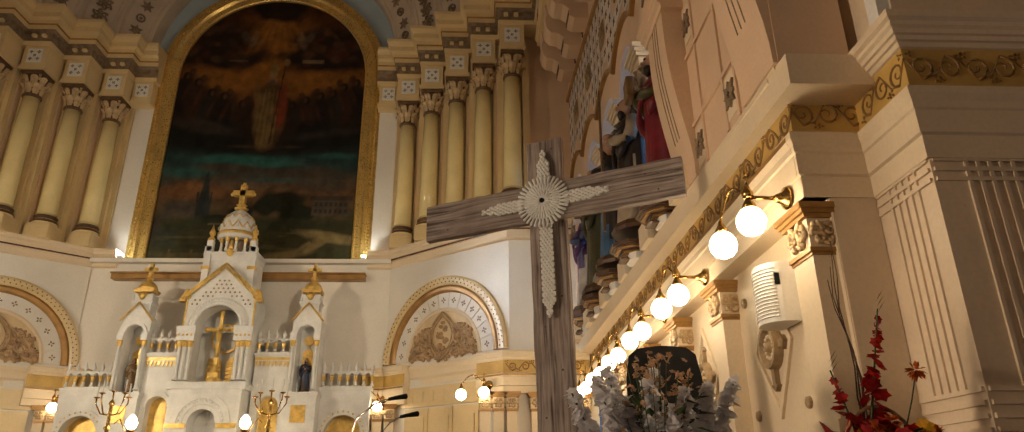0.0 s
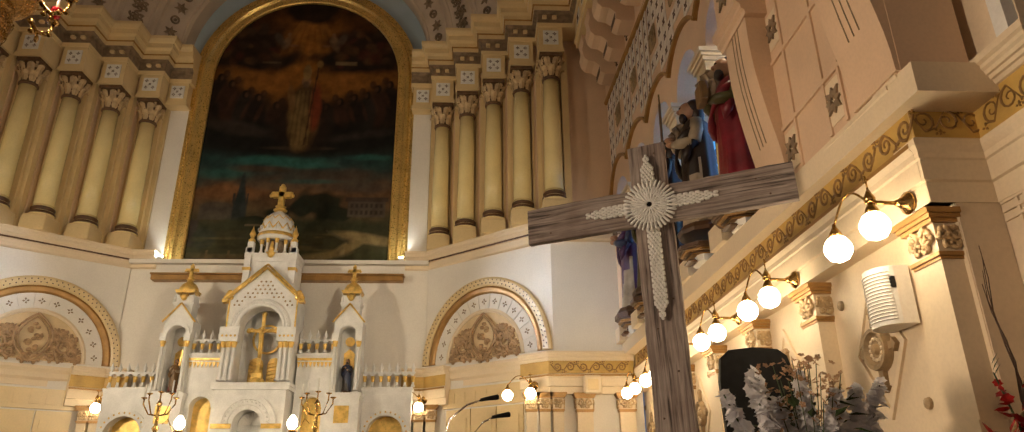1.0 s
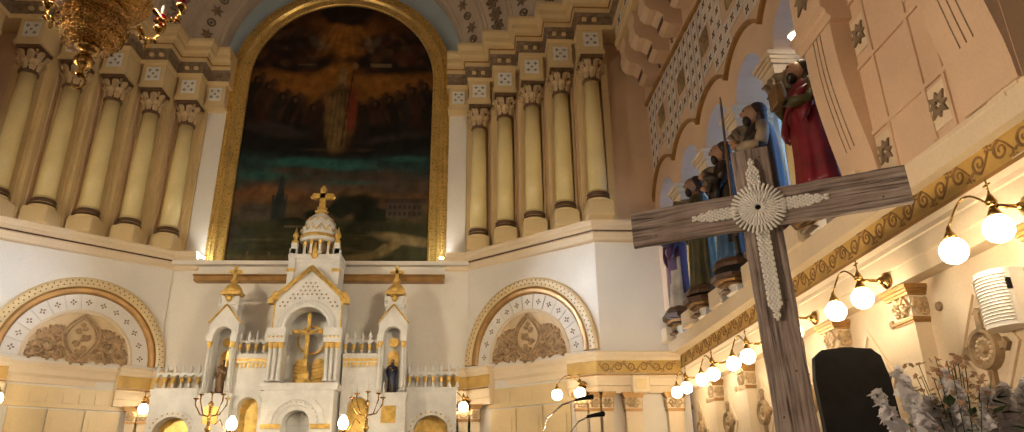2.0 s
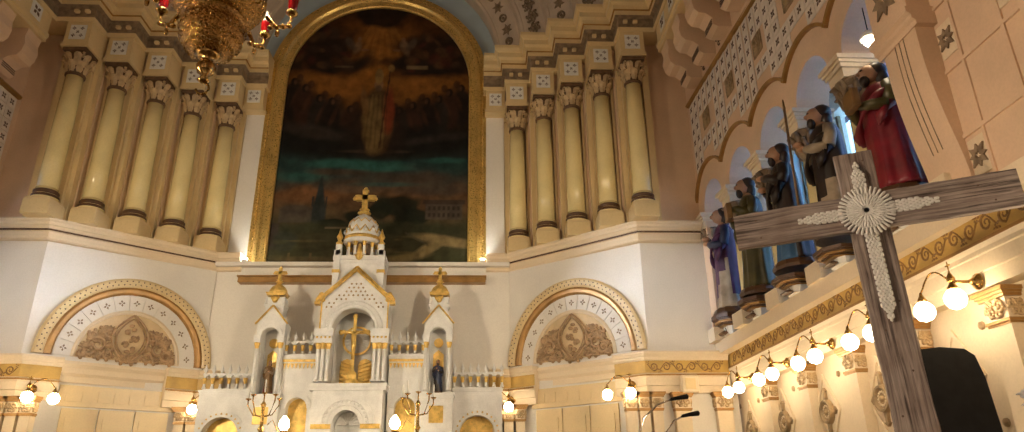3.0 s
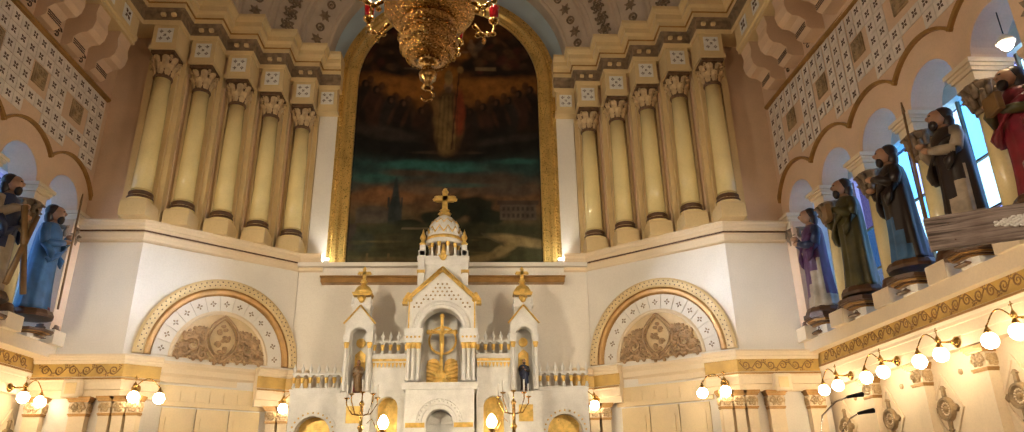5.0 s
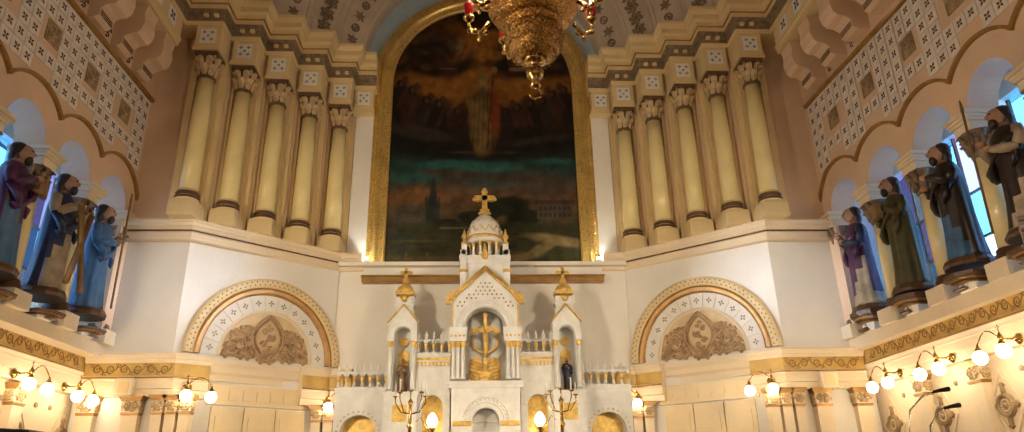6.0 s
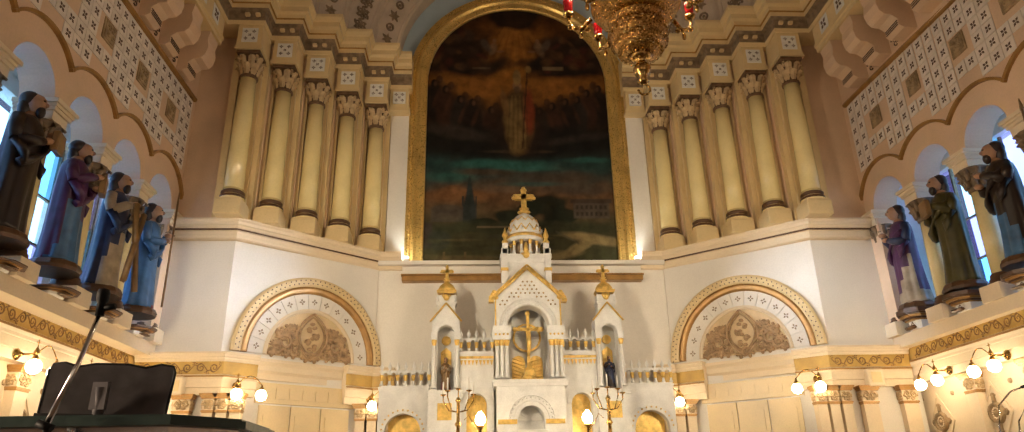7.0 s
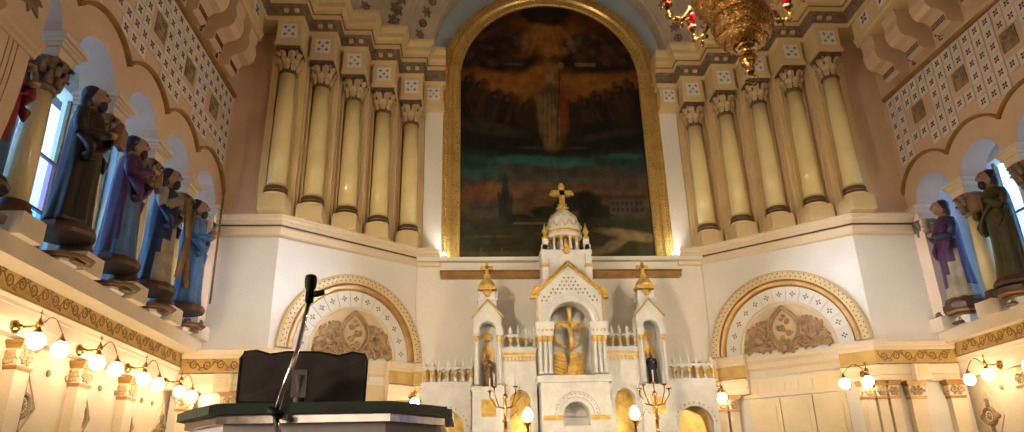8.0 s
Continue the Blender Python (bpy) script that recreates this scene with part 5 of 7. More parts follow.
def pedestal(m):
    p = thing("pedestal", m, "white pedestal with a gilt brown stepped slab on the gallery ledge", "pedestal", "statue pedestals")
    bm = B()
    for e, z0, z1, mt in ((-0.05, 0.17, 0.20, 0), (-0.02, 0.20, 0.235, 1), (0.02, 0.235, 0.285, 0), (0.05, 0.285, 0.31, 1), (0.075, 0.31, 0.40, 1)):
        w = 0.23 + e
        prism(bm, [(-w, 0.22), (-w, -0.14 - e), (-0.12, -0.28 - e), (0.12, -0.28 - e), (w, -0.14 - e), (w, 0.22)], lambda u, v, d: Vector((u, v, d)), z0, z1, mt)
    part("slab", bm, [BROWNGOLD, DARKBROWN], p, "dark brown stepped slab with gilt mouldings")
    bm = B()
    prism(bm, [(-0.17, 0.2), (-0.17, -0.12), (-0.10, -0.17), (0.10, -0.17), (0.17, -0.12), (0.17, 0.2)], lambda u, v, d: Vector((u, v, d)), 0.0, 0.17)
    pl = lambda u, v, d: Vector((u, -0.172 - d, 0.085 + v))
    o, i_ = [(0, 0.075), (0.05, 0), (0, -0.075), (-0.05, 0)], [(0, 0.058), (0.038, 0), (0, -0.058), (-0.038, 0)]
    for k in range(4):
        prism(bm, [o[k], o[(k + 1) % 4], i_[(k + 1) % 4], i_[k]], pl, 0, 0.008, 1)
    part("block", bm, [WHITE, MARK], p)
    part("foot", box(B(), -0.12, -0.27, 0.0, 0.12, -0.174, 0.07, bev=0.025), DARKBROWN, p, "small dark brown foot block")
    return p


ST = {
    1: [((CRM, PUR, NAVY), "statue in purple and navy robes holding a small figure group", 21, False, False, False, False),
        ((GRN, GRN, GRN), "bearded statue in an olive green robe with a brown mantle", 22, True, False, False, True),
        ((SKYB, DK, DK), "statue in a black mantle over a light blue robe", 23, True, False, False, False),
        ((CRM, DK, CRM), "bearded statue in cream robe and dark mantle with a spear", 24, True, True, False, False),
        ((RED, RED, GRN), "bearded statue in a crimson robe with olive sleeves reading a book", 25, True, False, False, True)],
    -1: [((RED, SKYB, SKYB), "statue in light blue cloak and crimson robe with staff", 31, True, True, False, False),
         ((CRM, NAVY, CRM), "bearded statue in navy and cream with a wooden cross", 32, True, False, True, False),
         ((SKYB, PUR, PUR), "bearded statue in purple mantle over pale blue robe", 33, True, False, False, True),
         ((DK, DK, DK), "statue in a heavy dark brown cloak with a book", 34, True, False, False, True),
         ((SKYB, RED, RED), "statue in a red mantle over pale blue robe", 35, True, False, False, False)]}
p1 = None
for s in (1, -1):
    for k, (mats, label, seed, beard, staff, crs, book) in enumerate(ST[s]):
        y, x = ((12.08, 10.82, 9.50, 8.25, 7.10)[k], (6.64, 6.64, 6.64, 6.64, 6.70)[k]) if s > 0 else ((12.04, 10.83, 9.65, 8.47, 7.02)[k], (6.50, 6.50, 6.50, 6.50, 6.62)[k])
        mm = pose(s * x, y, 4.155, 0, 0, -90 * s) @ Matrix.Diagonal((1, 1, 0.82, 1))
        p1 = copy_thing(p1, mm) if p1 else pedestal(mm)
        statue(pose(s * x, y, 4.585, 0, 0, -90 * s - s * (14, 10, 22, 12, 5)[k]) @ Matrix.Diagonal((1.22, 1.20, (1.11, 1.12, 1.08, 1.02 if s > 0 else 1.12, 0.94 if s > 0 else 1.0)[k], 1)), mats, label, seed, beard, staff, crs, book)


# ---- high altar ----
AX = 0.015
altar = thing("high_altar", pose(AX, 0, 0), "tall white and gold carved high altar with turrets and niches", "altar")


def arch_panel(bm, x0, x1, z0, z1, cx, r, zs, zb, y0, y1, mat=0, n=16):
    """A wall panel facing -y with one round-headed opening."""
    pl = lambda u, v, d: Vector((u, d, v))
    prism(bm, [(x0, z0), (cx - r, z0), (cx - r, z1), (x0, z1)], pl, y0, y1, mat)
    prism(bm, [(cx + r, z0), (x1, z0), (x1, z1), (cx + r, z1)], pl, y0, y1, mat)
    if zb > z0:
        prism(bm, [(cx - r, z0), (cx + r, z0), (cx + r, zb), (cx - r, zb)], pl, y0, y1, mat)
    for i in range(n):
        a0, a1 = math.pi * i / n, math.pi * (i + 1) / n
        prism(bm, [(cx + r * math.cos(a0), zs + r * math.sin(a0)), (cx + r * math.cos(a0), z1), (cx + r * math.cos(a1), z1), (cx + r * math.cos(a1), zs + r * math.sin(a1))], pl, y0, y1, mat)
    return bm


def small_column(bm, x, y, z0, z1, r=0.035):
    lathe(bm, [(r * 1.5, z0), (r * 1.5, z0 + 0.03), (r * 1.1, z0 + 0.05), (r, z0 + 0.07), (r * 0.92, z1 - 0.12), (r * 1.1, z1 - 0.11)], at=(x, y, 0), seg=12)
    lathe(bm, [(r, z1 - 0.115), (r * 1.2, z1 - 0.09), (r * 1.7, z1 - 0.03), (r * 1.7, z1)], at=(x, y, 0), seg=12, mat=1)
    return bm


def ledge(bm, x0, x1, y0, y1, z0, z1, out=0.03, mat=0):
    box(bm, x0 - out, y0 - out, (z0 + z1) / 2, x1 + out, y1, z1, mat)
    box(bm, x0 - out * 0.5, y0 - out * 0.5, z0, x1 + out * 0.5, y1, (z0 + z1) / 2, mat)


def finial(bm, x, y, z, h, mat=0):
    lathe(bm, [(h * 0.12, z), (h * 0.2, z + h * 0.15), (h * 0.08, z + h * 0.3), (h * 0.18, z + h * 0.5), (h * 0.06, z + h * 0.8), (h * 0.01, z + h)], at=(x, y, 0), seg=8, mat=mat)


def gold_cross(bm, x, y, z, h, mat=0):
    t = h * 0.10
    for (u0, u1, v0, v1) in ((-t, t, 0.25 * h, h), (-0.34 * h, 0.34 * h, 0.58 * h, 0.58 * h + 2 * t)):
        box(bm, x + u0, y - t, z + v0, x + u1, y + t, z + v1, mat)
    for du, dv in ((0, h), (-0.34 * h, 0.68 * h), (0.34 * h, 0.68 * h)):
        for k in range(3):
            a = k * 2.09 + 1.57
            blob(bm, (x + du + 0.06 * h * math.cos(a), y, z + dv + 0.06 * h * math.sin(a)), (0.08 * h, 0.07 * h, 0.08 * h), mat, 6, 4)
    lathe(bm, [(0.2 * h, z), (0.26 * h, z + 0.06 * h), (0.12 * h, z + 0.14 * h), (0.2 * h, z + 0.2 * h), (0.05 * h, z + 0.28 * h)], at=(x, y, 0), seg=10, mat=mat)


# middle tabernacle
bm = arch_panel(B(), -0.62, 0.62, 3.62, 5.18, 0, 0.40, 4.63, 3.62, 13.72, 14.05)
box(bm, -0.62, 14.30, 3.62, 0.62, 14.36, 5.18)
box(bm, -0.62, 14.05, 3.62, -0.50, 14.30, 5.18)
box(bm, 0.50, 14.05, 3.62, 0.62, 14.30, 5.18)
prism(bm, [(-0.62, 5.18), (0.62, 5.18), (0, 5.76)], lambda u, v, d: Vector((u, d, v)), 13.72, 14.36)
part("niche_body", bm, MARBLE, altar)
bm = arc_ring(B(), [(0.40, 13.70), (0.40, 13.66), (0.44, 13.64), (0.47, 13.66), (0.52, 13.66), (0.55, 13.70)], lambda u, v, d: Vector((u, d, 4.63 + v)), 0, 180, 28)
for i in range(26):
    a = math.pi * (i + 0.5) / 26
    blob(bm, (0.495 * math.cos(a), 13.655, 4.63 + 0.495 * math.sin(a)), (0.02, 0.015, 0.02), seg=6, rings=4)
part("arch_moulding", bm, MARBLE, altar)
bm = B()
for i in range(-6, 7):
    for j in range(9):
        x, z = i * 0.088 + (0.044 if j % 2 else 0), 5.06 + j * 0.075
        if abs(x) < 0.62 - (z - 5.12) * 1.07 - 0.10 and abs(x) < 0.56 and math.hypot(x, z - 4.63) > 0.60:
            blob(bm, (x, 13.717, z), (0.02, 0.012, 0.02), seg=6, rings=4)
part("gable_diaper", bm, RELIEF, altar, "fine dotted relief on the gable")
bm = B()
for q in (1, -1):
    d = Vector((-q * 0.70, 0, 0.62)).normalized()
    a = Vector((q * 0.70, 13.68, 5.14))
    tube(bm, [a, (0, 13.68, 5.78)], 0.028, 6)
    tube(bm, [a + Vector((0, 0.03, 0.06)), (0, 13.71, 5.85)], 0.022, 6)
    box(bm, q * 0.62 - 0.012, 13.70, 4.30, q * 0.62 + 0.012, 13.73, 5.15)
    box(bm, q * 0.70 - 0.05, 13.66, 5.10, q * 0.70 + 0.05, 13.8, 5.16)
    for k in range(4):
        blob(bm, (q * (0.70 - 0.03 * k), 13.72, 5.2 + 0.05 * (k % 3)), (0.05, 0.04, 0.05), seg=7, rings=5)
part("gable_edge", bm, GOLD, altar, "gilt gable edge and crockets")
for q in (1, -1):
    for k in range(3):
        bm = small_column(B(), q * (0.42 + 0.09 * k), 13.66 - 0.02 * (k % 2), 3.66, 4.36, 0.034)
        part("colonnette", bm, [MARBLE, GOLD], altar)
    bm = B()
    ledge(bm, min(q * 0.36, q * 0.66), max(q * 0.36, q * 0.66), 13.60, 13.75, 4.36, 4.62, 0.02)
    for k in range(4):
        blob(bm, (q * (0.40 + 0.075 * k), 13.585, 4.46), (0.022, 0.012, 0.022), 1, 6, 4)
    part("impost_block", bm, [MARBLE, GOLD], altar)
bm = B()
for q in (1, -1):
    arch = [(q * 0.04, 3.66), (q * 0.30, 3.66), (q * 0.30, 4.05)] + [(q * (0.17 + 0.13 * math.cos(t)), 4.05 + 0.13 * math.sin(t)) for t in (0.5, 1.0, 1.57, 2.1, 2.6)] + [(q * 0.04, 4.05)]
    prism(bm, arch, lambda u, v, d: Vector((u, d, v)), 14.27, 14.30)
    for k in range(6):
        tube(bm, [(q * 0.05, 14.26, 3.70 + 0.07 * k), (q * 0.29, 14.26, 3.78 + 0.07 * k)], 0.010, 5)
part("niche_panel", bm, GOLD, altar, "gilt ribbed niche panels")
bm = B()
pl = lambda u, v, d: Vector((u, 14.25 - d, 4.52 + v))
arc_ring(bm, [(0.24, 0), (0.24, 0.03), (0.28, 0.03), (0.28, 0)], pl, 0, 360, 28)
for k in range(24):
    a = 2 * math.pi * k / 24
    c, s_ = math.cos(a), math.sin(a)
    prism(bm, [(x * c - y * s_, x * s_ + y * c) for x, y in ((0.1, 0.008), (0.25, 0.022), (0.25, -0.022), (0.1, -0.008))], pl, 0, 0.02, 1)
part("glory", bm, [GOLD, MARBLE], altar, "round rayed halo in the niche")
# crucifix in the niche, plain
bm = B()
box(bm, -0.028, 13.86, 3.95, 0.028, 13.90, 4.90)
box(bm, -0.24, 13.86, 4.58, 0.24, 13.90, 4.64)
for du, dv in ((0, 4.92), (-0.25, 4.61), (0.25, 4.61)):
    blob(bm, (du, 13.88, dv), (0.05, 0.03, 0.05), seg=8, rings=5)
tube(bm, [(0, 13.83, 4.10), (0.01, 13.82, 4.35), (0, 13.82, 4.55)], [0.025, 0.045, 0.05], 8)
tube(bm, [(-0.2, 13.83, 4.64), (0, 13.82, 4.55), (0.2, 13.83, 4.64)], 0.018, 6)
blob(bm, (0.01, 13.81, 4.64), (0.035, 0.035, 0.045))
lathe(bm, [(0.14, 3.64), (0.14, 3.70), (0.07, 3.76), (0.09, 3.84), (0.04, 3.90), (0.035, 3.97)], at=(0, 13.88, 0), seg=12)
box(bm, -0.09, 13.80, 3.70, 0.09, 13.92, 3.82)
cru = part("crucifix", bm, GOLD, altar, "gilt crucifix on a moulded foot")

# upper stage, dome and cross
bm = B()
box(bm, -0.48, 13.86, 5.18, 0.48, 14.36, 5.95)
ledge(bm, -0.48, 0.48, 13.86, 14.36, 5.95, 6.12, 0.03)
for q in (1, -1):
    box(bm, q * 0.43 - 0.06, 13.80, 5.5, q * 0.43 + 0.06, 13.92, 6.22)
    box(bm, q * 0.41 - 0.055, 13.80, 6.12, q * 0.41 + 0.055, 13.91, 6.34)
    finial(bm, q * 0.41, 13.855, 6.32, 0.36, 1)
    box(bm, q * 0.43 - 0.075, 13.78, 5.76, q * 0.43 + 0.075, 13.93, 5.82, 1)
part("upper_stage", bm, [MARBLE, GOLD], altar)
bm = B()
for k in range(10):
    a = 2 * math.pi * k / 10
    small_column(bm, 0.28 * math.cos(a), 14.06 + 0.28 * math.sin(a), 6.12, 6.42, 0.025)
part("lantern_columns", bm, [MARBLE, GOLD], altar)
part("lantern_core", lathe(B(), [(0.2, 6.12), (0.2, 6.46)], at=(0, 14.06, 0), seg=14), TAUPE, altar)
bm = lathe(B(), [(0.33, 6.40), (0.37, 6.44), (0.37, 6.47)], at=(0, 14.06, 0), seg=28)
lathe(bm, [(0.365, 6.47), (0.375, 6.50), (0.36, 6.54)], at=(0, 14.06, 0), seg=28, mat=1)
lathe(bm, [(0.345, 6.54), (0.345, 6.60), (0.33, 6.64), (0.325, 6.70), (0.29, 6.82), (0.23, 6.92), (0.15, 7.0), (0.06, 7.05), (0.04, 7.08)], at=(0, 14.06, 0), seg=28)
for k in range(12):
    a0, a1, am = (2 * math.pi * (k + q) / 12 for q in (0, 1, 0.5))
    p_ = lambda a, r, z: (r * math.cos(a), 14.06 + r * math.sin(a), z)
    tube(bm, [p_(a0, 0.345, 6.60), p_(am, 0.325, 6.74), p_(a1, 0.345, 6.60)], 0.014, 5, 1)
    tube(bm, [p_(a0, 0.30, 6.82), p_(am, 0.25, 6.91), p_(a1, 0.30, 6.82)], 0.009, 5, 1)
    blob(bm, p_(am, 0.345, 6.64), (0.035, 0.035, 0.05), 0, 7, 5)
dome = part("dome", bm, [MARBLE, GOLD], altar, "white ribbed dome with gilt zigzag bands")
bm = B()
gold_cross(bm, 0, 14.06, 7.06, 0.54)
part("cross", bm, GOLD, dome)
bm = B()
blob(bm, (0, 13.79, 6.1), (0.07, 0.05, 0.09))
tube(bm, [(0, 13.82, 6.1), (0, 13.8, 6.35)], [0.07, 0.02], 8)
for q in (1, -1):
    tube(bm, [(q * 0.03, 13.8, 6.08), (q * 0.11, 13.8, 6.16), (q * 0.09, 13.8, 6.26)], [0.03, 0.025, 0.01], 6)
part("ornament", bm, GOLD, altar, "gilt carved ornament before the lantern")

# side turrets
for q in (1, -1):
    x = q * 1.565
    bm = arch_panel(B(), x - 0.26, x + 0.26, 3.48, 4.80, x, 0.16, 4.55, 3.48, 13.92, 14.1)
    box(bm, x - 0.26, 14.24, 3.48, x + 0.26, 14.3, 4.8)
    box(bm, x - 0.26, 14.1, 3.48, x - 0.17, 14.24, 4.8)
    box(bm, x + 0.17, 14.1, 3.48, x + 0.26, 14.24, 4.8)
    prism(bm, [(x - 0.26, 4.8), (x + 0.26, 4.8), (x, 5.12)], lambda u, v, d: Vector((u, d, v)), 13.92, 14.3)
    tur = part("turret", bm, MARBLE, altar, "white side turret with a round-headed niche")
    bm = arc_ring(B(), [(0.17, 13.925), (0.17, 13.89), (0.23, 13.89), (0.23, 13.925)], lambda u, v, d: Vector((x + u, d, 4.55 + v)), 0, 180, 18)
    for e in (1, -1):
        small_column(bm, x + e * 0.215, 13.88, 3.52, 4.42, 0.03)
        ledge(bm, x + e * 0.215 - 0.05, x + e * 0.215 + 0.05, 13.84, 13.93, 4.42, 4.56, 0.012)
    part("niche_order", bm, [MARBLE, GOLD], tur)
    bm = B()
    for e in (1, -1):
        tube(bm, [(x + e * 0.30, 13.89, 4.78), (x, 13.89, 5.14)], 0.018, 6)
    part("gilt_gable_edge", bm, GOLD, tur)
    bm = prism(B(), [(x - 0.10, 3.95), (x + 0.10, 3.95), (x + 0.10, 4.25), (x, 4.34), (x - 0.10, 4.25)], lambda u, v, d: Vector((u, d, v)), 14.22, 14.24)
    part("gilt_panel", bm, GOLD, tur)
    bm = arc_ring(B(), [(0.004, 14.2), (0.004, 14.235), (0.09, 14.235), (0.09, 14.2)], lambda u, v, d: Vector((x + u, d, 4.47 + v)), 0, 360, 16)
    part("gilt_disc", bm, GOLD, tur)
    bm = B()
    box(bm, x - 0.17, 13.98, 4.85, x + 0.17, 14.26, 5.32)
    ledge(bm, x - 0.17, x + 0.17, 13.98, 14.26, 5.12, 5.18, 0.03)
    ledge(bm, x - 0.16, x + 0.16, 13.98, 14.26, 5.36, 5.42, 0.03, 1)
    lathe(bm, [(0.18, 5.42), (0.17, 5.48), (0.13, 5.55), (0.06, 5.60), (0.04, 5.66)], at=(x, 14.12, 0), seg=16, mat=1)
    blob(bm, (x, 13.95, 5.27), (0.06, 0.04, 0.07), 1)
    for e in (1, -1):
        tube(bm, [(x + e * 0.02, 13.95, 5.24), (x + e * 0.07, 13.95, 5.30), (x + e * 0.05, 13.95, 5.36)], [0.025, 0.02, 0.01], 6, 1)
        finial(bm, x + e * 0.17, 13.98, 5.18, 0.17, 0)
    gold_cross(bm, x, 14.12, 5.64, 0.30, 1)
    part("turret_top", bm, [MARBLE, GOLD], tur)
    bm = B()
    ledge(bm, x - 0.30, x + 0.30, 13.84, 14.3, 3.38, 3.48, 0.03)
    box(bm, x - 0.30, 13.84, 0.85, x + 0.30, 14.3, 3.38)
    prism(bm, [(x - 0.13, 2.95), (x + 0.13, 2.95), (x + 0.13, 3.25), (x - 0.13, 3.25)], lambda u, v, d: Vector((u, d, v)), 13.825, 13.85, 1)
    part("turret_base", bm, [MARBLE, GOLD], altar)
    # links with gilt frieze and small arcade
    x0, x1 = sorted((q * 0.66, q * 1.30))
    bm = arch_panel(B(), x0, x1, 0.85, 3.98, (x0 + x1) / 2, 0.19, 3.24, 0.86, 14.0, 14.2)
    ledge(bm, x0, x1, 13.98, 14.2, 4.14, 4.20, 0.02)
    part("link_wall", bm, MARBLE, altar)
    bm = box(B(), x0, 13.985, 3.98, x1, 14.2, 4.14, 1)
    box(bm, x0, 13.97, 4.08, x1, 13.985, 4.125)
    for k in range(9):
        xx = x0 + (x1 - x0) * (k + 0.5) / 9
        prism(bm, [(xx - 0.03, 4.05), (xx + 0.03, 4.05), (xx, 3.95)], lambda u, v, d: Vector((u, d, v)), 13.965, 13.985)
    part("link_frieze", bm, [GOLD, MARBLE], altar, "gilt toothed frieze")
    bm = B()
    xc = (x0 + x1) / 2
    prism(bm, [(xc - 0.19, 0.86), (xc + 0.19, 0.86), (xc + 0.19, 3.43), (xc - 0.19, 3.43)], lambda u, v, d: Vector((u, d, v)), 14.18, 14.21)
    part("gold_niche", bm, GOLD, altar, "gilt back of the round-headed side niche")
    bm = arc_ring(B(), [(0.19, 13.995), (0.19, 13.96), (0.27, 13.96), (0.27, 13.995)], lambda u, v, d: Vector((xc + u, d, 3.24 + v)), 0, 180, 20)
    part("niche_arch", bm, MARBLE, altar)


def arcade(name, x0, x1, z, n, y, label, h=0.30):
    """A little open arcade of colonnettes and pointed finials."""
    th = thing(name, pose(AX, y, z), label, "balustrade", "altar arcades")
    w = (x1 - x0) / n
    bm = B()
    box(bm, x0, -0.04, 0, x1, 0.06, 0.03)
    part("rail", bm, MARBLE, th)
    for i in range(n + 1):
        part("colonnette", small_column(B(), x0 + i * w, 0, 0.03, h * 0.68, 0.023), [MARBLE, GOLD], th)
    for i in range(n):
        cx = x0 + (i + 0.5) * w
        bm = arc_ring(B(), [(w * 0.30, -0.04), (w * 0.30, 0.04), (w * 0.58, 0.04), (w * 0.58, -0.04)], lambda u, v, d: Vector((cx + u, d, h * 0.68 + v)), 0, 180, 12)
        part("arch", bm, MARBLE, th)
    for i in range(n + 1):
        bm = B()
        finial(bm, x0 + i * w, 0, h * 0.68 + w * 0.25, 0.22)
        blob(bm, (x0 + i * w, 0, h * 0.68 + w * 0.3 + 0.15), (0.018, 0.018, 0.025), 1, 6, 4)
        part("finial", bm, [MARBLE, GOLD], th)


for q in (1, -1):
    x0, x1 = sorted((q * 0.68, q * 1.28))
    arcade("balustrade", x0, x1, 4.20, 4, 14.06, "white arcaded balustrade between the altar turrets")
    x0, x1 = sorted((q * 1.88, q * 2.78))
    arcade("balustrade", x0, x1, 3.60, 6, 14.25, "white arcaded balustrade beside the altar", 0.34)
    bm = arch_panel(B(), q * 2.33 - 0.46, q * 2.33 + 0.46, 0.85, 3.54, q * 2.33, 0.33, 2.78, 0.86, 14.15, 14.4)
    wing = unit("altar_wing", bm, MARBLE, "white side wall of the altar with an arched gilt panel", "altar wing", group="altar wings")
    bm = B()
    ledge(bm, q * 2.33 - 0.46, q * 2.33 + 0.46, 14.145, 14.4, 3.54, 3.60, 0.02)
    part("ledge", bm, MARBLE, wing)
    bm = arc_ring(B(), [(0.33, 14.148), (0.33, 14.12), (0.45, 14.12), (0.45, 14.148)], lambda u, v, d: Vector((q * 2.33 + u, d, 2.78 + v)), 0, 180, 20)
    part("arch_moulding", bm, MARBLE, wing)
    bm = B()
    for k in range(13):
        a = math.pi * (k + 0.5) / 13
        blob(bm, (q * 2.33 + 0.39 * math.cos(a), 14.115, 2.78 + 0.39 * math.sin(a)), (0.018, 0.012, 0.018), seg=6, rings=4)
    part("beading", bm, GOLD, wing)
    part("panel", box(B(), q * 2.33 - 0.33, 14.36, 0.86, q * 2.33 + 0.33, 14.39, 3.11), GOLD, wing, "gilt arched panel")
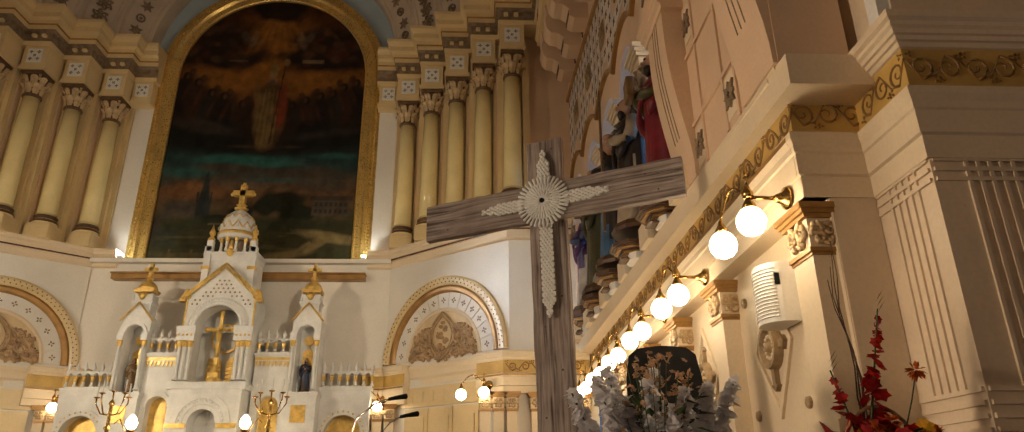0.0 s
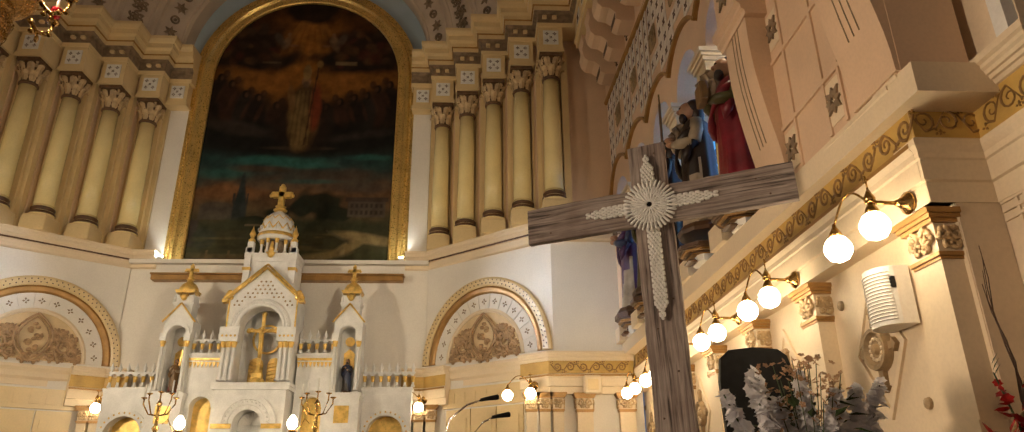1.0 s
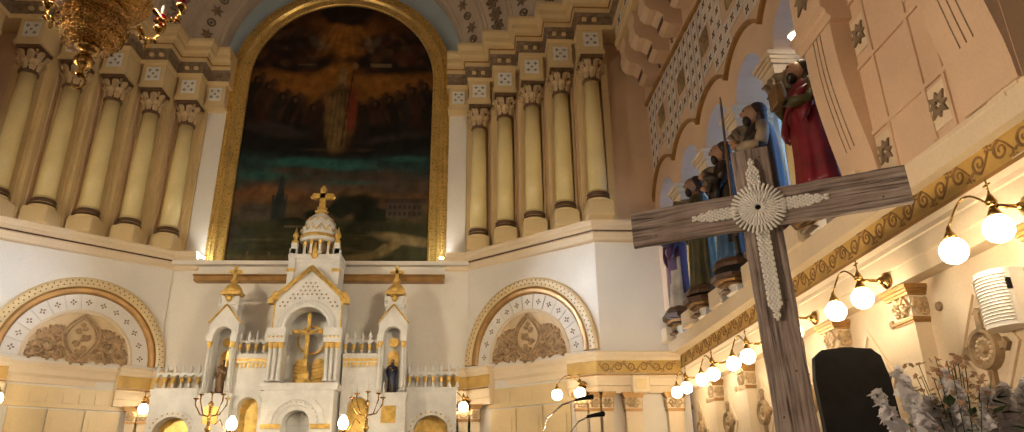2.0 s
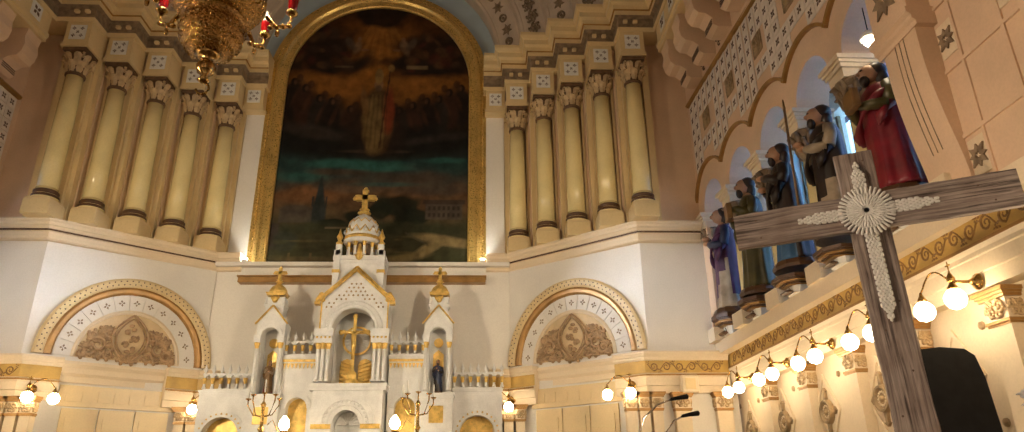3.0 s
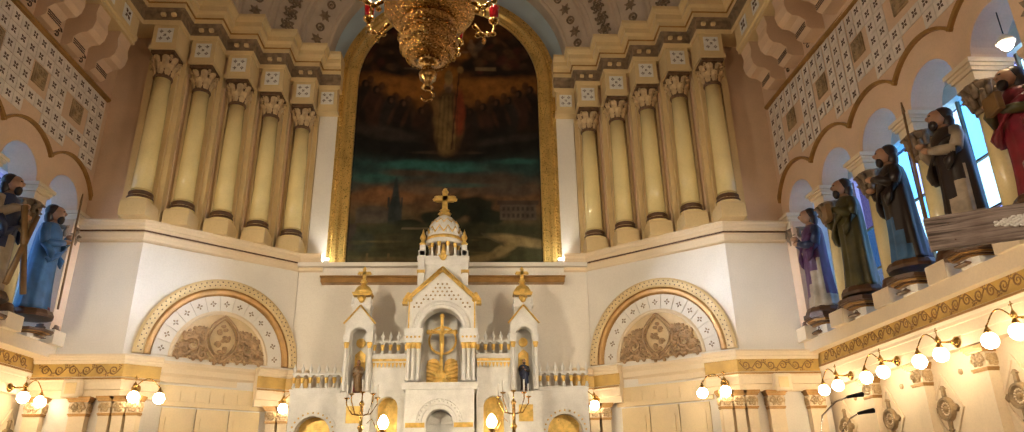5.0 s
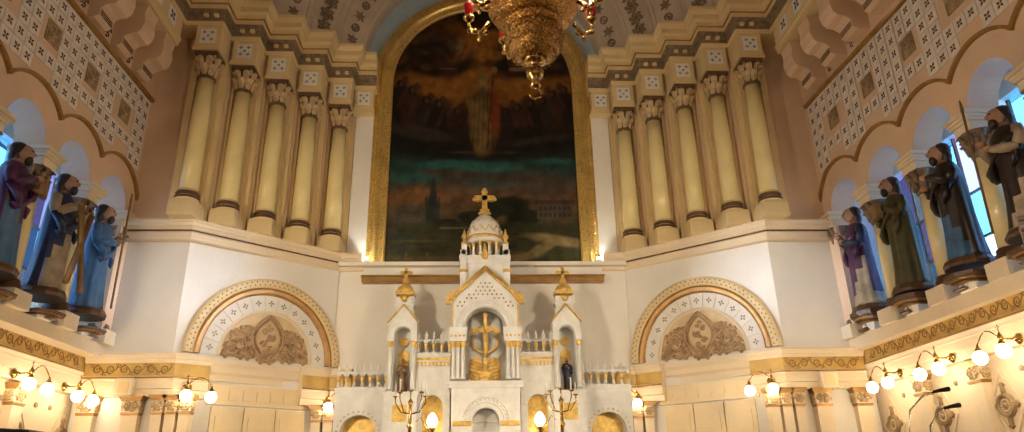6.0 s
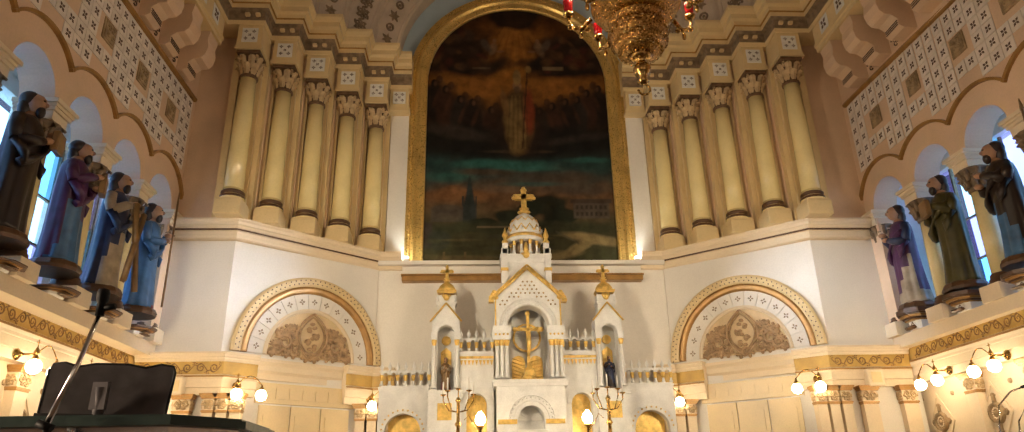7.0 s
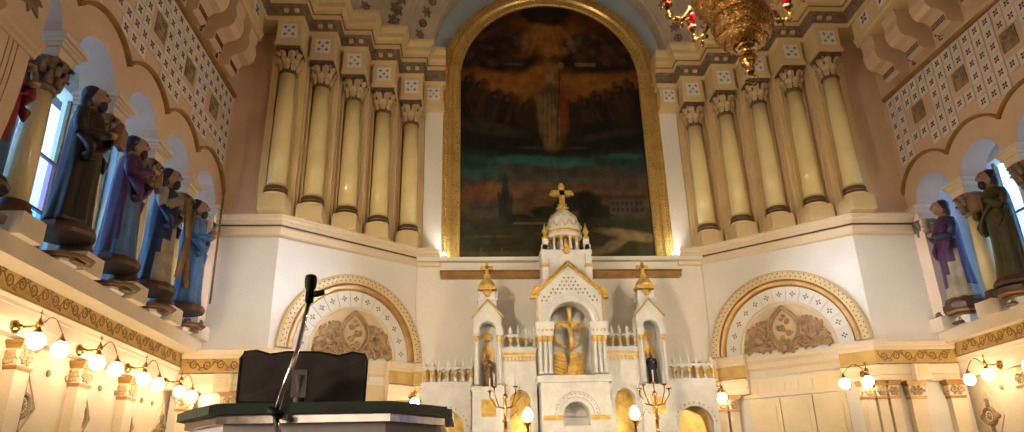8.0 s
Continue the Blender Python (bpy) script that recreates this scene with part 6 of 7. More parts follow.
# lower middle front with shell arch
bm = B()
ledge(bm, -0.66, 0.66, 13.56, 14.3, 3.50, 3.62, 0.03)
arch_panel(bm, -0.62, 0.62, 0.85, 3.50, 0, 0.24, 2.92, 0.86, 13.58, 13.9)
box(bm, -0.62, 13.9, 0.85, 0.62, 14.3, 3.5)
part("lower_front", bm, MARBLE, altar)
bm = B()
arc_ring(bm, [(0.24, 13.575), (0.24, 13.56), (0.31, 13.55), (0.32, 13.53), (0.40, 13.53), (0.41, 13.51), (0.50, 13.51), (0.50, 13.575)], lambda u, v, d: Vector((u, d, 2.92 + v)), 0, 180, 24)
for k in range(15):
    a = math.pi * (k + 0.5) / 15
    blob(bm, (0.38 * math.cos(a), 13.525, 2.92 + 0.38 * math.sin(a)), (0.025, 0.02, 0.025), seg=6, rings=4)
part("stepped_arch", bm, MARBLE, altar)
bm = B()
for k in range(11):
    a = math.pi * (k + 0.5) / 11
    c, s_ = math.cos(a), math.sin(a)
    prism(bm, [(x * c - y * s_, x * s_ + y * c) for x, y in ((0.03, 0.004), (0.22, 0.028), (0.22, -0.028), (0.03, -0.004))], lambda u, v, d: Vector((u, d, 2.92 + v)), 13.86, 13.89)
part("shell", bm, [WHITE], altar, "rayed shell in the arch")
for q in (1, -1):
    part("gilt_band", box(B(), min(q * 0.26, q * 0.60), 13.55, 2.84, max(q * 0.26, q * 0.60), 13.58, 2.92), GOLD, altar)
bm = box(B(), -0.27, 13.3, 2.3, 0.27, 13.34, 2.72, bev=0.006)
unit("white_card", bm, WHITE, "plain white cloth panel standing on the altar", "cloth", pose(AX, 0, 0))
bm = B()
box(bm, -1.9, 13.0, 0.85, 1.9, 13.55, 2.3)
unit("altar_table", bm, MARBLE, "white stepped altar table", "altar table", pose(AX, 0, 0))
for q, mats, lb in ((1, (DK, NAVY, DK), "small dark robed statuette in the altar niche"), (-1, (RED, TAN, CRM), "small crowned statuette in red in the altar niche")):
    st = statue(pose(AX + q * 1.565, 14.10, 3.53) @ Matrix.Diagonal((0.36, 0.36, 0.36, 1)), mats, lb, 41 + q, q > 0, False, False, False)
    st["group"] = "altar statuettes"


def candelabrum(x, y, z, label):
    c = thing("candelabrum", pose(x, y, z), label, "candelabrum", "altar candelabra")
    bm = lathe(B(), [(0.12, -0.85), (0.12, -0.8), (0.04, -0.75), (0.03, -0.4), (0.06, -0.35), (0.03, -0.3), (0.03, 0.0), (0.05, 0.05), (0.02, 0.1)], seg=12)
    part("stem", bm, BRASS, c)
    for k in range(5):
        a = math.pi * k / 4
        r = 0.26
        ex, ez = r * math.cos(a), 0.12 + 0.1 * math.sin(a)
        bm = tube(B(), [(0, 0, -0.15), (ex * 0.6, 0, -0.12), (ex, 0, ez - 0.08), (ex, 0, ez)], 0.012, 6)
        lathe(bm, [(0.015, ez), (0.05, ez + 0.02), (0.05, ez + 0.03), (0.02, ez + 0.035)], at=(ex, 0, 0), seg=10)
        arm = part("arm", bm, BRASS, c)
        part("candle", lathe(B(), [(0.014, ez + 0.03), (0.014, ez + 0.24), (0.004, ez + 0.25)], at=(ex, 0, 0), seg=8), WHITE, arm)
    return c


for q in (1, -1):
    candelabrum(AX + q * 1.30, 13.05, 3.15, "brass branched candelabrum with white candles before the altar")
    lp = thing("altar_lamp", pose(AX + q * 0.92, 13.05, 2.75), "lit white altar lamp on a brass stem", "lamp", "altar lamps")
    part("stem", lathe(B(), [(0.08, -0.45), (0.07, -0.42), (0.025, -0.38), (0.02, -0.05), (0.06, 0.0), (0.05, 0.03)], seg=12), BRASS, lp)
    part("shade", lathe(B(), [(0.045, 0.03), (0.085, 0.09), (0.09, 0.14), (0.06, 0.21), (0.02, 0.26)], seg=14), LAMPGLASS, lp, "lit flame-shaped glass shade")
    bm = tube(B(), [(0, 0, -0.1), (q * 0.12, 0, 0.05), (q * 0.2, 0, 0.2), (q * 0.28, 0, 0.12)], 0.008, 6)
    part("branch", bm, BRASS, lp)

# ---- consoles, panelled wall and pier at the near end of the galleries ----
def star_panel(bm, pl, u, v, r, mat=1):
    for k in range(8):
        a = math.pi * k / 4
        L = r if k % 2 else r * 0.85
        c, s_ = math.cos(a), math.sin(a)
        q = [(0.02, 0), (L * 0.5, 0.22 * r), (L, 0), (L * 0.5, -0.22 * r)]
        prism(bm, [(u + x * c - y * s_, v + x * s_ + y * c) for x, y in q], pl, 0.0, 0.018, mat)


for s in (1, -1):
    nm = "east" if s > 0 else "west"
    W = half(s, 5.0)
    for yc in ((6.20, 4.57) if s > 0 else (6.55, 4.57)):
        # a tall S-shaped console: (distance from the wall, height)
        zt = 5.79
        out = [(-0.02, 4.16), (0.03, 4.16), (0.035, 4.30), (0.05, 4.45), (0.075, 4.60), (0.11, 4.80), (0.14, 5.0), (0.165, 5.2), (0.18, 5.4), (0.185, 5.6), (0.185, zt), (-0.02, zt)]
        pl = lambda u, v, d: Vector((s * (W - u), yc + d, v))
        con = thing("wall_console", pose(0, 0, 0), "tall peach scroll console with three incised lines", "console", "gallery consoles")
        part("body", prism(B(), out, pl, -0.265, 0.265), PEACH, con)
        bm = B()
        for e in (-0.07, 0.0, 0.07):
            tube(bm, [pl(u + 0.001, v, e) for u, v in out[4:11]], 0.006, 5)
        part("incised_line", bm, TAUPE, con)
        bm = B()
        prism(bm, [(-0.02, zt), (0.20, zt), (0.21, zt + 0.04), (0.24, zt + 0.06), (0.24, zt + 0.10), (0.28, zt + 0.13), (0.28, zt + 0.19), (-0.02, zt + 0.19)], pl, -0.33, 0.33)
        prism(bm, [(-0.02, zt + 0.19), (0.23, zt + 0.19), (0.23, zt + 0.85), (-0.02, zt + 0.85)], pl, -0.29, 0.29)
        star_panel(bm, lambda u, v, d: Vector((s * (W - 0.23 - d), yc + u, zt + 0.52 + v)), 0, 0, 0.22)
        part("head", bm, [PEACH, TAUPE], con, "moulded head with a star ornament")
    # panelled wall between and behind the consoles
    bm = B()
    pl = lambda u, v, d: Vector((s * (W - d), u, v))
    prism(bm, [(6.2, 4.15), (6.2, 8.85), (4.30, 8.85), (4.30, 4.15)], pl, -0.45, 0.0)
    for y0, y1 in ((5.70, 5.67), (5.205, 5.165), (4.96, 4.93)):
        prism(bm, [(y0, 4.17), (y0, 8.3), (y1, 8.3), (y1, 4.17)], pl, 0, 0.018)
    for z0 in (4.60, 5.26, 5.92, 6.6, 7.3):
        prism(bm, [(5.93, z0), (5.93, z0 + 0.035), (4.84, z0 + 0.035), (4.84, z0)], pl, 0, 0.0205)
    pw_ = unit("wall_panelled_" + nm, bm, PEACH, "peach panelled wall with star ornaments", "wall", kind="structure")
    for y, zs in ((5.81, (4.385, 5.57, 6.75)), (5.065, (4.40, 5.57, 6.75))):
        for z in zs:
            bm = prism(B(), [(y - 0.105, z - 0.17), (y + 0.105, z - 0.17), (y + 0.105, z + 0.17), (y - 0.105, z + 0.17)], pl, -0.01, 0.008, 0)
            star_panel(bm, lambda u, v, d: pl(y + u, z + v, d + 0.009), 0, 0, 0.125)
            part("star_ornament", bm, [CREAM, TAUPE], pw_)
    # near pier with incised ornament
    pw = lambda u, v, d: Vector((s * u, v, d))
    bm = prism(B(), [(7.14, 4.90), (7.14, 3.94), (9.4, 3.94), (9.4, 4.90)], pw, 0, 15.6)
    prism(bm, [(6.86, 4.80), (6.86, 4.462), (7.135, 4.462), (7.135, 4.80)], pw, 0, 4.15)
    prism(bm, [(W, 4.80), (W, 4.475), (7.135, 4.475), (7.135, 4.80)], pw, 4.15, 15.6)
    pier = unit("wall_pier_" + nm, bm, GREY, "grey-beige painted corner pier with incised arches", "pier", kind="structure")
    prof = [(-0.25, 3.34), (0.0, 3.34), (0.0, 3.47), (0.018, 3.48), (0.018, 3.61), (0.03, 3.62), (0.03, 3.66), (0.05, 3.70), (0.05, 3.74), (0.005, 3.77),
            (0.005, 4.0), (0.02, 4.005), (0.03, 4.03), (0.045, 4.035), (0.05, 4.06), (0.065, 4.065), (0.07, 4.09), (0.085, 4.105), (0.085, 4.13), (0.105, 4.145), (0.105, 4.19), (-0.25, 4.20)]
    mats = [0] * 21
    mats[9] = 1
    bm = sweep(B(), [(6.702, 4.62), (6.702, 4.45), (7.12, 4.45), (7.12, 3.92), (9.4, 3.92)], prof, s, mats)
    cor = unit("cornice_pier_" + nm, bm, [CREAM, OCHRE], "cornice with ochre frieze turning round the pier", "cornice", kind="structure")
    bm = B()
    for pq, n0, n1 in ((lambda u, v, d: Vector((s * (7.113 - d), u, v)), 3.99, 4.44), (lambda u, v, d: Vector((s * u, 3.913 - d, v)), 7.2, 9.0), (lambda u, v, d: Vector((s * u, 4.443 - d, v)), 6.77, 7.09)):
        u, k = n0, 0
        while u < n1:
            h = 1 if k % 2 else -1
            spiral(bm, (u, 3.885), 0.075, 1.4, pq, 0.0, start=1.57 * h, hand=-h, w=0.008)
            tube(bm, [pq(u - 0.08, 3.885 - 0.05 * h, 0), pq(u, 3.885 + 0.078 * h, 0), pq(u + 0.08, 3.885 + 0.05 * h, 0)], 0.005, 5)
            flower(bm, pq, u + 0.08, 3.885 + 0.075 * h, 0.03, -0.003, 0, 3, k)
            flower(bm, pq, u - 0.05, 3.885 - 0.08 * h, 0.025, -0.003, 0, 3, k + 1)
            u += 0.155
            k += 1
    part("scroll_stencil", bm, VINE, cor)
    # raised stripes, little arches and bands
    bm = B()
    for pq, c0, w in ((lambda u, v, d: Vector((s * (7.14 - d), u, v)), 4.20, 0.25), (lambda u, v, d: Vector((s * u, 3.94 - d, v)), 7.45, 0.30)):
        for r in (0.055, 0.09, 0.125):
            arc_ring(bm, [(r, 0), (r, 0.012), (r + 0.017, 0.012), (r + 0.017, 0)], lambda u, v, d: pq(c0 + u, 3.40 + v, d), 0, 180, 16)
        for i in range(5):
            u = c0 - 0.125 + 0.0625 * i
            prism(bm, [(u - 0.010, 2.16), (u + 0.010, 2.16), (u + 0.010, 3.40), (u - 0.010, 3.40)], pq, 0, 0.012)
        for z in (3.215, 3.27, 3.325, 1.92, 1.98, 2.04, 2.10, 2.16):
            prism(bm, [(c0 - w, z), (c0 + w, z), (c0 + w, z + 0.022), (c0 - w, z + 0.022)], pq, 0, 0.015)
    part("incised_ornament", bm, GREY, pier)


# loudspeaker on the wall
sp = thing("loudspeaker", pose(6.82, 5.16, 2.93, 0, 0, -90) @ Matrix.Diagonal((0.80, 0.74, 0.84, 1)), "white ribbed wall loudspeaker with a small dark badge", "loudspeaker")
pts = [(0.19 * math.sin(t) * 1.0, -0.10 - 0.16 * math.cos(t)) for t in [-1.45 + 2.9 * i / 16 for i in range(17)]] + [(0.19, 0.02), (-0.19, 0.02)]
part("body", prism(B(), pts, lambda u, v, d: Vector((u, v, d)), -0.23, 0.23), PLASTICW, sp)
for i in range(15):
    z = -0.19 + 0.4 * i / 15
    q = [(0.195 * math.sin(t), -0.10 - 0.166 * math.cos(t), z) for t in [-1.2 + 2.4 * j / 10 for j in range(11)]]
    part("slat", tube(B(), q, 0.006, 5), PLASTICW, sp)
bm = box(B(), 0.165, -0.165, 0.05, 0.196, -0.125, 0.14)
part("badge", bm, BLACK, sp, "small dark badge")
# small grille on each return wall
for s in (1, -1):
    g = thing("wall_grille", pose(s * 5.93, 12.70, 3.44), "cream square vent box on the wall", "vent", "wall vents")
    part("case", box(B(), -0.15, -0.12, -0.15, 0.15, 0.1, 0.15, bev=0.02), CREAM, g)
    part("grille", box(B(), -0.09, -0.128, -0.09, 0.09, -0.118, 0.09, bev=0.004), BUFF, g)
# pendant bulb under the near arch
pb = thing("pendant_lamp", pose(6.68, 7.0, 6.42), "small lit pendant lamp with white shade under the arch", "pendant lamp")
part("shade", lathe(B(), [(0.10, 0.0), (0.105, 0.02), (0.05, 0.09), (0.02, 0.11)], seg=16), WHITE, pb)
part("bulb", lathe(B(), [(0.03, 0.02), (0.065, -0.01), (0.07, -0.04), (0.04, -0.085), (0.01, -0.1)], seg=14), LAMPGLASS, pb)
part("cord", tube(B(), [(0, 0, 0.1), (0, 0, 0.42)], 0.006, 6), BLACK, pb)

# ---- rough wooden cross ----
WOOD = bpy.data.materials.new("weathered_wood")
WOOD.use_nodes = True
_n, _l = WOOD.node_tree.nodes, WOOD.node_tree.links
_co, _mp, _nz, _n2, _rp = _n.new("ShaderNodeTexCoord"), _n.new("ShaderNodeMapping"), _n.new("ShaderNodeTexNoise"), _n.new("ShaderNodeTexNoise"), _n.new("ShaderNodeValToRGB")
_mp.inputs["Scale"].default_value = (60, 60, 2.5)
_l.new(_co.outputs["Object"], _mp.inputs["Vector"])
_l.new(_mp.outputs["Vector"], _nz.inputs["Vector"])
_nz.inputs["Scale"].default_value, _nz.inputs["Detail"].default_value, _nz.inputs["Distortion"].default_value = 1.0, 8, 0.6
_l.new(_co.outputs["Object"], _n2.inputs["Vector"])
_n2.inputs["Scale"].default_value, _n2.inputs["Detail"].default_value = 4, 4
_el = _rp.color_ramp.elements
_el[0].position, _el[0].color = 0.32, (0.07, 0.055, 0.05, 1)
_el[1].position, _el[1].color = 0.68, (0.48, 0.41, 0.37, 1)
_mid = _el.new(0.45)
_mid.color = (0.27, 0.22, 0.20, 1)
_l.new(_nz.outputs["Fac"], _rp.inputs["Fac"])
_mx = _n.new("ShaderNodeMix")
_mx.data_type, _mx.blend_type = "RGBA", "MULTIPLY"
_mx.inputs["Factor"].default_value = 0.6
_r2 = _n.new("ShaderNodeValToRGB")
_r2.color_ramp.elements[0].position, _r2.color_ramp.elements[0].color = 0.35, (0.45, 0.36, 0.33, 1)
_r2.color_ramp.elements[1].position, _r2.color_ramp.elements[1].color = 0.65, (1, 1, 1.0, 1)
_l.new(_n2.outputs["Fac"], _r2.inputs["Fac"])
_l.new(_rp.outputs["Color"], _mx.inputs["A"])
_l.new(_r2.outputs["Color"], _mx.inputs["B"])
_l.new(_mx.outputs["Result"], _n["Principled BSDF"].inputs["Base Color"])
_n["Principled BSDF"].inputs["Roughness"].default_value = 0.75
_bp = _n.new("ShaderNodeBump")
_bp.inputs["Strength"].default_value, _bp.inputs["Distance"].default_value = 0.7, 0.01
_l.new(_nz.outputs["Fac"], _bp.inputs["Height"])
_l.new(_bp.outputs["Normal"], _n["Principled BSDF"].inputs["Normal"])


def plank(w, length, th, seed):
    """A rough plank along z with uneven edges, centred on x and y."""
    random.seed(seed)
    bm = B()
    n = 24
    rings = []
    for i in range(n + 1):
        z = length * (i / n - 0.5)
        a, b = (random.uniform(-0.004, 0.004) for _ in range(2))
        e = 0.008
        rings.append([bm.verts.new((x, y, z)) for x, y in ((-w / 2 + a, -th / 2 + e), (-w / 2 + a + e, -th / 2), (w / 2 + b - e, -th / 2), (w / 2 + b, -th / 2 + e), (w / 2 + b, th / 2), (-w / 2 + a, th / 2))])
    for a, b in zip(rings, rings[1:]):
        for i in range(6):
            bm.faces.new((a[i], a[(i + 1) % 6], b[(i + 1) % 6], b[i]))
    bm.faces.new(rings[0])
    bm.faces.new(rings[-1])
    return bm


CX, CY, CZ, CT = 5.37, 5.46, 3.70, -26
PEG = material("white_bead", (0.86, 0.85, 0.83), 0.4, vary=0.05, scale=30)
cr = thing("wooden_cross", pose(CX, CY, 0, 0, -1.2, CT), "large weathered grey wooden cross with a white beaded sunburst", "cross")
up = part("upright", plank(0.275, 3.37, 0.055, 5), WOOD, cr)
up.matrix_basis = pose(0.0, 0, 0.85 + 1.685)
be = part("crossbeam", plank(0.285, 1.97, 0.055, 6), WOOD, cr)
be.matrix_basis = pose(0.02, -0.056, CZ - 0.0, 0, 90, 0)
bm = B()
NAILS = [(-0.8, 0.07), (-0.78, -0.08), (0.75, 0.06), (0.83, -0.07), (0.0, 0.42), (0.06, 0.44), (-0.05, -0.9), (0.06, -1.2), (-0.07, -1.5), (0.02, -1.75), (0.08, -0.7)]
for x, z in NAILS:
    y = -0.083 if abs(z) < 0.15 else -0.028
    lathe(bm, [(0.008, 0), (0.006, 0.004)], seg=8, m=pose(x, y, CZ + z, 90))
part("nail", bm, MARK, cr)


def peg(bm, m, L, w=0.012):
    """A small rounded peg along local z."""
    lathe(bm, [(w * 0.5, 0), (w, w * 0.6), (w, L - w * 0.6), (w * 0.5, L)], seg=6, m=m)


bm = B()
base_y = -0.088
for k in range(36):
    a = 360 / 36 * k
    part("ray", lathe(B(), [(0.005, 0), (0.010, 0.006), (0.010, 0.069), (0.005, 0.075)], seg=6, m=pose(0, base_y - 0.01, CZ, 0, a, 0) @ pose(0, 0, 0.125)), PEG, cr)
    peg(bm, pose(0, base_y - 0.014, CZ, 0, a + 5, 0) @ pose(0, 0, 0.06), 0.08, 0.010)
    if k % 2 == 0:
        peg(bm, pose(0, base_y - 0.02, CZ, 0, a, 0) @ pose(0, 0, 0.02), 0.06, 0.009)
part("sunburst", bm, PEG, cr, "white rayed beadwork disc")
bm = lathe(B(), [(0.016, 0), (0.016, 0.01)], seg=12, m=pose(0, base_y - 0.022, CZ, 90))
part("centre", bm, BLACK, cr)
for ang, L0, L1 in ((0, 0.14, 0.40), (180, 0.14, 0.82), (90, 0.14, 0.46), (-90, 0.14, 0.46)):
    bm = B()
    r, row = L0, 0
    while r < L1:
        half = 3 if r < L1 - 0.10 else 2 if r < L1 - 0.05 else 1
        for j in range(-half, half + 1):
            if (j + row) % 2 == 0:
                yy = base_y if ang in (90, -90) or r < 0.15 else base_y + (0.03 if abs(r) > 0.16 else 0)
                peg(bm, pose(0, yy, CZ, 0, ang, 0) @ pose(j * 0.013, 0, r), 0.036, 0.0115)
        r += 0.021
        row += 1
    part("bead_arm", bm, PEG, cr)

# ---- chandelier ----
ch = thing("chandelier", pose(0.285, 5.16, 4.49) @ Matrix.Diagonal((0.93, 0.93, 0.93, 1)), "ornate pierced brass sanctuary chandelier with red glass cups", "chandelier")
FILI = material("pierced_brass", (0.70, 0.42, 0.13), 0.22, metal=1.0, vary=0.35, scale=60.0, fine=120, bump=0.2, second=(0.16, 0.07, 0.02))
bm = lathe(B(), [(0.02, 0.10), (0.05, 0.12), (0.025, 0.16), (0.065, 0.20), (0.075, 0.25), (0.05, 0.30), (0.03, 0.32), (0.07, 0.34), (0.11, 0.37)], seg=18)
part("pendant_knob", bm, BRASS, ch)
q = [(0.0 + 0.05 * math.cos(t), 0, 0.05 + 0.05 * math.sin(t)) for t in [math.pi / 2 - 4.6 * i / 12 for i in range(13)]]
part("hook", tube(B(), q, 0.010, 8), BRASS, ch)
bm = lathe(B(), [(0.06, 0.36), (0.13, 0.375), (0.19, 0.42), (0.232, 0.49), (0.25, 0.57), (0.245, 0.64), (0.225, 0.69), (0.245, 0.705), (0.25, 0.72), (0.235, 0.735)], seg=32)
bowl = part("bowl", bm, FILI, ch, "pierced brass bowl")
bm = B()
for k in range(26):
    a = 2 * math.pi * k / 26
    for j, (r, z) in enumerate(((0.180, 0.41), (0.232, 0.49), (0.252, 0.59))):
        aa = a + 0.12 * j
        pl = lambda u, v, d: Vector(((r + 0.006 + v * 0.25) * math.cos(aa + u / r), (r + 0.006 + v * 0.25) * math.sin(aa + u / r), z + v))
        spiral(bm, (0, 0), 0.022, 1.2, pl, 0, start=a * 3, w=0.004)
part("filigree", bm, BRASS, bowl)
bm = lathe(B(), [(0.22, 0.72), (0.28, 0.745), (0.34, 0.80), (0.365, 0.86), (0.385, 0.87), (0.39, 0.90), (0.37, 0.92), (0.38, 0.97), (0.34, 1.04)], seg=32)
part("crown_ring", bm, FILI, ch)
RUBY = material("ruby_glass", (0.35, 0.008, 0.012), 0.1, vary=0.1, coat=0.6, bump=0.0)
for k in range(8):
    a = 2 * math.pi * (k + 0.5) / 8
    c, s_ = math.cos(a), math.sin(a)
    P = lambda r, z: (r * c, r * s_, z)
    bm = tube(B(), [P(0.40, 0.86), P(0.48, 0.78), P(0.56, 0.80), P(0.60, 0.88), P(0.60, 0.94)], [0.022, 0.018, 0.016, 0.014, 0.02], 8)
    lathe(bm, [(0.02, 0.93), (0.05, 0.95), (0.05, 0.97), (0.03, 0.98)], at=P(0.60, 0), seg=12)
    for j in range(4):
        blob(bm, P(0.44 + 0.05 * j, 0.76 + 0.02 * j), (0.028, 0.028, 0.022), seg=7, rings=5)
    blob(bm, P(0.5, 0.72), (0.02, 0.02, 0.04), seg=7, rings=5)
    arm = part("arm", bm, BRASS, ch)
    part("cup", lathe(B(), [(0.025, 0.98), (0.04, 1.01), (0.045, 1.08), (0.048, 1.10)], at=P(0.60, 0), seg=12), RUBY, arm, "red glass cup")
    bm = lathe(B(), [(0.012, 1.04), (0.012, 1.20), (0.004, 1.22)], at=P(0.60, 0), seg=8)
    part("candle", bm, WHITE, arm)
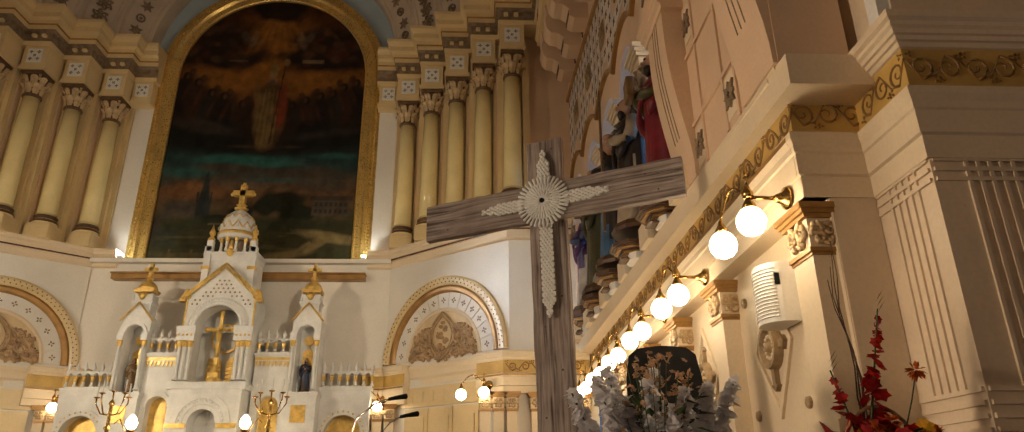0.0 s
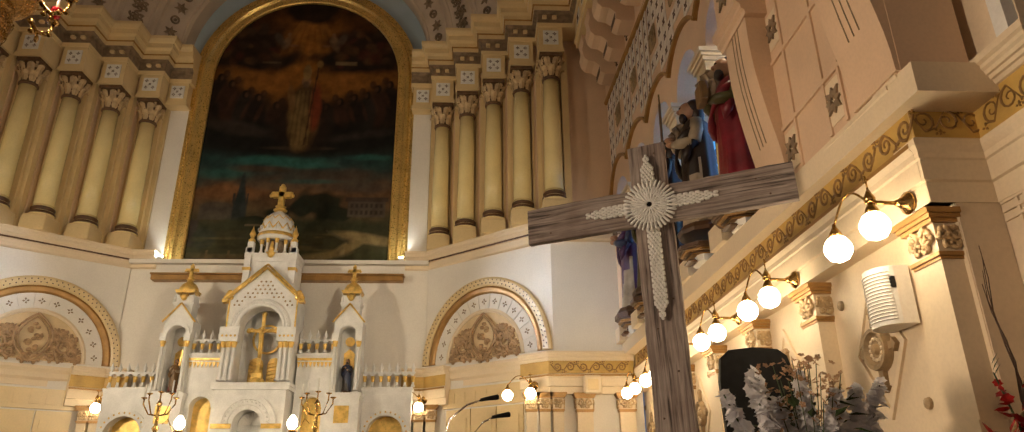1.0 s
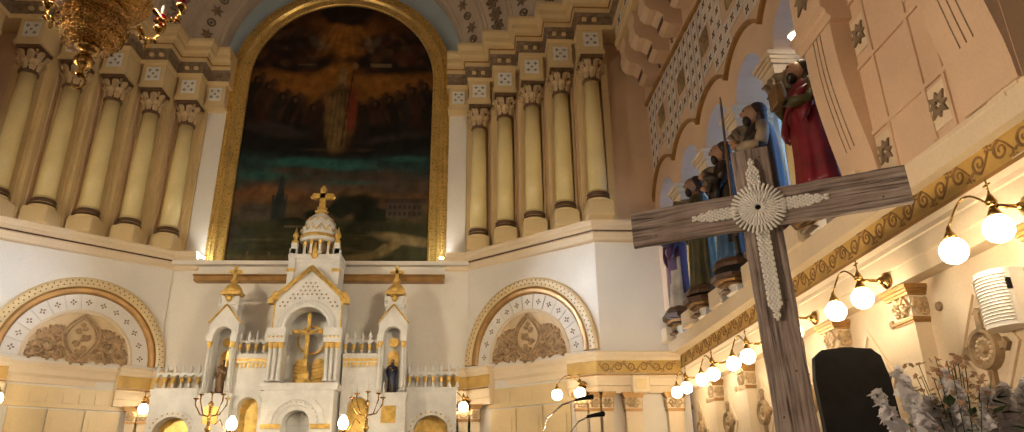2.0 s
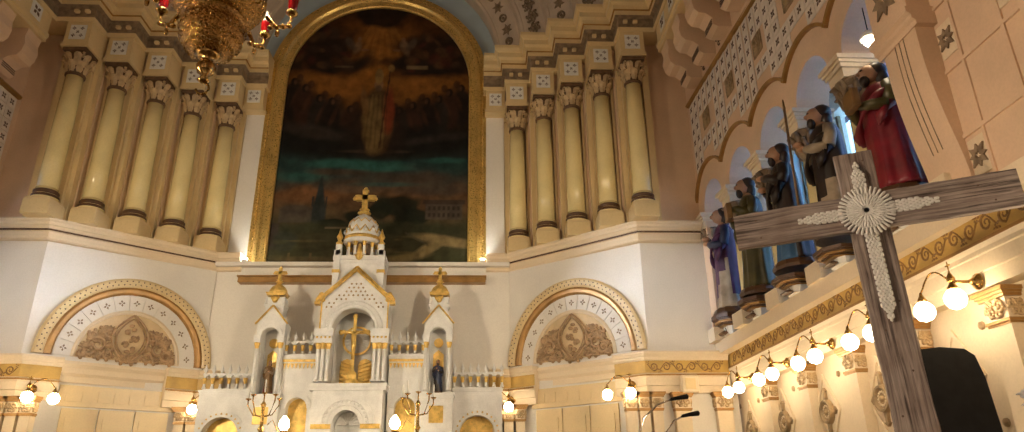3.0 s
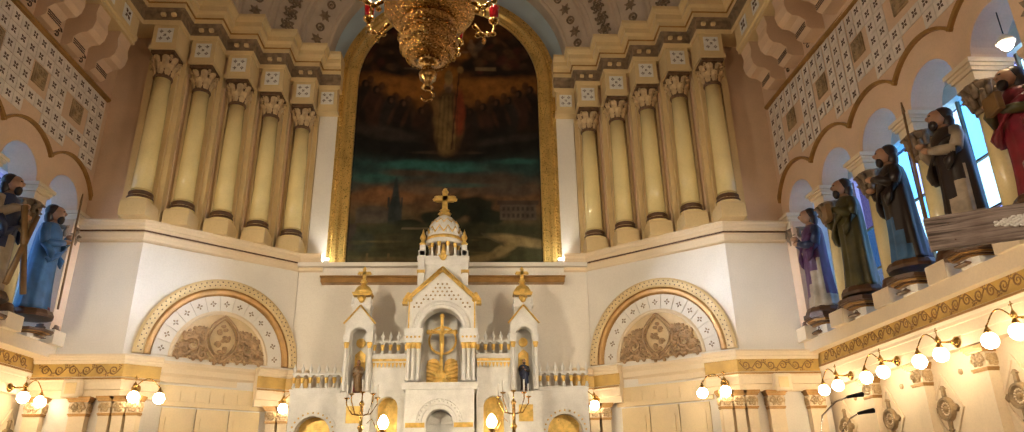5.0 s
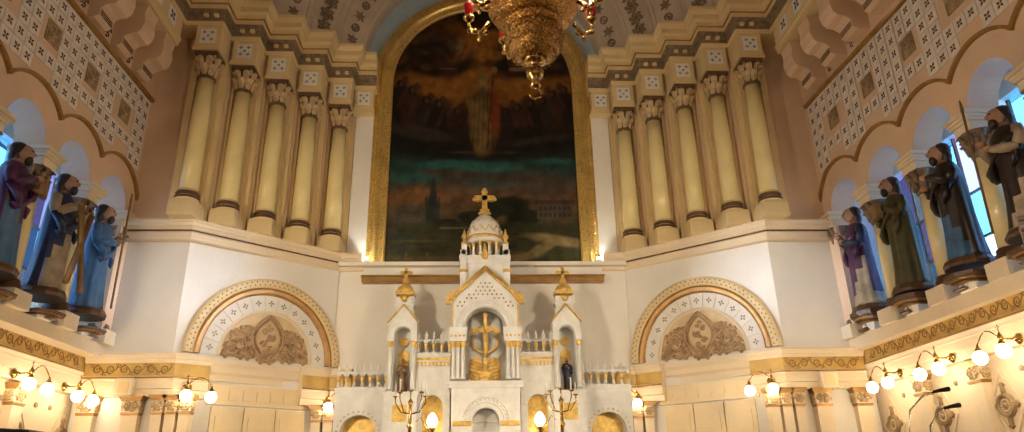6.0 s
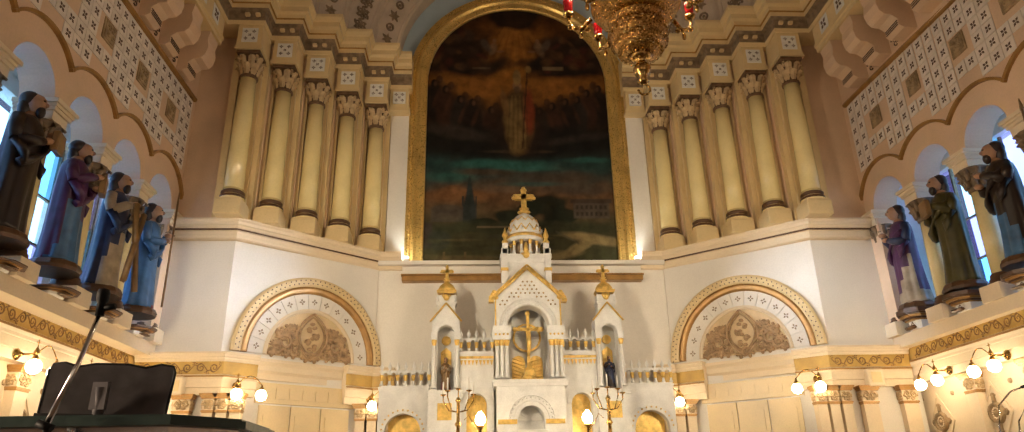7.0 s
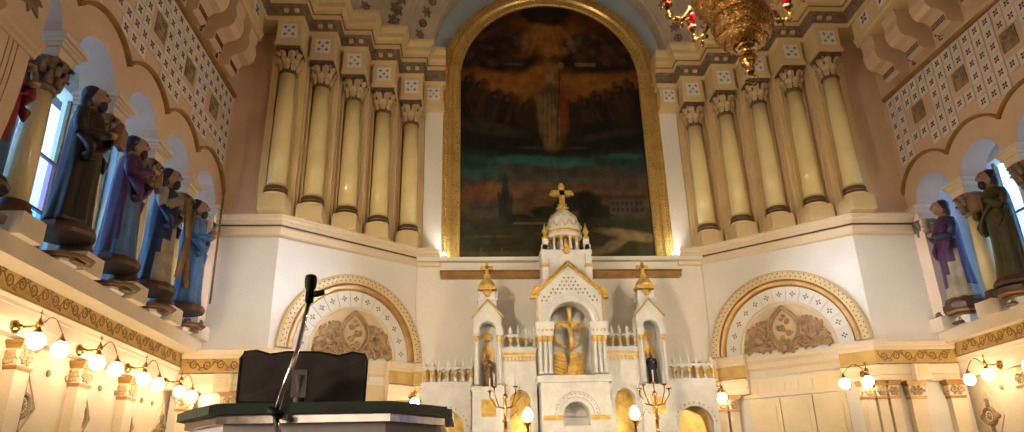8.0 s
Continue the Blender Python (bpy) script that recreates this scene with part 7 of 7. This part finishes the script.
# upper tier and its glowing bulbs are added out of view to light the sanctuary
bm = lathe(B(), [(0.03, 1.0), (0.05, 1.2), (0.02, 1.3), (0.06, 1.5), (0.16, 1.56), (0.16, 1.6), (0.03, 1.64)], seg=16)
crown = part("upper_tier", bm, BRASS, ch)
for k in range(8):
    a = 2 * math.pi * k / 8
    c, s_ = math.cos(a), math.sin(a)
    bm = tube(B(), [(0.12 * c, 0.12 * s_, 1.58), (0.3 * c, 0.3 * s_, 1.52), (0.42 * c, 0.42 * s_, 1.58), (0.42 * c, 0.42 * s_, 1.66)], 0.012, 6)
    part("bulb_arm", bm, BRASS, ch)
    part("bulb", lathe(B(), [(0.02, 1.66), (0.055, 1.70), (0.06, 1.74), (0.04, 1.79), (0.01, 1.81)], at=(0.42 * c, 0.42 * s_, 0), seg=12), ADDED_BULB, ch, "lit frosted bulb on the added upper tier")
part("chain", tube(B(), [(0, 0, 1.6), (0, 0, 12.25)], 0.012, 6), BRASS, ch)

# ---- sanctuary furniture near the camera ----
# lectern with a green-black top, music stand and microphone
GREENTOP = material("dark_green_top", (0.012, 0.035, 0.03), 0.35, vary=0.15, scale=10)
LILAC = material("pale_grey_paint", (0.42, 0.40, 0.43), 0.5, vary=0.08, scale=4)
DX, DY = -2.46, 3.62
lec = thing("lectern", pose(DX, DY, 0), "broad lectern with a dark green moulded top and pale grey body", "lectern")
oct_ = lambda w, d: [(-w, d), (-w, -d * 0.3), (-w * 0.62, -d), (w * 0.62, -d), (w, -d * 0.3), (w, d)]
pl = lambda u, v, d: Vector((u, v, d))
bm = prism(B(), oct_(0.53, 0.34), pl, 1.925, 1.955)
prism(bm, oct_(0.51, 0.32), pl, 1.955, 1.965)
part("top", bm, GREENTOP, lec, "dark green moulded top")
bm = prism(B(), oct_(0.50, 0.305), pl, 1.895, 1.925)
part("moulding", bm, CHROME, lec)
bm = prism(B(), oct_(0.47, 0.28), pl, 0.85, 1.895)
part("body", bm, LILAC, lec)
ms = thing("music_stand", pose(DX - 0.085, DY - 0.02, 1.965), "black metal music stand with an empty tray seen from behind", "music stand")
tray = [(-0.24, 0.0), (0.24, 0.0), (0.255, 0.02), (0.262, 0.20), (0.25, 0.225), (0.2, 0.232), (0.14, 0.215), (0.07, 0.228), (-0.07, 0.228), (-0.14, 0.215), (-0.2, 0.232), (-0.25, 0.225), (-0.262, 0.20), (-0.255, 0.02)]
bend = lambda u, v, d: Vector((u - v * 0.05, d + v * 0.22 + 0.12 * u * u, v + 0.02 - 0.035 * u))
tr = part("tray", prism(B(), tray, bend, 0, 0.005), material("worn_black_enamel", (0.055, 0.047, 0.050), 0.38, vary=0.3, scale=9.0, bump=0.02), ms)
part("rim", tube(B(), [bend(u, v, 0.0025) for u, v in tray + tray[:1]], 0.0055, 6), BLACK, tr)
part("lip", prism(B(), [(-0.24, 0.0), (0.24, 0.0), (0.24, 0.012), (-0.24, 0.012)], bend, -0.05, 0.0), BLACK, tr)
bm = B()
tube(bm, [(0, -0.02, 0.0), (0, -0.03, 0.14)], 0.022, 8)
box(bm, -0.03, -0.045, 0.05, 0.03, -0.02, 0.16)
part("post", bm, material("dull_grey_metal", (0.16, 0.15, 0.16), 0.45, metal=0.5, vary=0.1), ms)
mc = thing("microphone", pose(DX - 0.05, DY - 0.36, 0.85), "black microphone on a chrome boom stand", "microphone")
bm = tube(B(), [(0.0, -0.05, 0.0), (0.0, -0.05, 0.95), (-0.03, -0.04, 1.08)], 0.011, 8)
tube(bm, [(-0.03, -0.04, 1.06), (0.02, 0.0, 1.30), (0.035, 0.05, 1.50)], [0.012, 0.009, 0.009], 8)
part("stand", bm, CHROME, mc)
bm = lathe(B(), [(0.016, 0), (0.016, 0.05), (0.022, 0.06), (0.024, 0.09), (0.02, 0.105), (0.008, 0.11)], seg=12, m=pose(0.035, 0.05, 1.49))
tube(bm, [(0.05, 0.05, 1.52), (0.09, 0.05, 1.53)], 0.012, 6)
tube(bm, [(0.0, -0.05, 1.06), (-0.05, -0.05, 1.08)], 0.016, 6)
part("head", bm, BLACK, mc)
part("foot", lathe(B(), [(0.14, 0), (0.14, 0.015), (0.03, 0.03)], seg=18, m=pose(0, -0.05, 0)), BLACK, mc)
# thin gooseneck microphones
for i, (x, y, z, L) in enumerate(((4.05, 6.95, 2.50, 0.32), (4.15, 7.0, 2.36, 0.22))):
    gm = thing("gooseneck_microphone", pose(x, y, z), "thin black gooseneck microphone", "microphone", "gooseneck microphones")
    part("neck", tube(B(), [(-L, 0, 0.85 - z), (-L, 0, -0.35), (-L * 0.85, 0, -0.16), (-L * 0.4, 0, -0.04), (0, 0, 0)], 0.008, 8), CHROME, gm)
    bm = tube(B(), [(-0.01, 0, 0), (0.05, 0, 0.012), (0.14, 0, 0.025), (0.15, 0, 0.026)], [0.014, 0.017, 0.024, 0.012], 10)
    part("head", bm, BLACK, gm)
# black high-backed chair
hc = thing("black_chair", pose(6.28, 6.3, 0.85, 0, 0, -8), "black upholstered high-backed chair", "chair")
pts = [(-0.24, 0.35), (0.24, 0.35), (0.30, 0.95), (0.30, 1.75), (0.27, 1.94), (0.20, 2.0), (0.0, 2.02), (-0.20, 2.0), (-0.27, 1.94), (-0.30, 1.75), (-0.30, 0.95)]
bm = prism(B(), pts, lambda u, v, d: Vector((u, d + (v - 0.4) * 0.12, v)), 0.0, 0.09)
es = [e for e in bm.edges if len(e.link_faces) == 2 and abs(e.calc_face_angle(0)) > 0.5]
bmesh.ops.bevel(bm, geom=es, offset=0.025, segments=3, affect="EDGES")
part("backrest", bm, BLACK, hc)
part("seat", box(B(), -0.28, -0.5, 0.38, 0.28, 0.05, 0.50, bev=0.03), BLACK, hc)
for x in (-0.24, 0.24):
    for y in (-0.45, 0.02):
        part("leg", tube(B(), [(x, y, 0), (x, y, 0.4)], 0.02, 8), BLACK, hc)

# ---- flowers ----
LEAF = material("leaf_green", (0.05, 0.09, 0.025), 0.5, vary=0.3, scale=20)
PETALW = material("white_petal", (0.88, 0.87, 0.90), 0.5, vary=0.03, scale=30)
PETALP = material("dusty_pink_petal", (0.55, 0.34, 0.20), 0.6, vary=0.2, scale=30)
PETALR = material("red_petal", (0.42, 0.012, 0.01), 0.45, vary=0.3, scale=30)
PETALO = material("orange_petal", (0.75, 0.16, 0.012), 0.45, vary=0.3, scale=30)
PETALY = material("yellow_petal", (0.80, 0.42, 0.03), 0.45, vary=0.25, scale=30)
TWIG = material("twig_brown", (0.10, 0.055, 0.03), 0.7, vary=0.2, scale=30)
for mat_ in (PETALW, PETALP, PETALR, PETALO, PETALY):
    nt = mat_.node_tree
    tl, mx_ = nt.nodes.new("ShaderNodeBsdfTranslucent"), nt.nodes.new("ShaderNodeMixShader")
    mx_.inputs["Fac"].default_value = 0.4
    src = nt.nodes["Principled BSDF"].inputs["Base Color"].links[0].from_socket
    nt.links.new(src, tl.inputs["Color"])
    nt.links.new(nt.nodes["Principled BSDF"].outputs[0], mx_.inputs[1])
    nt.links.new(tl.outputs[0], mx_.inputs[2])
    nt.links.new(mx_.outputs[0], nt.nodes["Material Output"].inputs["Surface"])
WICKER = material("wicker", (0.38, 0.24, 0.10), 0.6, vary=0.3, scale=40)


def petal_flower(bm, c, r, n, mat, rnd):
    """A small open flower of cupped petals, turned at random."""
    m = Matrix.Translation(c) @ Euler((rnd.uniform(-1, 1), rnd.uniform(-1, 1), rnd.uniform(0, 6))).to_matrix().to_4x4()
    for k in range(n):
        a = 2 * math.pi * k / n
        t = Vector((math.cos(a), math.sin(a), 0))
        w = Vector((-t.y, t.x, 0))
        v = [bm.verts.new(m @ p) for p in (Vector((0, 0, 0)), t * r * 0.6 + w * r * 0.38 + Vector((0, 0, r * 0.35)), t * r + Vector((0, 0, r * 0.3)), t * r * 0.6 - w * r * 0.38 + Vector((0, 0, r * 0.35)))]
        f = bm.faces.new(v)
        f.material_index, f.smooth = mat, True


def leaf(bm, c, d, L, w, mat):
    d = Vector(d).normalized()
    sd = d.cross(Vector((0.2, 0.1, 1))).normalized() * w
    c = Vector(c)
    up_ = sd.cross(d).normalized() * w * 0.4
    v = [bm.verts.new(p) for p in (c, c + d * L * 0.4 + sd, c + d * L + Vector((0, 0, -L * 0.15)), c + d * L * 0.4 - sd, c + d * L * 0.45 - up_)]
    for q in ((0, 1, 4), (1, 2, 4), (2, 3, 4), (3, 0, 4)):
        bm.faces.new([v[i] for i in q]).material_index = mat


rnd = random.Random(7)
wf = thing("flower_arrangement", pose(5.70, 4.35, 0.85), "white delphinium spikes with dusty pink filler flowers in a vase", "flowers")
part("vase", lathe(B(), [(0.10, 0), (0.14, 0.1), (0.15, 0.4), (0.10, 0.66), (0.12, 0.72)], seg=20), WHITE, wf)
for k, (dx, dy, h) in enumerate(((-0.42, 0.0, 1.36), (-0.30, -0.08, 1.42), (-0.16, -0.05, 1.33), (-0.05, -0.1, 1.40), (0.02, 0.06, 1.47), (0.14, -0.08, 1.36), (0.28, -0.03, 1.40), (0.42, 0.0, 1.42), (-0.22, 0.1, 1.50), (0.06, -0.14, 1.27))):
    bm = tube(B(), [(0, 0, 0.6), (dx * 0.6, dy * 0.6, 0.6 + (h - 0.6) * 0.5), (dx, dy, h)], [0.008, 0.006, 0.004], 6, 1)
    n = 80
    for i in range(n):
        t = 0.35 + 0.65 * i / n
        c = Vector((dx * (0.2 + 0.8 * t), dy * (0.2 + 0.8 * t), 0.6 + (h - 0.6) * t))
        rr = 0.05 * (1.15 - 0.75 * (i / n))
        c += Vector((rnd.uniform(-1, 1), rnd.uniform(-1, 1), rnd.uniform(-0.4, 0.4))) * rr * 0.8
        petal_flower(bm, c, 0.056 * (1.2 - 0.6 * i / n), 6, 0, rnd)
    part("flower_spike", bm, [PETALW, LEAF], wf, "white delphinium spike")
bm = B()
for k in range(150):
    a, r = rnd.uniform(0, 6.28), rnd.uniform(0.02, 0.24)
    c = Vector((r * math.cos(a), r * math.sin(a), 1.22 + rnd.uniform(0, 0.36) - r * 0.3))
    petal_flower(bm, c, 0.020, 5, 0, rnd)
    if k % 4 == 0:
        tube(bm, [(0, 0, 0.7), c], 0.0025, 4, 1)
part("filler_bloom", bm, [PETALP, LEAF], wf, "dusty pink filler blooms")["kind"] = "stuff"
bm = B()
for k in range(90):
    a, r = rnd.uniform(0, 6.28), rnd.uniform(0.02, 0.22)
    leaf(bm, (r * math.cos(a), r * math.sin(a), 0.72 + rnd.uniform(0, 0.6)), (math.cos(a), math.sin(a), rnd.uniform(-0.2, 1)), 0.11, 0.022, 0)
part("foliage", bm, LEAF, wf)

rf = thing("flower_basket", pose(6.58, 3.9, 0.85) @ Matrix.Diagonal((0.86, 0.86, 0.86, 1)), "wicker basket of red gladioli with orange and yellow blooms", "flowers")
bm = lathe(B(), [(0.16, 0.75), (0.2, 0.8), (0.24, 1.0), (0.25, 1.02)], seg=24)
for k in range(6):
    z = 0.78 + 0.04 * k
    tube(bm, [((0.19 + 0.01 * k) * math.cos(t), (0.19 + 0.01 * k) * math.sin(t), z) for t in [2 * math.pi * i / 20 for i in range(21)]], 0.012, 5)
tube(bm, [(0.24 * math.cos(t), 0, 1.02 + 0.42 * math.sin(t)) for t in [math.pi * i / 16 for i in range(17)]], 0.010, 6)
part("basket", bm, WICKER, rf)
part("stool", lathe(B(), [(0.18, 0), (0.06, 0.05), (0.05, 0.68), (0.18, 0.74), (0.2, 0.75)], seg=16), DARKBROWN, rf)
for (x0, x1, h, n) in ((-0.05, 0.10, 1.95, 26), (-0.12, -0.22, 1.62, 12)):
    bm = tube(B(), [(0, 0, 0.9), (x0, 0, 1.3), (x1, -0.03, h)], [0.008, 0.007, 0.004], 6, 1)
    for i in range(n):
        t = i / n
        c = Vector((x0 + (x1 - x0) * t, -0.02, 1.25 + (h - 1.28) * t)) + Vector((rnd.uniform(-1, 1), rnd.uniform(-1, 1), 0)) * 0.05 * (1.1 - t)
        petal_flower(bm, c, 0.058 * (1.15 - 0.75 * t), 6, 0, rnd)
    for i in range(3):
        leaf(bm, (x1, -0.03, h - 0.02 + 0.03 * i), (0.5, 0, 0.8), 0.10, 0.012, 1)
    part("gladiolus_spike", bm, [PETALR, LEAF], rf, "dark red gladiolus spike")
bm = B()
for k in range(60):
    a, r = rnd.uniform(0, 6.28), rnd.uniform(0.02, 0.27)
    petal_flower(bm, Vector((r * math.cos(a), r * math.sin(a) - 0.03, 1.08 + rnd.uniform(0, 0.24))), rnd.uniform(0.045, 0.075), 7, k % 3, rnd)
for k in range(60):
    a, r = rnd.uniform(0, 6.28), rnd.uniform(0.05, 0.25)
    leaf(bm, (r * math.cos(a), r * math.sin(a), 1.02 + rnd.uniform(0, 0.25)), (math.cos(a), math.sin(a), rnd.uniform(-0.1, 0.9)), 0.16, 0.025, 3)
part("blooms", bm, [PETALO, PETALY, PETALR, LEAF], rf, "orange, yellow and red blooms")
bm = B()
for (x, z) in ((0.24, 1.62), (0.27, 1.30), (0.05, 1.36)):
    tube(bm, [(0, 0, 1.0), (x * 0.8, -0.02, z - 0.15), (x, -0.03, z)], 0.004, 5, 1)
    for k in range(46):
        d = Vector((rnd.gauss(0, 1), rnd.gauss(0, 1), rnd.gauss(0, 1))).normalized()
        leaf(bm, Vector((x, -0.03, z)) + d * 0.01, d, 0.05, 0.012, 0)
part("pompon", bm, [PETALO, LEAF], rf, "round orange-red blooms")
bm = B()
for k in range(4):
    x = -0.08 + 0.02 * k
    p_ = [(x * (0.3 + 0.7 * i / 7) - 0.04 * i / 7 + 0.02 * math.sin(i * 1.7 + k), 0.02 * k, 1.0 + i * (0.16 + 0.012 * k)) for i in range(8)]
    tube(bm, p_, [0.007 - 0.0007 * i for i in range(8)], 5)
part("twig", bm, TWIG, rf)
